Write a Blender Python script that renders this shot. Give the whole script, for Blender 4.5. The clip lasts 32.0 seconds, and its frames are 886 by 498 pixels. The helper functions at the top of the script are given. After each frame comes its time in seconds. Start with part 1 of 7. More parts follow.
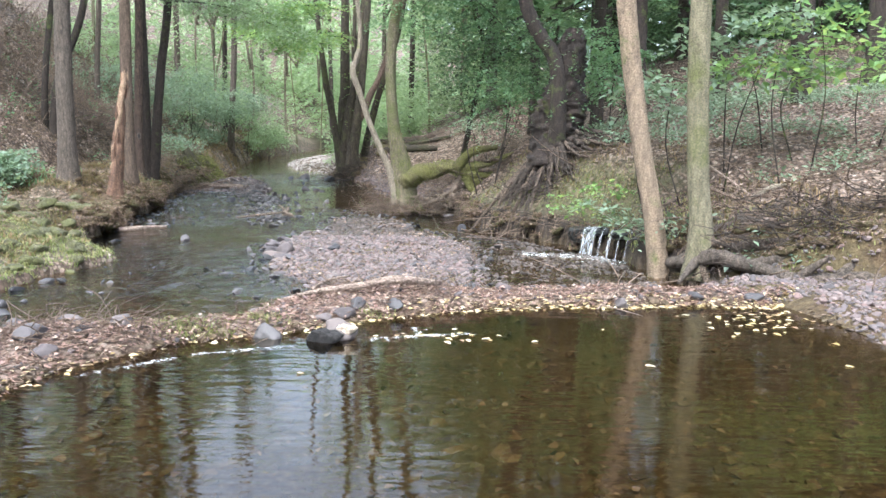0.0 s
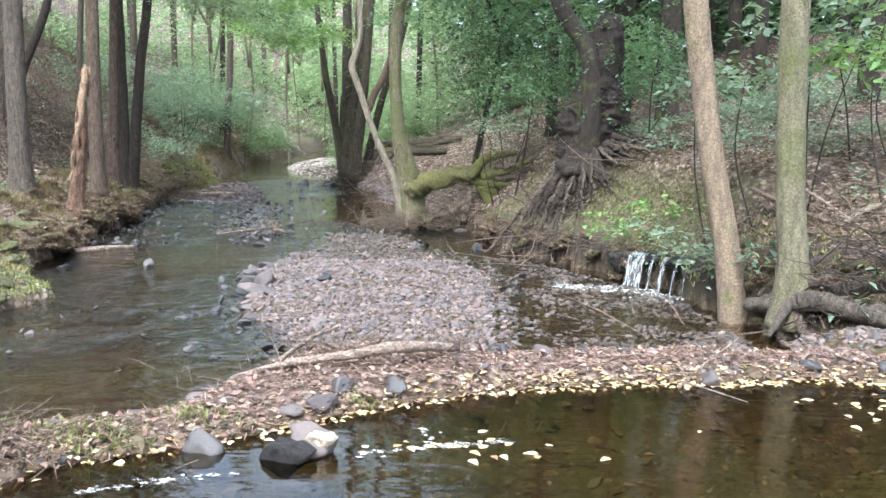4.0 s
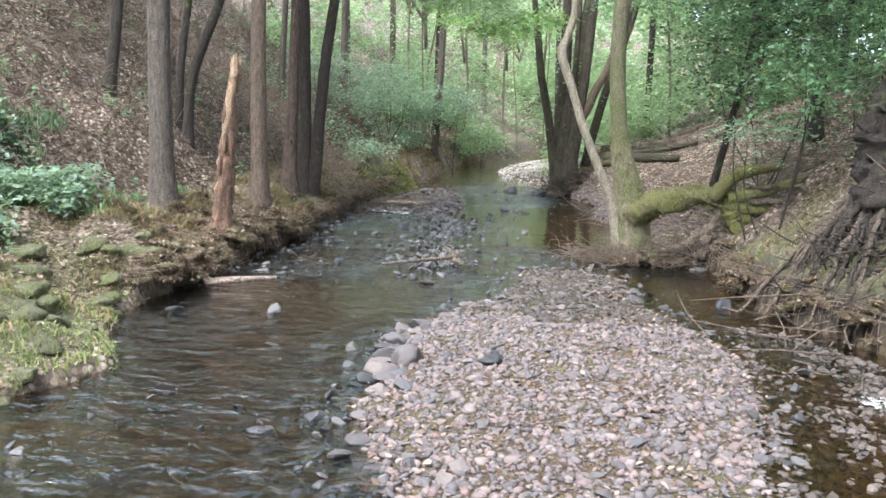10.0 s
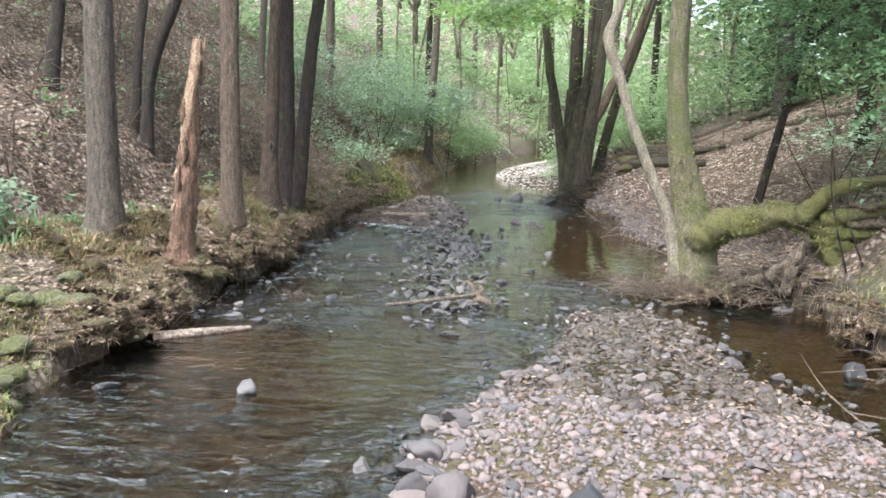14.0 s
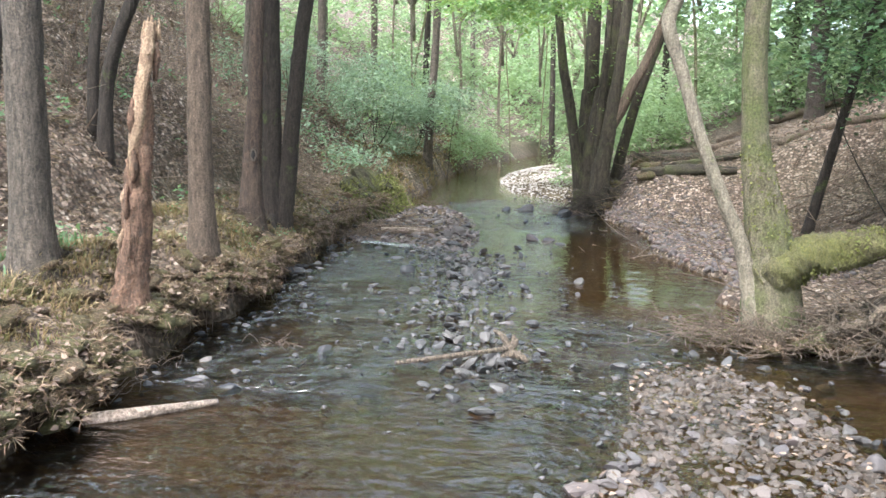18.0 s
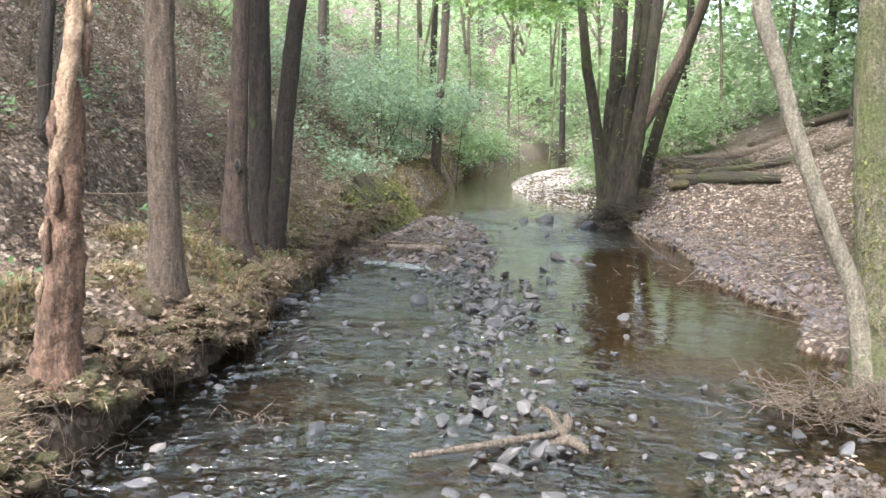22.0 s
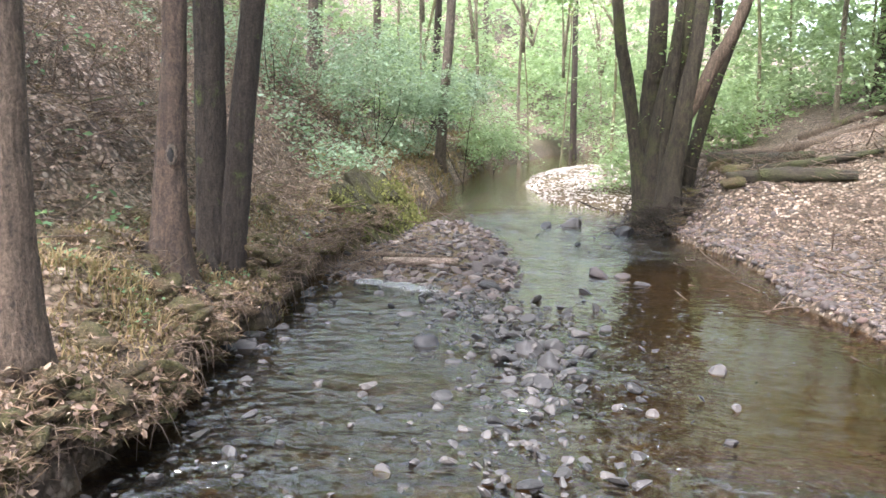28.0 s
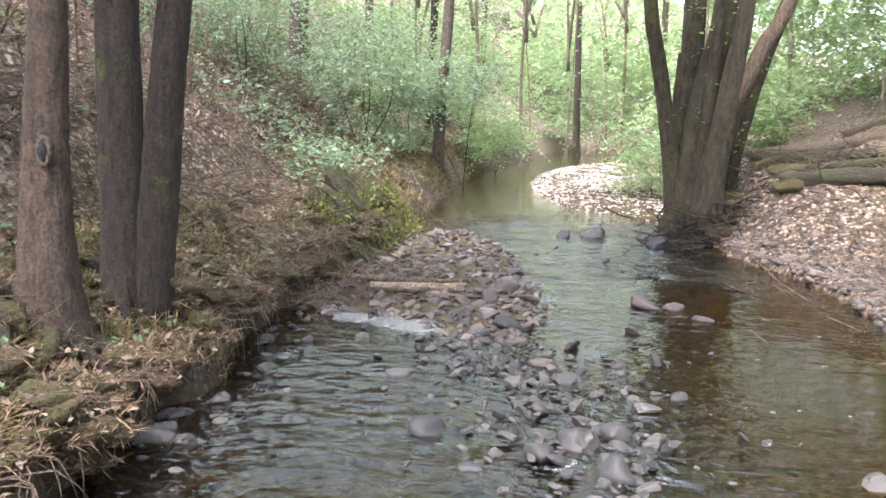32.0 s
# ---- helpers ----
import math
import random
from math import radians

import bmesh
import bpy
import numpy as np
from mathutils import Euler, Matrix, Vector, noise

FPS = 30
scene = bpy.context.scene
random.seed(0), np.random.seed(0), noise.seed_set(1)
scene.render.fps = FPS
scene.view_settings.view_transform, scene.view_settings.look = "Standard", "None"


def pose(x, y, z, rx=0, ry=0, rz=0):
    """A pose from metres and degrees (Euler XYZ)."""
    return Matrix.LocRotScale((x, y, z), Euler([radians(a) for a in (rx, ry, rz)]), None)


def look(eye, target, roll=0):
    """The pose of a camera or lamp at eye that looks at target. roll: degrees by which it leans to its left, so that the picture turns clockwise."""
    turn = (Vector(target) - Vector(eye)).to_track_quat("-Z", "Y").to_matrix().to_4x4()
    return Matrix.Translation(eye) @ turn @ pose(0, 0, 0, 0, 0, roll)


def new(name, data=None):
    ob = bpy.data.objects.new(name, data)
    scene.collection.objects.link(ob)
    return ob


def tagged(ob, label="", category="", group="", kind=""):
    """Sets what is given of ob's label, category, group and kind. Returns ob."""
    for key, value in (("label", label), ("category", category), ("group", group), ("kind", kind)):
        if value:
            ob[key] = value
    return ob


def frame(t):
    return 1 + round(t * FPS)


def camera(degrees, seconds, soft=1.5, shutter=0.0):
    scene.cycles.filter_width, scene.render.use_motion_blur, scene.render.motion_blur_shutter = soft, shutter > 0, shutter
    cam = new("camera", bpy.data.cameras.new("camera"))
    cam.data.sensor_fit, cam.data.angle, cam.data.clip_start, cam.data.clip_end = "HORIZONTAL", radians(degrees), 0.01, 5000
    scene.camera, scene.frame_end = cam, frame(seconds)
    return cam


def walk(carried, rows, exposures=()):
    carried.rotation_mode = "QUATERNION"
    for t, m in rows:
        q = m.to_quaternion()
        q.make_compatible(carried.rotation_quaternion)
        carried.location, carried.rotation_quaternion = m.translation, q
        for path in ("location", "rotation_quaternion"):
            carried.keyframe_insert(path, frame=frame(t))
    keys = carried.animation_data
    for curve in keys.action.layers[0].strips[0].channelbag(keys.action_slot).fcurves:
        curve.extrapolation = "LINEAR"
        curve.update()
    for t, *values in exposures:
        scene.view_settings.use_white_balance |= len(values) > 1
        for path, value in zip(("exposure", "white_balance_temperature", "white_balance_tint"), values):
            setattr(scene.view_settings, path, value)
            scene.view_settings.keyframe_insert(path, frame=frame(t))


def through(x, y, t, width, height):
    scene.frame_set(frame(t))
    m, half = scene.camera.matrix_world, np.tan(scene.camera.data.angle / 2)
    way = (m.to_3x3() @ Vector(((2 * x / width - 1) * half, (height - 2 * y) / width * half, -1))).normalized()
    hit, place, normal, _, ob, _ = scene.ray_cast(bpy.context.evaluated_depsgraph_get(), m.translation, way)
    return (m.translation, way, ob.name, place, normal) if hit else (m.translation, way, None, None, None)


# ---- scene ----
cam = camera(55.2, 32.0)
METRES, EYE, TILT, LEAN, TURN = 14.563, 1.5, 0.0, 0.0, 0.0
EXPOSURES = [(0.0, 2.44, 5700, 7), (6.0, 2.46, 5600, 5), (14.0, 2.6, 5850, 6), (17.0, 2.72, 5850, 5), (24.0, 2.92, 6000, 9), (32.0, 3.12, 6150, 14)]
ROWS = [
    (0.0, 0.0, 0.0, 0.0, 0.08, -7.85, -0.58),
    (0.5, -0.0011, 0.0163, 0.0003, 0.13, -7.83, -0.57),
    (1.0, -0.0022, 0.0332, 0.0002, 0.15, -7.81, -0.59),
    (1.5, -0.0032, 0.0502, -0.0005, 0.17, -7.81, -0.58),
    (2.0, -0.0045, 0.067, 0.0, 0.19, -7.8, -0.56),
    (2.5, -0.0059, 0.0831, 0.0012, 0.21, -7.8, -0.55),
    (4.5, -0.0037, 0.1455, 0.0035, 1.06, -7.85, -0.52),
    (5.0, -0.0006, 0.1621, 0.004, 3.01, -7.87, -0.58),
    (5.5, 0.0019, 0.1787, 0.0041, 5.81, -7.91, -0.65),
    (6.0, 0.0037, 0.1952, 0.0041, 5.8, -7.93, -0.66),
    (6.5, 0.0045, 0.2119, 0.0051, 6.72, -7.96, -0.7),
    (7.0, 0.0042, 0.2291, 0.0073, 9.94, -8.01, -0.8),
    (7.5, 0.0031, 0.2463, 0.0088, 10.42, -8.04, -0.83),
    (8.0, 0.0018, 0.2633, 0.0093, 11.95, -8.07, -0.84),
    (8.5, -0.0007, 0.2801, 0.0088, 13.62, -8.09, -0.92),
    (9.0, -0.0036, 0.2965, 0.0091, 13.72, -8.12, -0.92),
    (9.5, -0.0073, 0.3127, 0.009, 14.8, -8.13, -0.94),
    (10.0, -0.0122, 0.3287, 0.0088, 15.59, -8.15, -1.0),
    (10.5, -0.0178, 0.3446, 0.0095, 15.45, -8.17, -1.01),
    (11.0, -0.0243, 0.3609, 0.0098, 15.31, -8.18, -1.04),
    (11.5, -0.0318, 0.3776, 0.0103, 15.17, -8.2, -1.05),
    (12.0, -0.04, 0.395, 0.0102, 15.02, -8.21, -1.06),
    (12.5, -0.0491, 0.4123, 0.0102, 14.84, -8.22, -1.08),
    (13.0, -0.058, 0.4295, 0.01, 14.7, -8.21, -1.1),
    (13.5, -0.0668, 0.4459, 0.0105, 14.53, -8.2, -1.1),
    (14.0, -0.0748, 0.4616, 0.0108, 14.36, -8.18, -1.08),
    (14.5, -0.082, 0.4763, 0.0116, 14.02, -8.17, -1.06),
    (16.5, -0.1041, 0.5312, 0.0142, 12.85, -8.1, -1.06),
    (17.0, -0.1086, 0.5442, 0.0135, 12.73, -8.09, -1.06),
    (17.5, -0.1132, 0.557, 0.0131, 13.12, -8.09, -1.06),
    (18.0, -0.1181, 0.5696, 0.0138, 13.85, -8.1, -1.07),
    (18.5, -0.1228, 0.5823, 0.0148, 14.06, -8.09, -1.07),
    (19.0, -0.1268, 0.5949, 0.0151, 14.13, -8.1, -1.03),
    (19.5, -0.1314, 0.6072, 0.0156, 14.16, -8.09, -1.04),
    (20.0, -0.1361, 0.6195, 0.0159, 14.14, -8.09, -1.04),
    (20.5, -0.1403, 0.6317, 0.0161, 14.12, -8.1, -1.05),
    (21.0, -0.1448, 0.6439, 0.0172, 14.1, -8.12, -1.05),
    (21.5, -0.1493, 0.6564, 0.0182, 14.08, -8.11, -1.07),
    (22.0, -0.1533, 0.669, 0.0181, 14.05, -8.13, -1.12),
    (22.5, -0.1575, 0.6818, 0.0177, 14.01, -8.12, -1.1),
    (23.0, -0.1618, 0.6949, 0.0173, 13.97, -8.1, -1.1),
    (23.5, -0.166, 0.7075, 0.0178, 14.01, -8.1, -1.08),
    (24.0, -0.1702, 0.7202, 0.0186, 14.0, -8.1, -1.11),
    (24.5, -0.1739, 0.7321, 0.02, 14.01, -8.11, -1.14),
    (25.0, -0.1772, 0.7451, 0.0187, 14.02, -8.1, -1.11),
    (25.5, -0.1807, 0.7579, 0.0163, 14.02, -8.11, -1.11),
    (27.5, -0.1953, 0.8097, 0.0081, 14.15, -8.13, -1.13),
    (28.0, -0.1996, 0.8244, 0.0059, 14.12, -8.17, -1.13),
    (28.5, -0.2041, 0.841, 0.0043, 14.1, -8.2, -1.17),
    (29.0, -0.2087, 0.8582, 0.003, 14.06, -8.23, -1.17),
    (29.5, -0.2133, 0.8759, 0.0003, 14.03, -8.25, -1.18),
    (30.0, -0.2181, 0.8933, -0.0025, 13.99, -8.27, -1.18),
    (30.5, -0.2232, 0.9108, -0.0023, 13.93, -8.27, -1.17),
    (31.0, -0.2289, 0.9272, -0.001, 13.86, -8.28, -1.16),
    (31.5, -0.2333, 0.9417, 0.0004, 13.82, -8.29, -1.19),
    (32.0, -0.237, 0.9542, 0.0011, 13.76, -8.28, -1.19),
]
walk(cam, [(t, pose(0, 0, EYE, TILT, LEAN, TURN) @ pose(METRES * x, METRES * y, METRES * z, 90 + pitch, roll, yaw)) for t, x, y, z, yaw, pitch, roll in ROWS], EXPOSURES)

# ---------------------------------------------------------------- world and light
SUN_EL, SUN_AZ = 58.0, 200.0
world = bpy.data.worlds.new("sky")
scene.world = world
world.use_nodes = True
_nt = world.node_tree
_sky = _nt.nodes.new("ShaderNodeTexSky")
_sky.sky_type, _sky.sun_disc = "NISHITA", False
_sky.sun_elevation, _sky.sun_rotation = radians(SUN_EL), radians(SUN_AZ)
_sky.air_density, _sky.dust_density, _sky.ozone_density = 1.0, 4.0, 1.0
_bg = _nt.nodes["Background"]
_bg.inputs["Strength"].default_value = 0.15
_veil = _nt.nodes.new("ShaderNodeHueSaturation")
_veil.inputs["Saturation"].default_value = 0.5
_nt.links.new(_sky.outputs["Color"], _veil.inputs["Color"])
_nt.links.new(_veil.outputs["Color"], _bg.inputs["Color"])
sun = new("sun", bpy.data.lights.new("sun", "SUN"))
sun.data.energy, sun.data.angle, sun.data.color = 1.2, radians(22), (1.0, 0.98, 0.95)
_az, _el = radians(SUN_AZ), radians(SUN_EL)
sun.matrix_world = look((0, 0, 30), Vector((0, 0, 30)) - Vector((math.sin(_az) * math.cos(_el), math.cos(_az) * math.cos(_el), math.sin(_el))))


# ---------------------------------------------------------------- materials
class Nodes:
    """A short way to write a node material."""

    def __init__(self, name):
        self.mat = bpy.data.materials.new(name)
        self.mat.use_nodes = True
        self.tree = self.mat.node_tree
        self.bsdf = self.tree.nodes["Principled BSDF"]
        self.out = self.tree.nodes["Material Output"]

    def add(self, kind, **values):
        node = self.tree.nodes.new("ShaderNode" + kind)
        for key, value in values.items():
            node.inputs[key.replace("_", " ")].default_value = value
        return node

    def link(self, a, b):
        self.tree.links.new(a, b)

    def noise(self, scale, detail=4.0, rough=0.55, stretch=(1, 1, 1), kind="Object"):
        co = self.add("TexCoord")
        mp = self.add("Mapping")
        mp.inputs["Scale"].default_value = stretch
        self.link(co.outputs[kind], mp.inputs["Vector"])
        tex = self.add("TexNoise", Scale=scale, Detail=detail, Roughness=rough)
        self.link(mp.outputs["Vector"], tex.inputs["Vector"])
        return tex.outputs["Fac"]

    def ramp(self, fac, stops):
        node = self.add("ValToRGB")
        el = node.color_ramp.elements
        while len(el) < len(stops):
            el.new(0.5)
        for e, (p, c) in zip(el, stops):
            e.position, e.color = p, (*c, 1)
        self.link(fac, node.inputs["Fac"])
        return node.outputs["Color"]

    def mix(self, a, b, fac, blend="MIX"):
        node = self.tree.nodes.new("ShaderNodeMix")
        node.data_type, node.blend_type = "RGBA", blend
        for value, sock in ((a, 6), (b, 7), (fac, 0)):
            if isinstance(value, tuple):
                node.inputs[sock].default_value = (*value, 1)
            elif isinstance(value, (int, float)):
                node.inputs[sock].default_value = value
            else:
                self.link(value, node.inputs[sock])
        return node.outputs[2]

    def math(self, op, a, b=0.0):
        node = self.tree.nodes.new("ShaderNodeMath")
        node.operation = op
        for value, sock in ((a, 0), (b, 1)):
            if isinstance(value, (int, float)):
                node.inputs[sock].default_value = value
            else:
                self.link(value, node.inputs[sock])
        return node.outputs[0]

    def bump(self, height, strength=0.5, distance=0.02):
        node = self.add("Bump", Strength=strength, Distance=distance)
        self.link(height, node.inputs["Height"])
        self.link(node.outputs["Normal"], self.bsdf.inputs["Normal"])
        return node.outputs["Normal"]

    def color(self, socket):
        self.link(socket, self.bsdf.inputs["Base Color"])

    def set(self, **values):
        for key, value in values.items():
            self.bsdf.inputs[key.replace("_", " ")].default_value = value
        return self


def bark_material(name, dark, light, moss=0.0, moss_color=(0.10, 0.13, 0.025), ridge=9.0, grain=(3.6, 3.6, 1.0)):
    m = Nodes(name)
    long = m.noise(ridge, 6, 0.65, grain)
    patch = m.noise(2.2, 4, 0.6)
    base = m.mix(m.ramp(long, [(0.36, dark), (0.66, light)]), light, m.math("MULTIPLY", patch, 0.35))
    if moss > 0:
        cover = m.ramp(m.noise(3.0, 6, 0.65), [(max(0.02, 0.62 - moss * 0.5), (0, 0, 0)), (min(0.98, 0.78 - moss * 0.4), (1, 1, 1))])
        base = m.mix(base, moss_color, cover)
    fine = m.noise(60, 5, 0.7)
    base = m.mix(base, m.ramp(fine, [(0.3, (0.3, 0.3, 0.3)), (0.72, (1.7, 1.7, 1.7))]), 0.85, "MULTIPLY")
    m.color(base)
    m.bump(m.math("ADD", long, m.math("MULTIPLY", fine, 0.5)), 1.0, 0.05)
    return m.set(Roughness=0.92).mat


def leaf_material(name, shades, gloss=0.45, through=0.45):
    m = Nodes(name)
    geo = m.add("NewGeometry")
    col = m.ramp(geo.outputs["Random Per Island"], [(i / max(1, len(shades) - 1), c) for i, c in enumerate(shades)])
    m.color(col)
    m.set(Roughness=gloss)
    tr = m.add("BsdfTranslucent")
    m.link(m.mix(col, (0.6, 0.72, 0.25), 0.2), tr.inputs["Color"])
    mx = m.add("MixShader", Fac=through)
    m.link(m.bsdf.outputs[0], mx.inputs[1])
    m.link(tr.outputs[0], mx.inputs[2])
    m.link(mx.outputs[0], m.out.inputs["Surface"])
    return m.mat


def stone_material(name, shades, rough=0.8, per="object"):
    m = Nodes(name)
    if per == "object":
        rnd = m.add("ObjectInfo").outputs["Random"]
    else:
        rnd = m.add("NewGeometry").outputs["Random Per Island"]
    col = m.ramp(rnd, [(i / max(1, len(shades) - 1), c) for i, c in enumerate(shades)])
    grain = m.noise(45, 5, 0.7)
    blot = m.noise(9, 3, 0.6)
    col = m.mix(col, m.mix((0.55, 0.55, 0.55), (1.35, 1.3, 1.25), grain), 0.7, "MULTIPLY")
    col = m.mix(col, m.mix((0.75, 0.75, 0.78), (1.15, 1.12, 1.05), blot), 0.6, "MULTIPLY")
    m.color(col)
    m.bump(grain, 0.35, 0.01)
    return m.set(Roughness=rough).mat


def ground_material():
    m = Nodes("forest_soil")
    zone = m.add("Attribute")
    zone.attribute_name = "zone"
    sep = m.add("SeparateColor")
    m.link(zone.outputs["Color"], sep.inputs["Color"])
    fine, mid, big = m.noise(22, 7, 0.78), m.noise(9, 5, 0.65), m.noise(1.3, 4, 0.6)
    litter = m.ramp(fine, [(0.34, (0.02, 0.013, 0.009)), (0.46, (0.095, 0.066, 0.048)), (0.56, (0.20, 0.145, 0.105)), (0.68, (0.38, 0.29, 0.22))])
    co = m.add("TexCoord")
    cells = m.add("TexVoronoi", Scale=21.0, Randomness=1.0)
    m.link(co.outputs["Object"], cells.inputs["Vector"])
    pick = m.add("SeparateColor")
    m.link(cells.outputs["Color"], pick.inputs["Color"])
    leafy = m.ramp(pick.outputs[0], [(0.0, (0.03, 0.019, 0.014)), (0.35, (0.12, 0.078, 0.056)), (0.6, (0.26, 0.18, 0.135)), (0.85, (0.42, 0.315, 0.25)), (1.0, (0.56, 0.46, 0.38))])
    # cell edges blackened: shade between the leaves is painted in
    leafy = m.mix(leafy, (0.012, 0.008, 0.006), m.ramp(cells.outputs["Distance"], [(0.42, (0, 0, 0)), (0.70, (0.85, 0.85, 0.85))]))
    litter = m.mix(litter, leafy, 0.72)
    soil = m.ramp(mid, [(0.3, (0.035, 0.024, 0.016)), (0.7, (0.13, 0.085, 0.055))])
    dry = m.mix(litter, soil, m.ramp(big, [(0.48, (0, 0, 0)), (0.70, (0.6, 0.6, 0.6))]))
    moss = m.ramp(fine, [(0.25, (0.03, 0.036, 0.012)), (0.55, (0.09, 0.09, 0.032)), (0.8, (0.18, 0.155, 0.07))])
    bed = m.ramp(m.noise(16, 5, 0.7), [(0.25, (0.022, 0.013, 0.007)), (0.5, (0.075, 0.045, 0.022)), (0.62, (0.115, 0.08, 0.04)), (0.8, (0.22, 0.18, 0.12))])
    # olive patches: algae on the bed, and the mirrored foliage painted in
    bed = m.mix(bed, (0.085, 0.08, 0.026), m.ramp(m.noise(0.9, 3, 0.5), [(0.45, (0, 0, 0)), (0.60, (0.4, 0.4, 0.4))]))
    mud_shade = m.ramp(mid, [(0.3, (0.012, 0.009, 0.007)), (0.75, (0.05, 0.034, 0.024))])
    grassy = m.math("MULTIPLY", sep.outputs[1], m.ramp(mid, [(0.3, (0.25, 0.25, 0.25)), (0.6, (1, 1, 1))]))
    col = m.mix(dry, moss, grassy)
    col = m.mix(col, mud_shade, sep.outputs[2])
    col = m.mix(col, bed, sep.outputs[0])
    m.color(col)
    m.bump(m.math("ADD", m.math("ADD", fine, m.math("MULTIPLY", pick.outputs[1], 0.5)), m.math("MULTIPLY", mid, 1.5)), 0.9, 0.04)
    return m.set(Roughness=0.95).mat


def water_material(name, tint, ripple, scale, streak, rough=0.02, foam=0.0):
    """Clear brown stream water: what lies below shows through, the sky and trees mirror in it."""
    m = Nodes(name)
    a = m.noise(scale, 2, 0.5, streak)
    b = m.noise(scale * 3.1, 2, 0.5, streak)
    c = m.noise(scale * 5.0, 4, 0.6, (1.6, 0.6, 1))
    zone = m.add("Attribute")
    zone.attribute_name = "zone"
    sep = m.add("SeparateColor")
    m.link(zone.outputs["Color"], sep.inputs["Color"])
    h = m.math("ADD", a, m.math("MULTIPLY", b, 0.28))
    h = m.math("MULTIPLY", h, m.math("ADD", m.math("MULTIPLY", sep.outputs[0], 0.9), 0.02))
    bump = m.add("Bump", Strength=1.0, Distance=ripple)
    m.link(h, bump.inputs["Height"])
    fr = m.add("Fresnel", IOR=1.42)
    m.link(m.math("ADD", m.math("MULTIPLY", sep.outputs[0], 0.9), 1.34), fr.inputs["IOR"])
    gl = m.add("BsdfGlossy", Roughness=rough)
    gl.inputs["Color"].default_value = (1.0, 0.975, 0.94, 1)
    m.link(m.math("ADD", m.math("MULTIPLY", sep.outputs[0], 0.08), rough), gl.inputs["Roughness"])
    tr = m.add("BsdfTransparent")
    tr.inputs["Color"].default_value = (*tint, 1)
    for node in (fr, gl):
        m.link(bump.outputs["Normal"], node.inputs["Normal"])
    mx = m.add("MixShader")
    m.link(fr.outputs[0], mx.inputs[0])
    m.link(tr.outputs[0], mx.inputs[1])
    m.link(gl.outputs[0], mx.inputs[2])
    # broken water: white flecks for fine bubbles and for painted silvery sky glints
    white = m.add("BsdfDiffuse")
    white.inputs["Color"].default_value = (0.62, 0.65, 0.68, 1)
    lather_glints = m.math("MULTIPLY", m.ramp(c, [(0.54, (0, 0, 0)), (0.72, (1, 1, 1))]), m.math("MULTIPLY", sep.outputs[0], foam))
    mw = m.add("MixShader")
    m.link(lather_glints, mw.inputs[0])
    m.link(mx.outputs[0], mw.inputs[1])
    m.link(white.outputs[0], mw.inputs[2])
    m.link(mw.outputs[0], m.out.inputs["Surface"])
    return m.mat


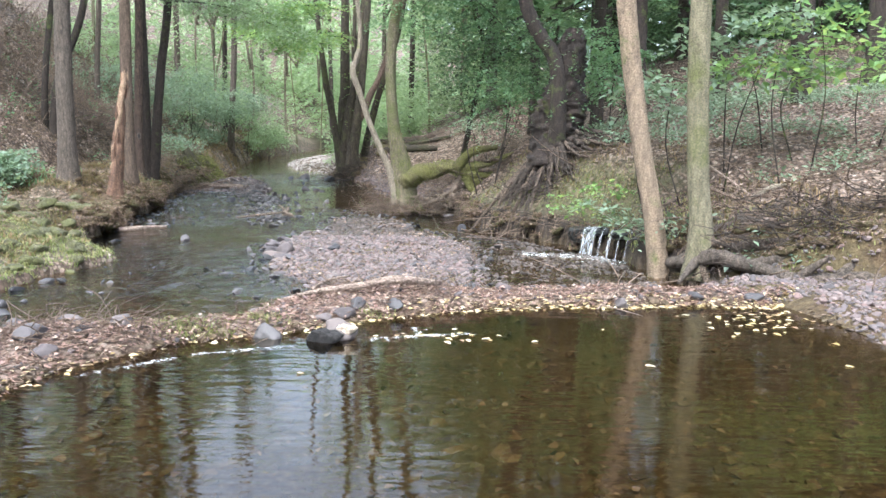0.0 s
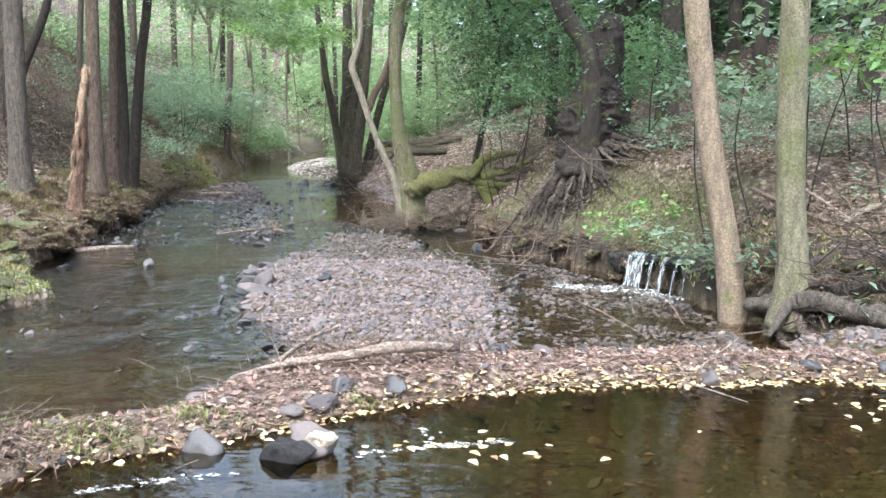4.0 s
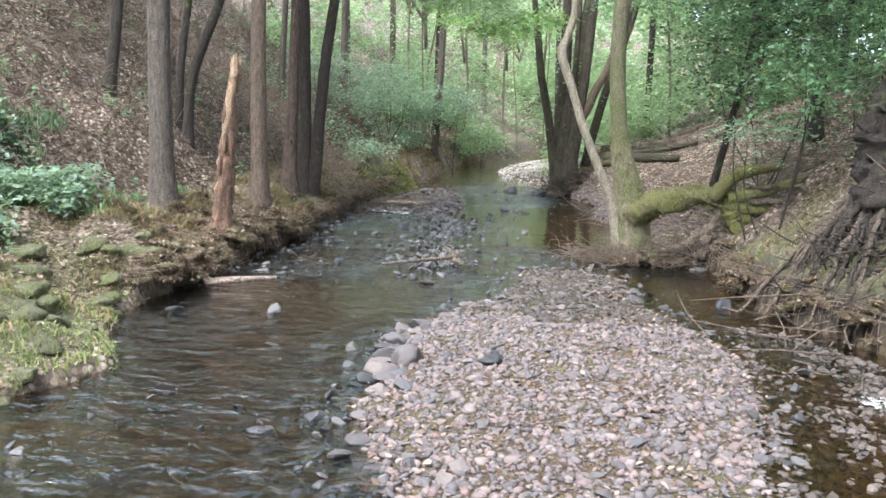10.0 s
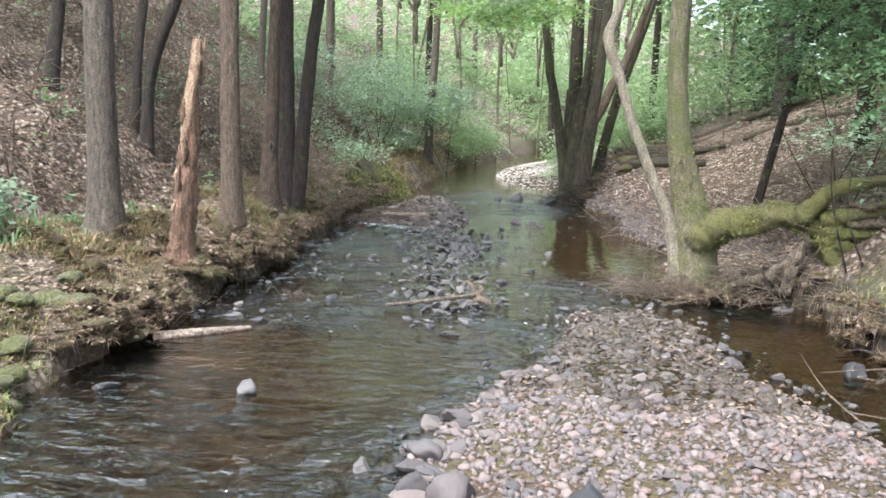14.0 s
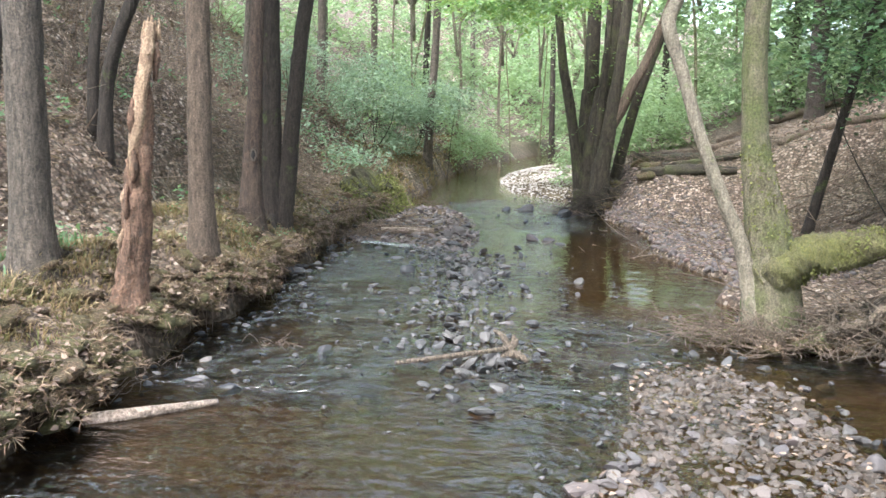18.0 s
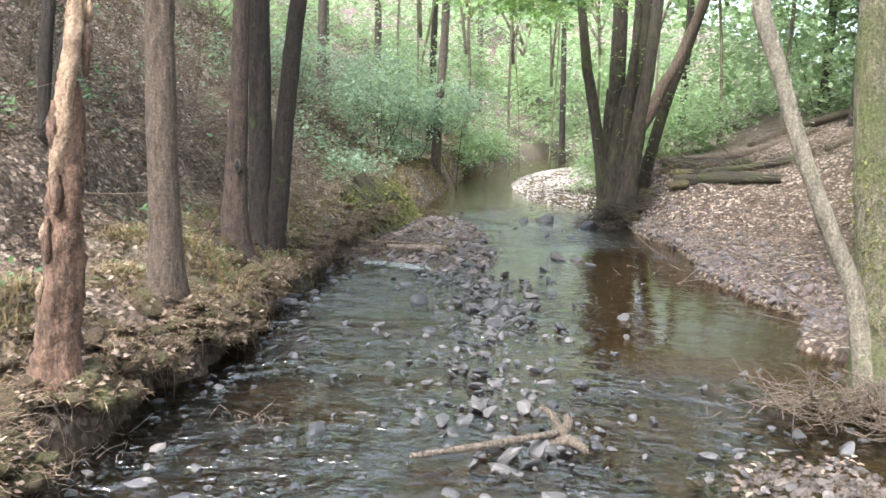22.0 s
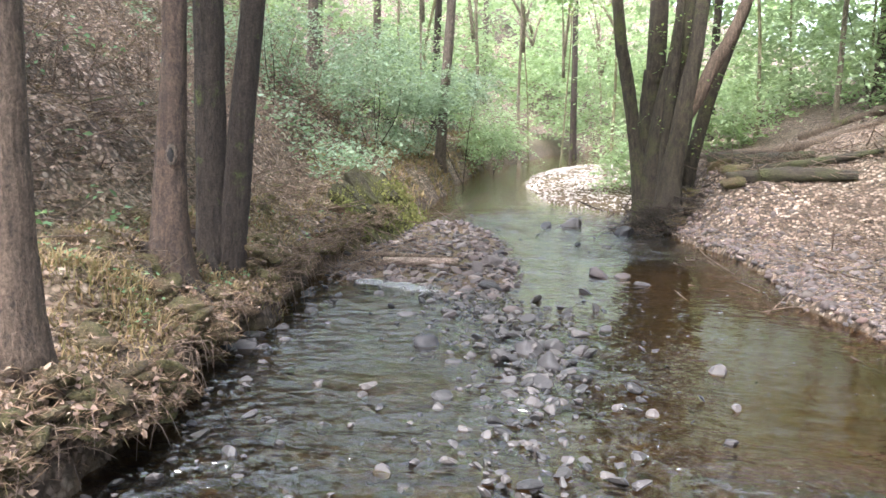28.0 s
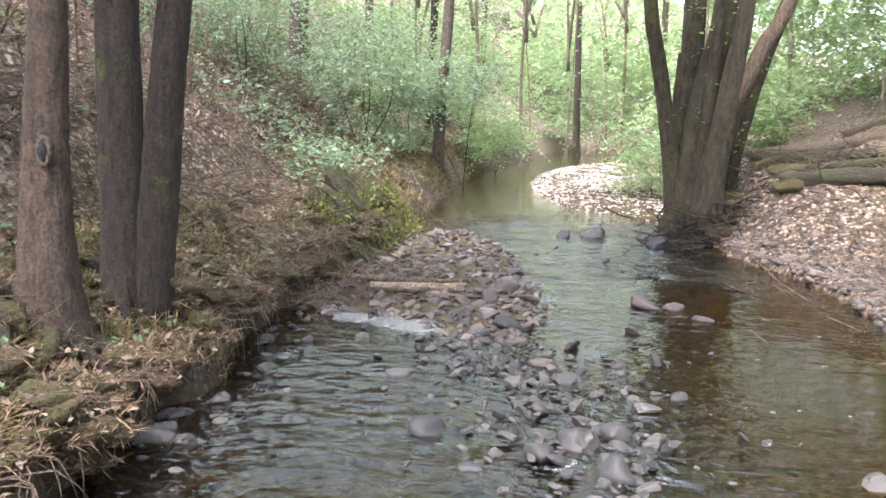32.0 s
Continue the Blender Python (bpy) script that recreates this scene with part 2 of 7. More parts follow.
MAT = {
    "ground": ground_material(),
    "stream": water_material("stream_water", (0.60, 0.50, 0.34), 0.135, 5.6, (0.75, 1.15, 1), 0.03, 0.04),
    "pool": water_material("pool_water", (0.54, 0.48, 0.33), 0.036, 3.4, (0.5, 2.2, 1)),
    "bark_grey": bark_material("bark_grey_brown", (0.03, 0.022, 0.017), (0.135, 0.105, 0.08), 0.0),
    "bark_warm": bark_material("bark_warm_brown", (0.045, 0.03, 0.021), (0.165, 0.115, 0.08), 0.0),
    "bark_dark": bark_material("bark_dark", (0.012, 0.008, 0.006), (0.052, 0.037, 0.027), 0.1),
    "bark_brown": bark_material("bark_red_brown", (0.022, 0.014, 0.010), (0.105, 0.068, 0.048), 0.0),
    "bark_pale": bark_material("bark_pale_tan", (0.13, 0.095, 0.065), (0.29, 0.215, 0.145), 0.1, ridge=5),
    "bark_green": bark_material("bark_green_grey", (0.085, 0.078, 0.045), (0.23, 0.20, 0.125), 0.3, (0.11, 0.115, 0.04), ridge=5),
    "bark_stump": bark_material("bark_stump", (0.007, 0.005, 0.004), (0.05, 0.034, 0.025), 0.08, ridge=5, grain=(3.0, 3.0, 0.7)),
    "bark_moss": bark_material("bark_mossy", (0.06, 0.05, 0.03), (0.20, 0.165, 0.105), 0.38, (0.09, 0.098, 0.03)),
    "bark_alder": bark_material("bark_alder", (0.014, 0.010, 0.007), (0.075, 0.058, 0.037), 0.2, (0.075, 0.075, 0.028), ridge=6),
    "moss": bark_material("moss", (0.04, 0.034, 0.016), (0.15, 0.125, 0.06), 0.5, (0.12, 0.115, 0.03), ridge=14),
    "bark_lean": bark_material("bark_pale_grey", (0.10, 0.08, 0.058), (0.27, 0.225, 0.165), 0.12, ridge=7),
    "root": bark_material("root_bark", (0.05, 0.036, 0.026), (0.19, 0.14, 0.10), 0.1, ridge=14),
    "rot": bark_material("rotten_wood", (0.03, 0.017, 0.011), (0.24, 0.135, 0.085), 0.05, ridge=8),
    "rawwood": bark_material("bare_split_wood", (0.17, 0.095, 0.06), (0.42, 0.29, 0.185), 0.0, ridge=7),
    "driftwood": bark_material("bleached_wood", (0.12, 0.085, 0.065), (0.37, 0.28, 0.22), 0.0, ridge=12, grain=(1.4, 1.4, 2.4)),
    "twig": bark_material("dry_twig", (0.09, 0.06, 0.042), (0.25, 0.18, 0.13), 0.0, ridge=20),
    # far leaves painted paler: haze and sunlight are put into their colour
    "leaf_far": leaf_material("leaves_far_hazed_green", [(0.165, 0.24, 0.10), (0.25, 0.345, 0.17), (0.34, 0.43, 0.25), (0.22, 0.30, 0.17)], 0.45, 0.5),
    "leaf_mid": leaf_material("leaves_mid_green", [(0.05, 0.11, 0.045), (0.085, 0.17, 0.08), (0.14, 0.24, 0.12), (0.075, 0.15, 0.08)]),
    "leaf_bright": leaf_material("leaves_bright_green", [(0.10, 0.20, 0.05), (0.15, 0.27, 0.085), (0.20, 0.33, 0.10), (0.26, 0.33, 0.07)]),
    "leaf_bluish": leaf_material("leaves_bluish_green", [(0.08, 0.12, 0.075), (0.14, 0.20, 0.135), (0.22, 0.29, 0.21), (0.17, 0.23, 0.15)]),
    "needle": leaf_material("spruce_needles", [(0.02, 0.04, 0.017), (0.04, 0.07, 0.03), (0.065, 0.10, 0.05)], 0.6, 0.15),
    "mossleaf": leaf_material("moss_tips", [(0.07, 0.075, 0.018), (0.12, 0.125, 0.028), (0.17, 0.165, 0.04), (0.10, 0.085, 0.03)], 0.8, 0.2),
    "grass": leaf_material("grass_blades", [(0.10, 0.13, 0.035), (0.17, 0.19, 0.06), (0.29, 0.26, 0.11), (0.12, 0.16, 0.05)], 0.6, 0.35),
    "drygrass": leaf_material("dry_grass", [(0.14, 0.088, 0.045), (0.27, 0.18, 0.095), (0.11, 0.10, 0.04), (0.20, 0.125, 0.066)], 0.8, 0.25),
    "litter": leaf_material("dead_leaves", [(0.045, 0.028, 0.021), (0.105, 0.066, 0.048), (0.165, 0.11, 0.08), (0.25, 0.18, 0.135), (0.09, 0.053, 0.038)], 0.8, 0.1),
    "yellow": leaf_material("yellow_fallen_leaves", [(0.36, 0.26, 0.10), (0.50, 0.40, 0.19), (0.55, 0.48, 0.32), (0.30, 0.19, 0.09), (0.24, 0.16, 0.10)], 0.6, 0.15),
    "gravel": stone_material("gravel_stones", [(0.055, 0.046, 0.046), (0.115, 0.09, 0.086), (0.15, 0.115, 0.108), (0.085, 0.077, 0.081), (0.15, 0.098, 0.088), (0.185, 0.15, 0.142), (0.07, 0.062, 0.065), (0.118, 0.098, 0.086)], 0.85, "island"),
    "stone": stone_material("river_stones", [(0.05, 0.043, 0.044), (0.085, 0.073, 0.073), (0.115, 0.096, 0.091), (0.066, 0.062, 0.067), (0.10, 0.077, 0.072), (0.165, 0.143, 0.134)], 0.85),
    "wet": stone_material("wet_dark_stones", [(0.02, 0.019, 0.02), (0.045, 0.042, 0.042), (0.085, 0.075, 0.072), (0.03, 0.028, 0.03)], 0.6, "island"),
    "wetgravel": stone_material("wet_brown_gravel", [(0.022, 0.016, 0.012), (0.046, 0.032, 0.023), (0.07, 0.052, 0.041), (0.034, 0.028, 0.025), (0.10, 0.078, 0.066)], 0.6, "island"),
    "poolbed": stone_material("silted_bed_stones", [(0.04, 0.027, 0.016), (0.075, 0.053, 0.03), (0.11, 0.078, 0.046), (0.055, 0.045, 0.024), (0.15, 0.11, 0.07)], 0.9, "island"),
    "weir": stone_material("weir_stones", [(0.04, 0.034, 0.034), (0.085, 0.066, 0.062), (0.13, 0.10, 0.093), (0.055, 0.05, 0.054), (0.19, 0.155, 0.145), (0.07, 0.05, 0.043)], 0.75, "island"),
    "wetstone": stone_material("wet_stone", [(0.022, 0.021, 0.024), (0.045, 0.042, 0.044), (0.075, 0.068, 0.067)], 0.65),
    # gravel of the far bar, with the sunlight on it painted into the colour
    "sunlit_bar": stone_material("sunlit_gravel", [(0.30, 0.265, 0.25), (0.38, 0.34, 0.32), (0.46, 0.42, 0.395), (0.26, 0.225, 0.21)], 0.85, "island"),
    "mossrock": bark_material("mossy_rock", (0.09, 0.08, 0.065), (0.18, 0.16, 0.125), 0.72, (0.095, 0.095, 0.033), ridge=9),
    "masonry": bark_material("mossy_masonry", (0.018, 0.015, 0.010), (0.07, 0.058, 0.03), 0.5, (0.062, 0.06, 0.015), ridge=14),
    "sod": bark_material("bank_sod", (0.04, 0.026, 0.015), (0.17, 0.105, 0.056), 0.5, (0.088, 0.078, 0.024), ridge=30),
    "logmoss": bark_material("mossy_dead_wood", (0.016, 0.012, 0.009), (0.062, 0.048, 0.033), 0.4, (0.05, 0.052, 0.017), ridge=12, grain=(0.9, 2.4, 2.4)),
    "rootdark": bark_material("dark_root_bark", (0.02, 0.014, 0.011), (0.09, 0.065, 0.048), 0.0, ridge=16),
    "ledge": stone_material("black_ledge_and_shade", [(0.012, 0.012, 0.012), (0.03, 0.028, 0.026)], 0.4),
    "sliver": leaf_material("dry_needles_and_stalks", [(0.065, 0.04, 0.027), (0.17, 0.105, 0.066), (0.27, 0.18, 0.115), (0.11, 0.064, 0.042), (0.31, 0.22, 0.145), (0.14, 0.115, 0.045)], 0.85, 0.1),
    "dam": leaf_material("reddish_dam_debris", [(0.10, 0.056, 0.044), (0.19, 0.115, 0.09), (0.29, 0.19, 0.152), (0.14, 0.076, 0.06), (0.40, 0.305, 0.24)], 0.85, 0.1),
    "nearblack": bark_material("near_black", (0.006, 0.005, 0.005), (0.03, 0.026, 0.024), 0.0),
    "end_grain": bark_material("cut_end_grain", (0.42, 0.33, 0.24), (0.66, 0.56, 0.44), 0.0, ridge=12),
}


def falling_water():
    m = Nodes("falling_water")
    m.set(Roughness=0.15)
    m.color(m.ramp(m.noise(14, 4, 0.6, (3, 3, 0.5)), [(0.35, (0.45, 0.48, 0.5)), (0.65, (0.85, 0.87, 0.88))]))
    tr = m.add("BsdfTransparent")
    mx = m.add("MixShader")
    m.link(m.ramp(m.noise(11, 3, 0.6, (4, 4, 0.4)), [(0.38, (0.05, 0.05, 0.05)), (0.68, (0.75, 0.75, 0.75))]), mx.inputs[0])
    m.link(tr.outputs[0], mx.inputs[1])
    m.link(m.bsdf.outputs[0], mx.inputs[2])
    m.link(mx.outputs[0], m.out.inputs["Surface"])
    return m.mat


def foam_material(name="foam", low=0.46, high=0.74, most=0.75):
    m = Nodes(name)
    m.set(Roughness=0.5)
    m.bsdf.inputs["Base Color"].default_value = (0.72, 0.72, 0.70, 1)
    tr = m.add("BsdfTransparent")
    mx = m.add("MixShader")
    m.link(m.ramp(m.noise(22, 5, 0.7), [(low, (0, 0, 0)), (high, (most, most, most))]), mx.inputs[0])
    m.link(tr.outputs[0], mx.inputs[1])
    m.link(m.bsdf.outputs[0], mx.inputs[2])
    m.link(mx.outputs[0], m.out.inputs["Surface"])
    return m.mat


MAT["fall"], MAT["foam"], MAT["white_sheet"] = falling_water(), foam_material(), foam_material("white_sheet", 0.38, 0.75, 0.2)

# ---------------------------------------------------------------- mesh helpers
RNG = np.random.default_rng(7)


def make_mesh(name, verts, faces, mat, smooth=True):
    """faces: a list of integer arrays, each of shape (n, corners)."""
    me = bpy.data.meshes.new(name)
    verts = np.asarray(verts, np.float32)
    me.vertices.add(len(verts))
    me.vertices.foreach_set("co", verts.ravel())
    loops = np.concatenate([np.asarray(f, np.int32).ravel() for f in faces])
    sizes = np.concatenate([np.full(len(f), np.asarray(f).shape[1], np.int32) for f in faces])
    me.loops.add(len(loops))
    me.polygons.add(len(sizes))
    me.loops.foreach_set("vertex_index", loops)
    me.polygons.foreach_set("loop_start", np.concatenate([[0], np.cumsum(sizes)[:-1]]).astype(np.int32))
    me.polygons.foreach_set("use_smooth", np.full(len(sizes), smooth, bool))
    me.update(calc_edges=True)
    if mat is not None:
        me.materials.append(MAT[mat])
    return me


class Pile:
    """Gathers pieces of geometry for one mesh."""

    def __init__(self):
        self.v, self.f, self.n = [], {}, 0

    def add(self, verts, *faces):
        verts = np.asarray(verts, float).reshape(-1, 3)
        for f in faces:
            f = np.asarray(f, np.int64)
            if len(f):
                self.f.setdefault(f.shape[1], []).append(f + self.n)
        self.v.append(verts)
        self.n += len(verts)

    def mesh(self, name, mat, smooth=True):
        return make_mesh(name, np.concatenate(self.v), [np.concatenate(f) for f in self.f.values()], mat, smooth)


def thing(name, me, label, category, group="", kind="", at=None):
    ob = new(name, me)
    if at is not None:
        ob.location = at
    return tagged(ob, label, category, group, kind)


def empty_thing(name, at, label, category, group="", kind=""):
    ob = new(name)
    ob.location = at
    ob.empty_display_size = 0.1
    return tagged(ob, label, category, group, kind)


def part(name, me, parent, label=""):
    """One mesh under a thing; its geometry is in world places, the thing's own place is taken off."""
    ob = new(name, me)
    ob.parent = parent
    base = parent
    shift = Vector((0, 0, 0))
    while base is not None:
        shift += base.location
        base = base.parent
    ob.location = -shift
    return tagged(ob, label)


def smooth_path(points, n):
    """A smooth curve through a few points."""
    p = np.asarray(points, float)
    if len(p) == 2:
        return p[0] + (p[1] - p[0]) * np.linspace(0, 1, n)[:, None]
    q = np.vstack([2 * p[0] - p[1], p, 2 * p[-1] - p[-2]])
    s = np.linspace(0, len(p) - 1 - 1e-9, n)
    i = s.astype(int)
    t = (s - i)[:, None]
    a, b, c, d = q[i], q[i + 1], q[i + 2], q[i + 3]
    return 0.5 * (2 * b + (c - a) * t + (2 * a - 5 * b + 4 * c - d) * t ** 2 + (3 * b - a - 3 * c + d) * t ** 3)


def tube(pile, points, radii, sides=10, n=16, rough=0.08, lumps=0, seed=0, wobble=0.0):
    """A tapered limb along a curve, with an uneven skin and closed ends."""
    rng = np.random.default_rng(seed + 11)
    p = smooth_path(points, n)
    r = np.interp(np.linspace(0, 1, n), np.linspace(0, 1, len(radii)), radii)
    if wobble:
        p[1:-1] += rng.normal(0, wobble, (n - 2, p.shape[1]))
    d = np.gradient(p, axis=0)
    d /= np.linalg.norm(d, axis=1)[:, None] + 1e-9
    up = np.array([1.0, 0, 0]) if abs(d[0][2]) > 0.7 else np.array([0, 0, 1.0])
    rings = []
    ang = np.linspace(0, 2 * np.pi, sides, endpoint=False)
    lobes = rng.uniform(0, 6.28, 3)
    for k in range(n):
        u = up - d[k] * (up @ d[k])
        u /= np.linalg.norm(u)
        w = np.cross(d[k], u)
        up = u
        rr = r[k] * (1 + rough * (np.sin(2 * ang + lobes[0] + k * 0.15) * 0.5 + np.sin(3 * ang + lobes[1] - k * 0.2) * 0.4) + rng.normal(0, rough * 0.35, sides))
        rings.append(p[k] + rr[:, None] * (np.cos(ang)[:, None] * u + np.sin(ang)[:, None] * w))
    v = np.vstack(rings + [p[:1], p[-1:]])
    i, j = np.meshgrid(np.arange(n - 1), np.arange(sides), indexing="ij")
    i, j = i.ravel(), j.ravel()
    j2 = (j + 1) % sides
    quads = np.stack([i * sides + j, i * sides + j2, (i + 1) * sides + j2, (i + 1) * sides + j], 1)
    a = np.arange(sides)
    b = (a + 1) % sides
    tris = np.vstack([np.stack([b, a, np.full(sides, n * sides)], 1), np.stack([(n - 1) * sides + a, (n - 1) * sides + b, np.full(sides, n * sides + 1)], 1)])
    pile.add(v, quads, tris)
    return p


def limb_mesh(name, mat, points, radii, **kw):
    pl = Pile()
    tube(pl, points, radii, **kw)
    return pl.mesh(name, mat)


def ball(level):
    bm = bmesh.new()
    bmesh.ops.create_icosphere(bm, subdivisions=level, radius=1)
    v = np.array([x.co for x in bm.verts])
    f = np.array([[x.index for x in y.verts] for y in bm.faces])
    bm.free()
    return v, f


BALL1, BALL2, BALL3 = ball(1), ball(2), ball(3)


def stone_shape(seed, level=2, cuts=7, flat=(1.0, 0.75, 0.5)):
    """An angular, worn stone: a ball cut by a few planes."""
    rng = np.random.default_rng(seed + 101)
    v, f = {1: BALL1, 2: BALL2, 3: BALL3}[level]
    v = v.copy()
    for _ in range(cuts):
        nrm = rng.normal(size=3)
        nrm /= np.linalg.norm(nrm)
        lim = rng.uniform(0.45, 0.8)
        over = np.maximum(0, v @ nrm - lim)
        v -= over[:, None] * nrm * 0.92
    if level > 1:
        ph = rng.uniform(0, 6.28, 6)
        v *= (1 + 0.07 * np.sin(5 * v[:, 0] + ph[0]) * np.sin(6 * v[:, 1] + ph[1]) + 0.05 * np.sin(9 * v[:, 2] + ph[2]) * np.sin(8 * v[:, 0] + ph[3]))[:, None]
    v += rng.normal(0, 0.028 if level > 1 else 0.05, v.shape)
    return v * np.asarray(flat), f


STONES = [stone_shape(k, 2, 8, (1.0, 0.62 + 0.05 * (k % 5), 0.36 + 0.05 * (k % 4))) for k in range(10)]
PEBBLES = [stone_shape(k + 40, 1, 6, (1.0, 0.62 + 0.05 * (k % 5), 0.38 + 0.06 * (k % 4))) for k in range(12)]


def turns(n, tilt=0.4, rng=RNG):
    """Random turns about z with a little tilt, as n 3 x 3 matrices."""
    a = rng.uniform(0, 2 * np.pi, n)
    tx, ty = rng.normal(0, tilt, n), rng.normal(0, tilt, n)
    ca, sa, cx, sx, cy, sy = np.cos(a), np.sin(a), np.cos(tx), np.sin(tx), np.cos(ty), np.sin(ty)
    z, o = np.zeros(n), np.ones(n)
    rz = np.stack([ca, -sa, z, sa, ca, z, z, z, o], 1).reshape(n, 3, 3)
    rx = np.stack([o, z, z, z, cx, -sx, z, sx, cx], 1).reshape(n, 3, 3)
    ry = np.stack([cy, z, sy, z, o, z, -sy, z, cy], 1).reshape(n, 3, 3)
    return rx @ ry @ rz


def heap(pile, places, sizes, protos, tilt=0.4, rng=RNG):
    """Many stones into one pile."""
    places, sizes = np.asarray(places), np.asarray(sizes)
    which = rng.integers(0, len(protos), len(places))
    rot = turns(len(places), tilt, rng)
    for k, (v, f) in enumerate(protos):
        sel = np.where(which == k)[0]
        if not len(sel):
            continue
        vv = np.einsum("nij,vj->nvi", rot[sel], v) * sizes[sel, None, None] + places[sel, None, :]
        ff = f[None] + (np.arange(len(sel)) * len(v))[:, None, None]
        pile.add(vv.reshape(-1, 3), ff.reshape(-1, 3))


LEAF = np.array([[0, 0, 0], [0.32, -0.3, 0.05], [0.38, 0.3, 0.06], [1.0, 0, -0.04]])
LEAF_F = np.array([[0, 1, 3], [0, 3, 2]])
LEAF5 = np.array([[0, 0, 0], [0.25, -0.34, 0.05], [0.62, -0.24, 0.03], [1.0, 0, -0.06], [0.62, 0.24, 0.03], [0.25, 0.34, 0.05]])
LEAF5_F = np.array([[0, 1, 2, 3], [0, 3, 4, 5]])


def leaves(pile, places, sizes, tilt=0.5, heading=None, rng=RNG, shape=LEAF, faces=LEAF_F):
    n = len(places)
    if not n:
        return
    rot = turns(n, tilt, rng)
    if heading is not None:
        ca, sa = np.cos(heading), np.sin(heading)
        z, o = np.zeros(n), np.ones(n)
        rz = np.stack([ca, -sa, z, sa, ca, z, z, z, o], 1).reshape(n, 3, 3)
        t = turns(n, tilt, rng)
        a = np.arctan2(t[:, 1, 0], t[:, 0, 0])
        undo = np.stack([np.cos(a), np.sin(a), z, -np.sin(a), np.cos(a), z, z, z, o], 1).reshape(n, 3, 3)
        rot = rz @ t @ undo
    vv = np.einsum("nij,vj->nvi", rot, shape) * np.asarray(sizes)[:, None, None] + np.asarray(places)[:, None, :]
    ff = faces[None] + (np.arange(n) * len(shape))[:, None, None]
    pile.add(vv.reshape(-1, 3), ff.reshape(-1, faces.shape[1]))


def foliage(pile, centre, radii, twigs, size, per=12, droop=0.25, length=0.7, seed=0, hollow=0.0, woody=None):
    """Leafy sprays: twigs spread through an uneven cloud, with leaves along both sides of each."""
    rng = np.random.default_rng(seed + 501)
    c, r = np.asarray(centre, float), np.asarray(radii, float)
    p = rng.normal(size=(twigs, 3))
    p /= np.linalg.norm(p, axis=1)[:, None]
    rad = rng.uniform(hollow ** 3, 1, twigs) ** (1 / 3)
    lump = 0.72 + 0.28 * np.sin(p[:, 0] * 3.1 + seed) * np.cos(p[:, 1] * 2.7 + seed * 1.7) + 0.18 * np.sin(p[:, 2] * 5 + seed)
    start = c + p * r * (rad * lump)[:, None]
    ang = np.arctan2(p[:, 1] * r[1], p[:, 0] * r[0]) + rng.normal(0, 0.8, twigs)
    ln = length * rng.uniform(0.5, 1.3, twigs)
    t = np.linspace(0.1, 1, per)
    slope = rng.normal(-droop, 0.25, twigs)
    x = start[:, 0, None] + np.cos(ang)[:, None] * ln[:, None] * t
    y = start[:, 1, None] + np.sin(ang)[:, None] * ln[:, None] * t
    z = start[:, 2, None] + ln[:, None] * (slope[:, None] * t - 0.25 * t ** 2)
    pos = np.stack([x, y, z], 2).reshape(-1, 3)
    side = np.where(np.arange(per) % 2 == 0, 1.0, -1.0)
    head = (ang[:, None] + side[None] * rng.uniform(0.5, 1.1, (twigs, per))).ravel()
    leaves(pile, pos, size * rng.uniform(0.6, 1.25, len(pos)), 0.42, head, rng)
    if woody is not None:
        for k in range(0, twigs, 3):
            tube(woody, [start[k], pos[k * per + per - 1]], [0.008, 0.003], 4, 3, 0.0)

# ---------------------------------------------------------------- the plan
LEFT_Y = [-30, -6, 0, 5, 7.3, 8.6, 9.4, 9.9, 10.8, 11.8, 13.0, 14.4, 15.3, 16.3, 17.2, 18.7, 20.0, 22.2, 25, 28.7, 32, 38, 45, 54, 62, 80, 120]
LEFT_X = [-9, -6.5, -5.4, -4.5, -4.0, -3.8, -3.7, -4.05, -4.6, -4.85, -5.05, -5.2, -5.15, -5.4, -5.7, -5.9, -6.2, -6.5, -6.6, -7.0, -7.6, -7.9, -7.9, -7.8, -6.5, 0, 30]
RIGHT_Y = [-30, 6.9, 7.2, 7.4, 7.6, 7.9, 8.2, 8.8, 9.6, 10.1, 10.6, 11.3, 12.0, 12.8, 13.8, 15.0, 15.7, 16.3, 17, 17.6, 18.3, 19.2, 20.3, 22.0, 23.1, 24.2, 26.4, 28, 32, 36, 44, 54, 62, 80, 120]
RIGHT_X = [12, 12.0, 4.7, 3.6, 3.05, 2.6, 2.3, 2.18, 2.18, 2.05, 1.75, 1.4, 1.0, 0.6, 0.35, 0.28, -0.1, -0.6, -1.15, -0.95, -0.8, -1.2, -1.75, -1.73, -2.05, -2.4, -3.05, -3.1, -3.2, -3.5, -4.6, -5.0, -3.8, 3, 33]
ISLAND = [(-1.8, 14.3), (-1.85, 12.6), (-2.2, 11.4), (-2.25, 10.6), (-1.95, 9.9), (-1.95, 9.2), (-1.55, 8.4), (-1.2, 7.7), (-1.1, 7.0), (0.25, 7.0), (0.35, 8.7), (0.42, 10), (0.35, 11.1), (0.0, 11.9), (-0.45, 12.8), (-0.7, 14.1), (-1.2, 14.6)]
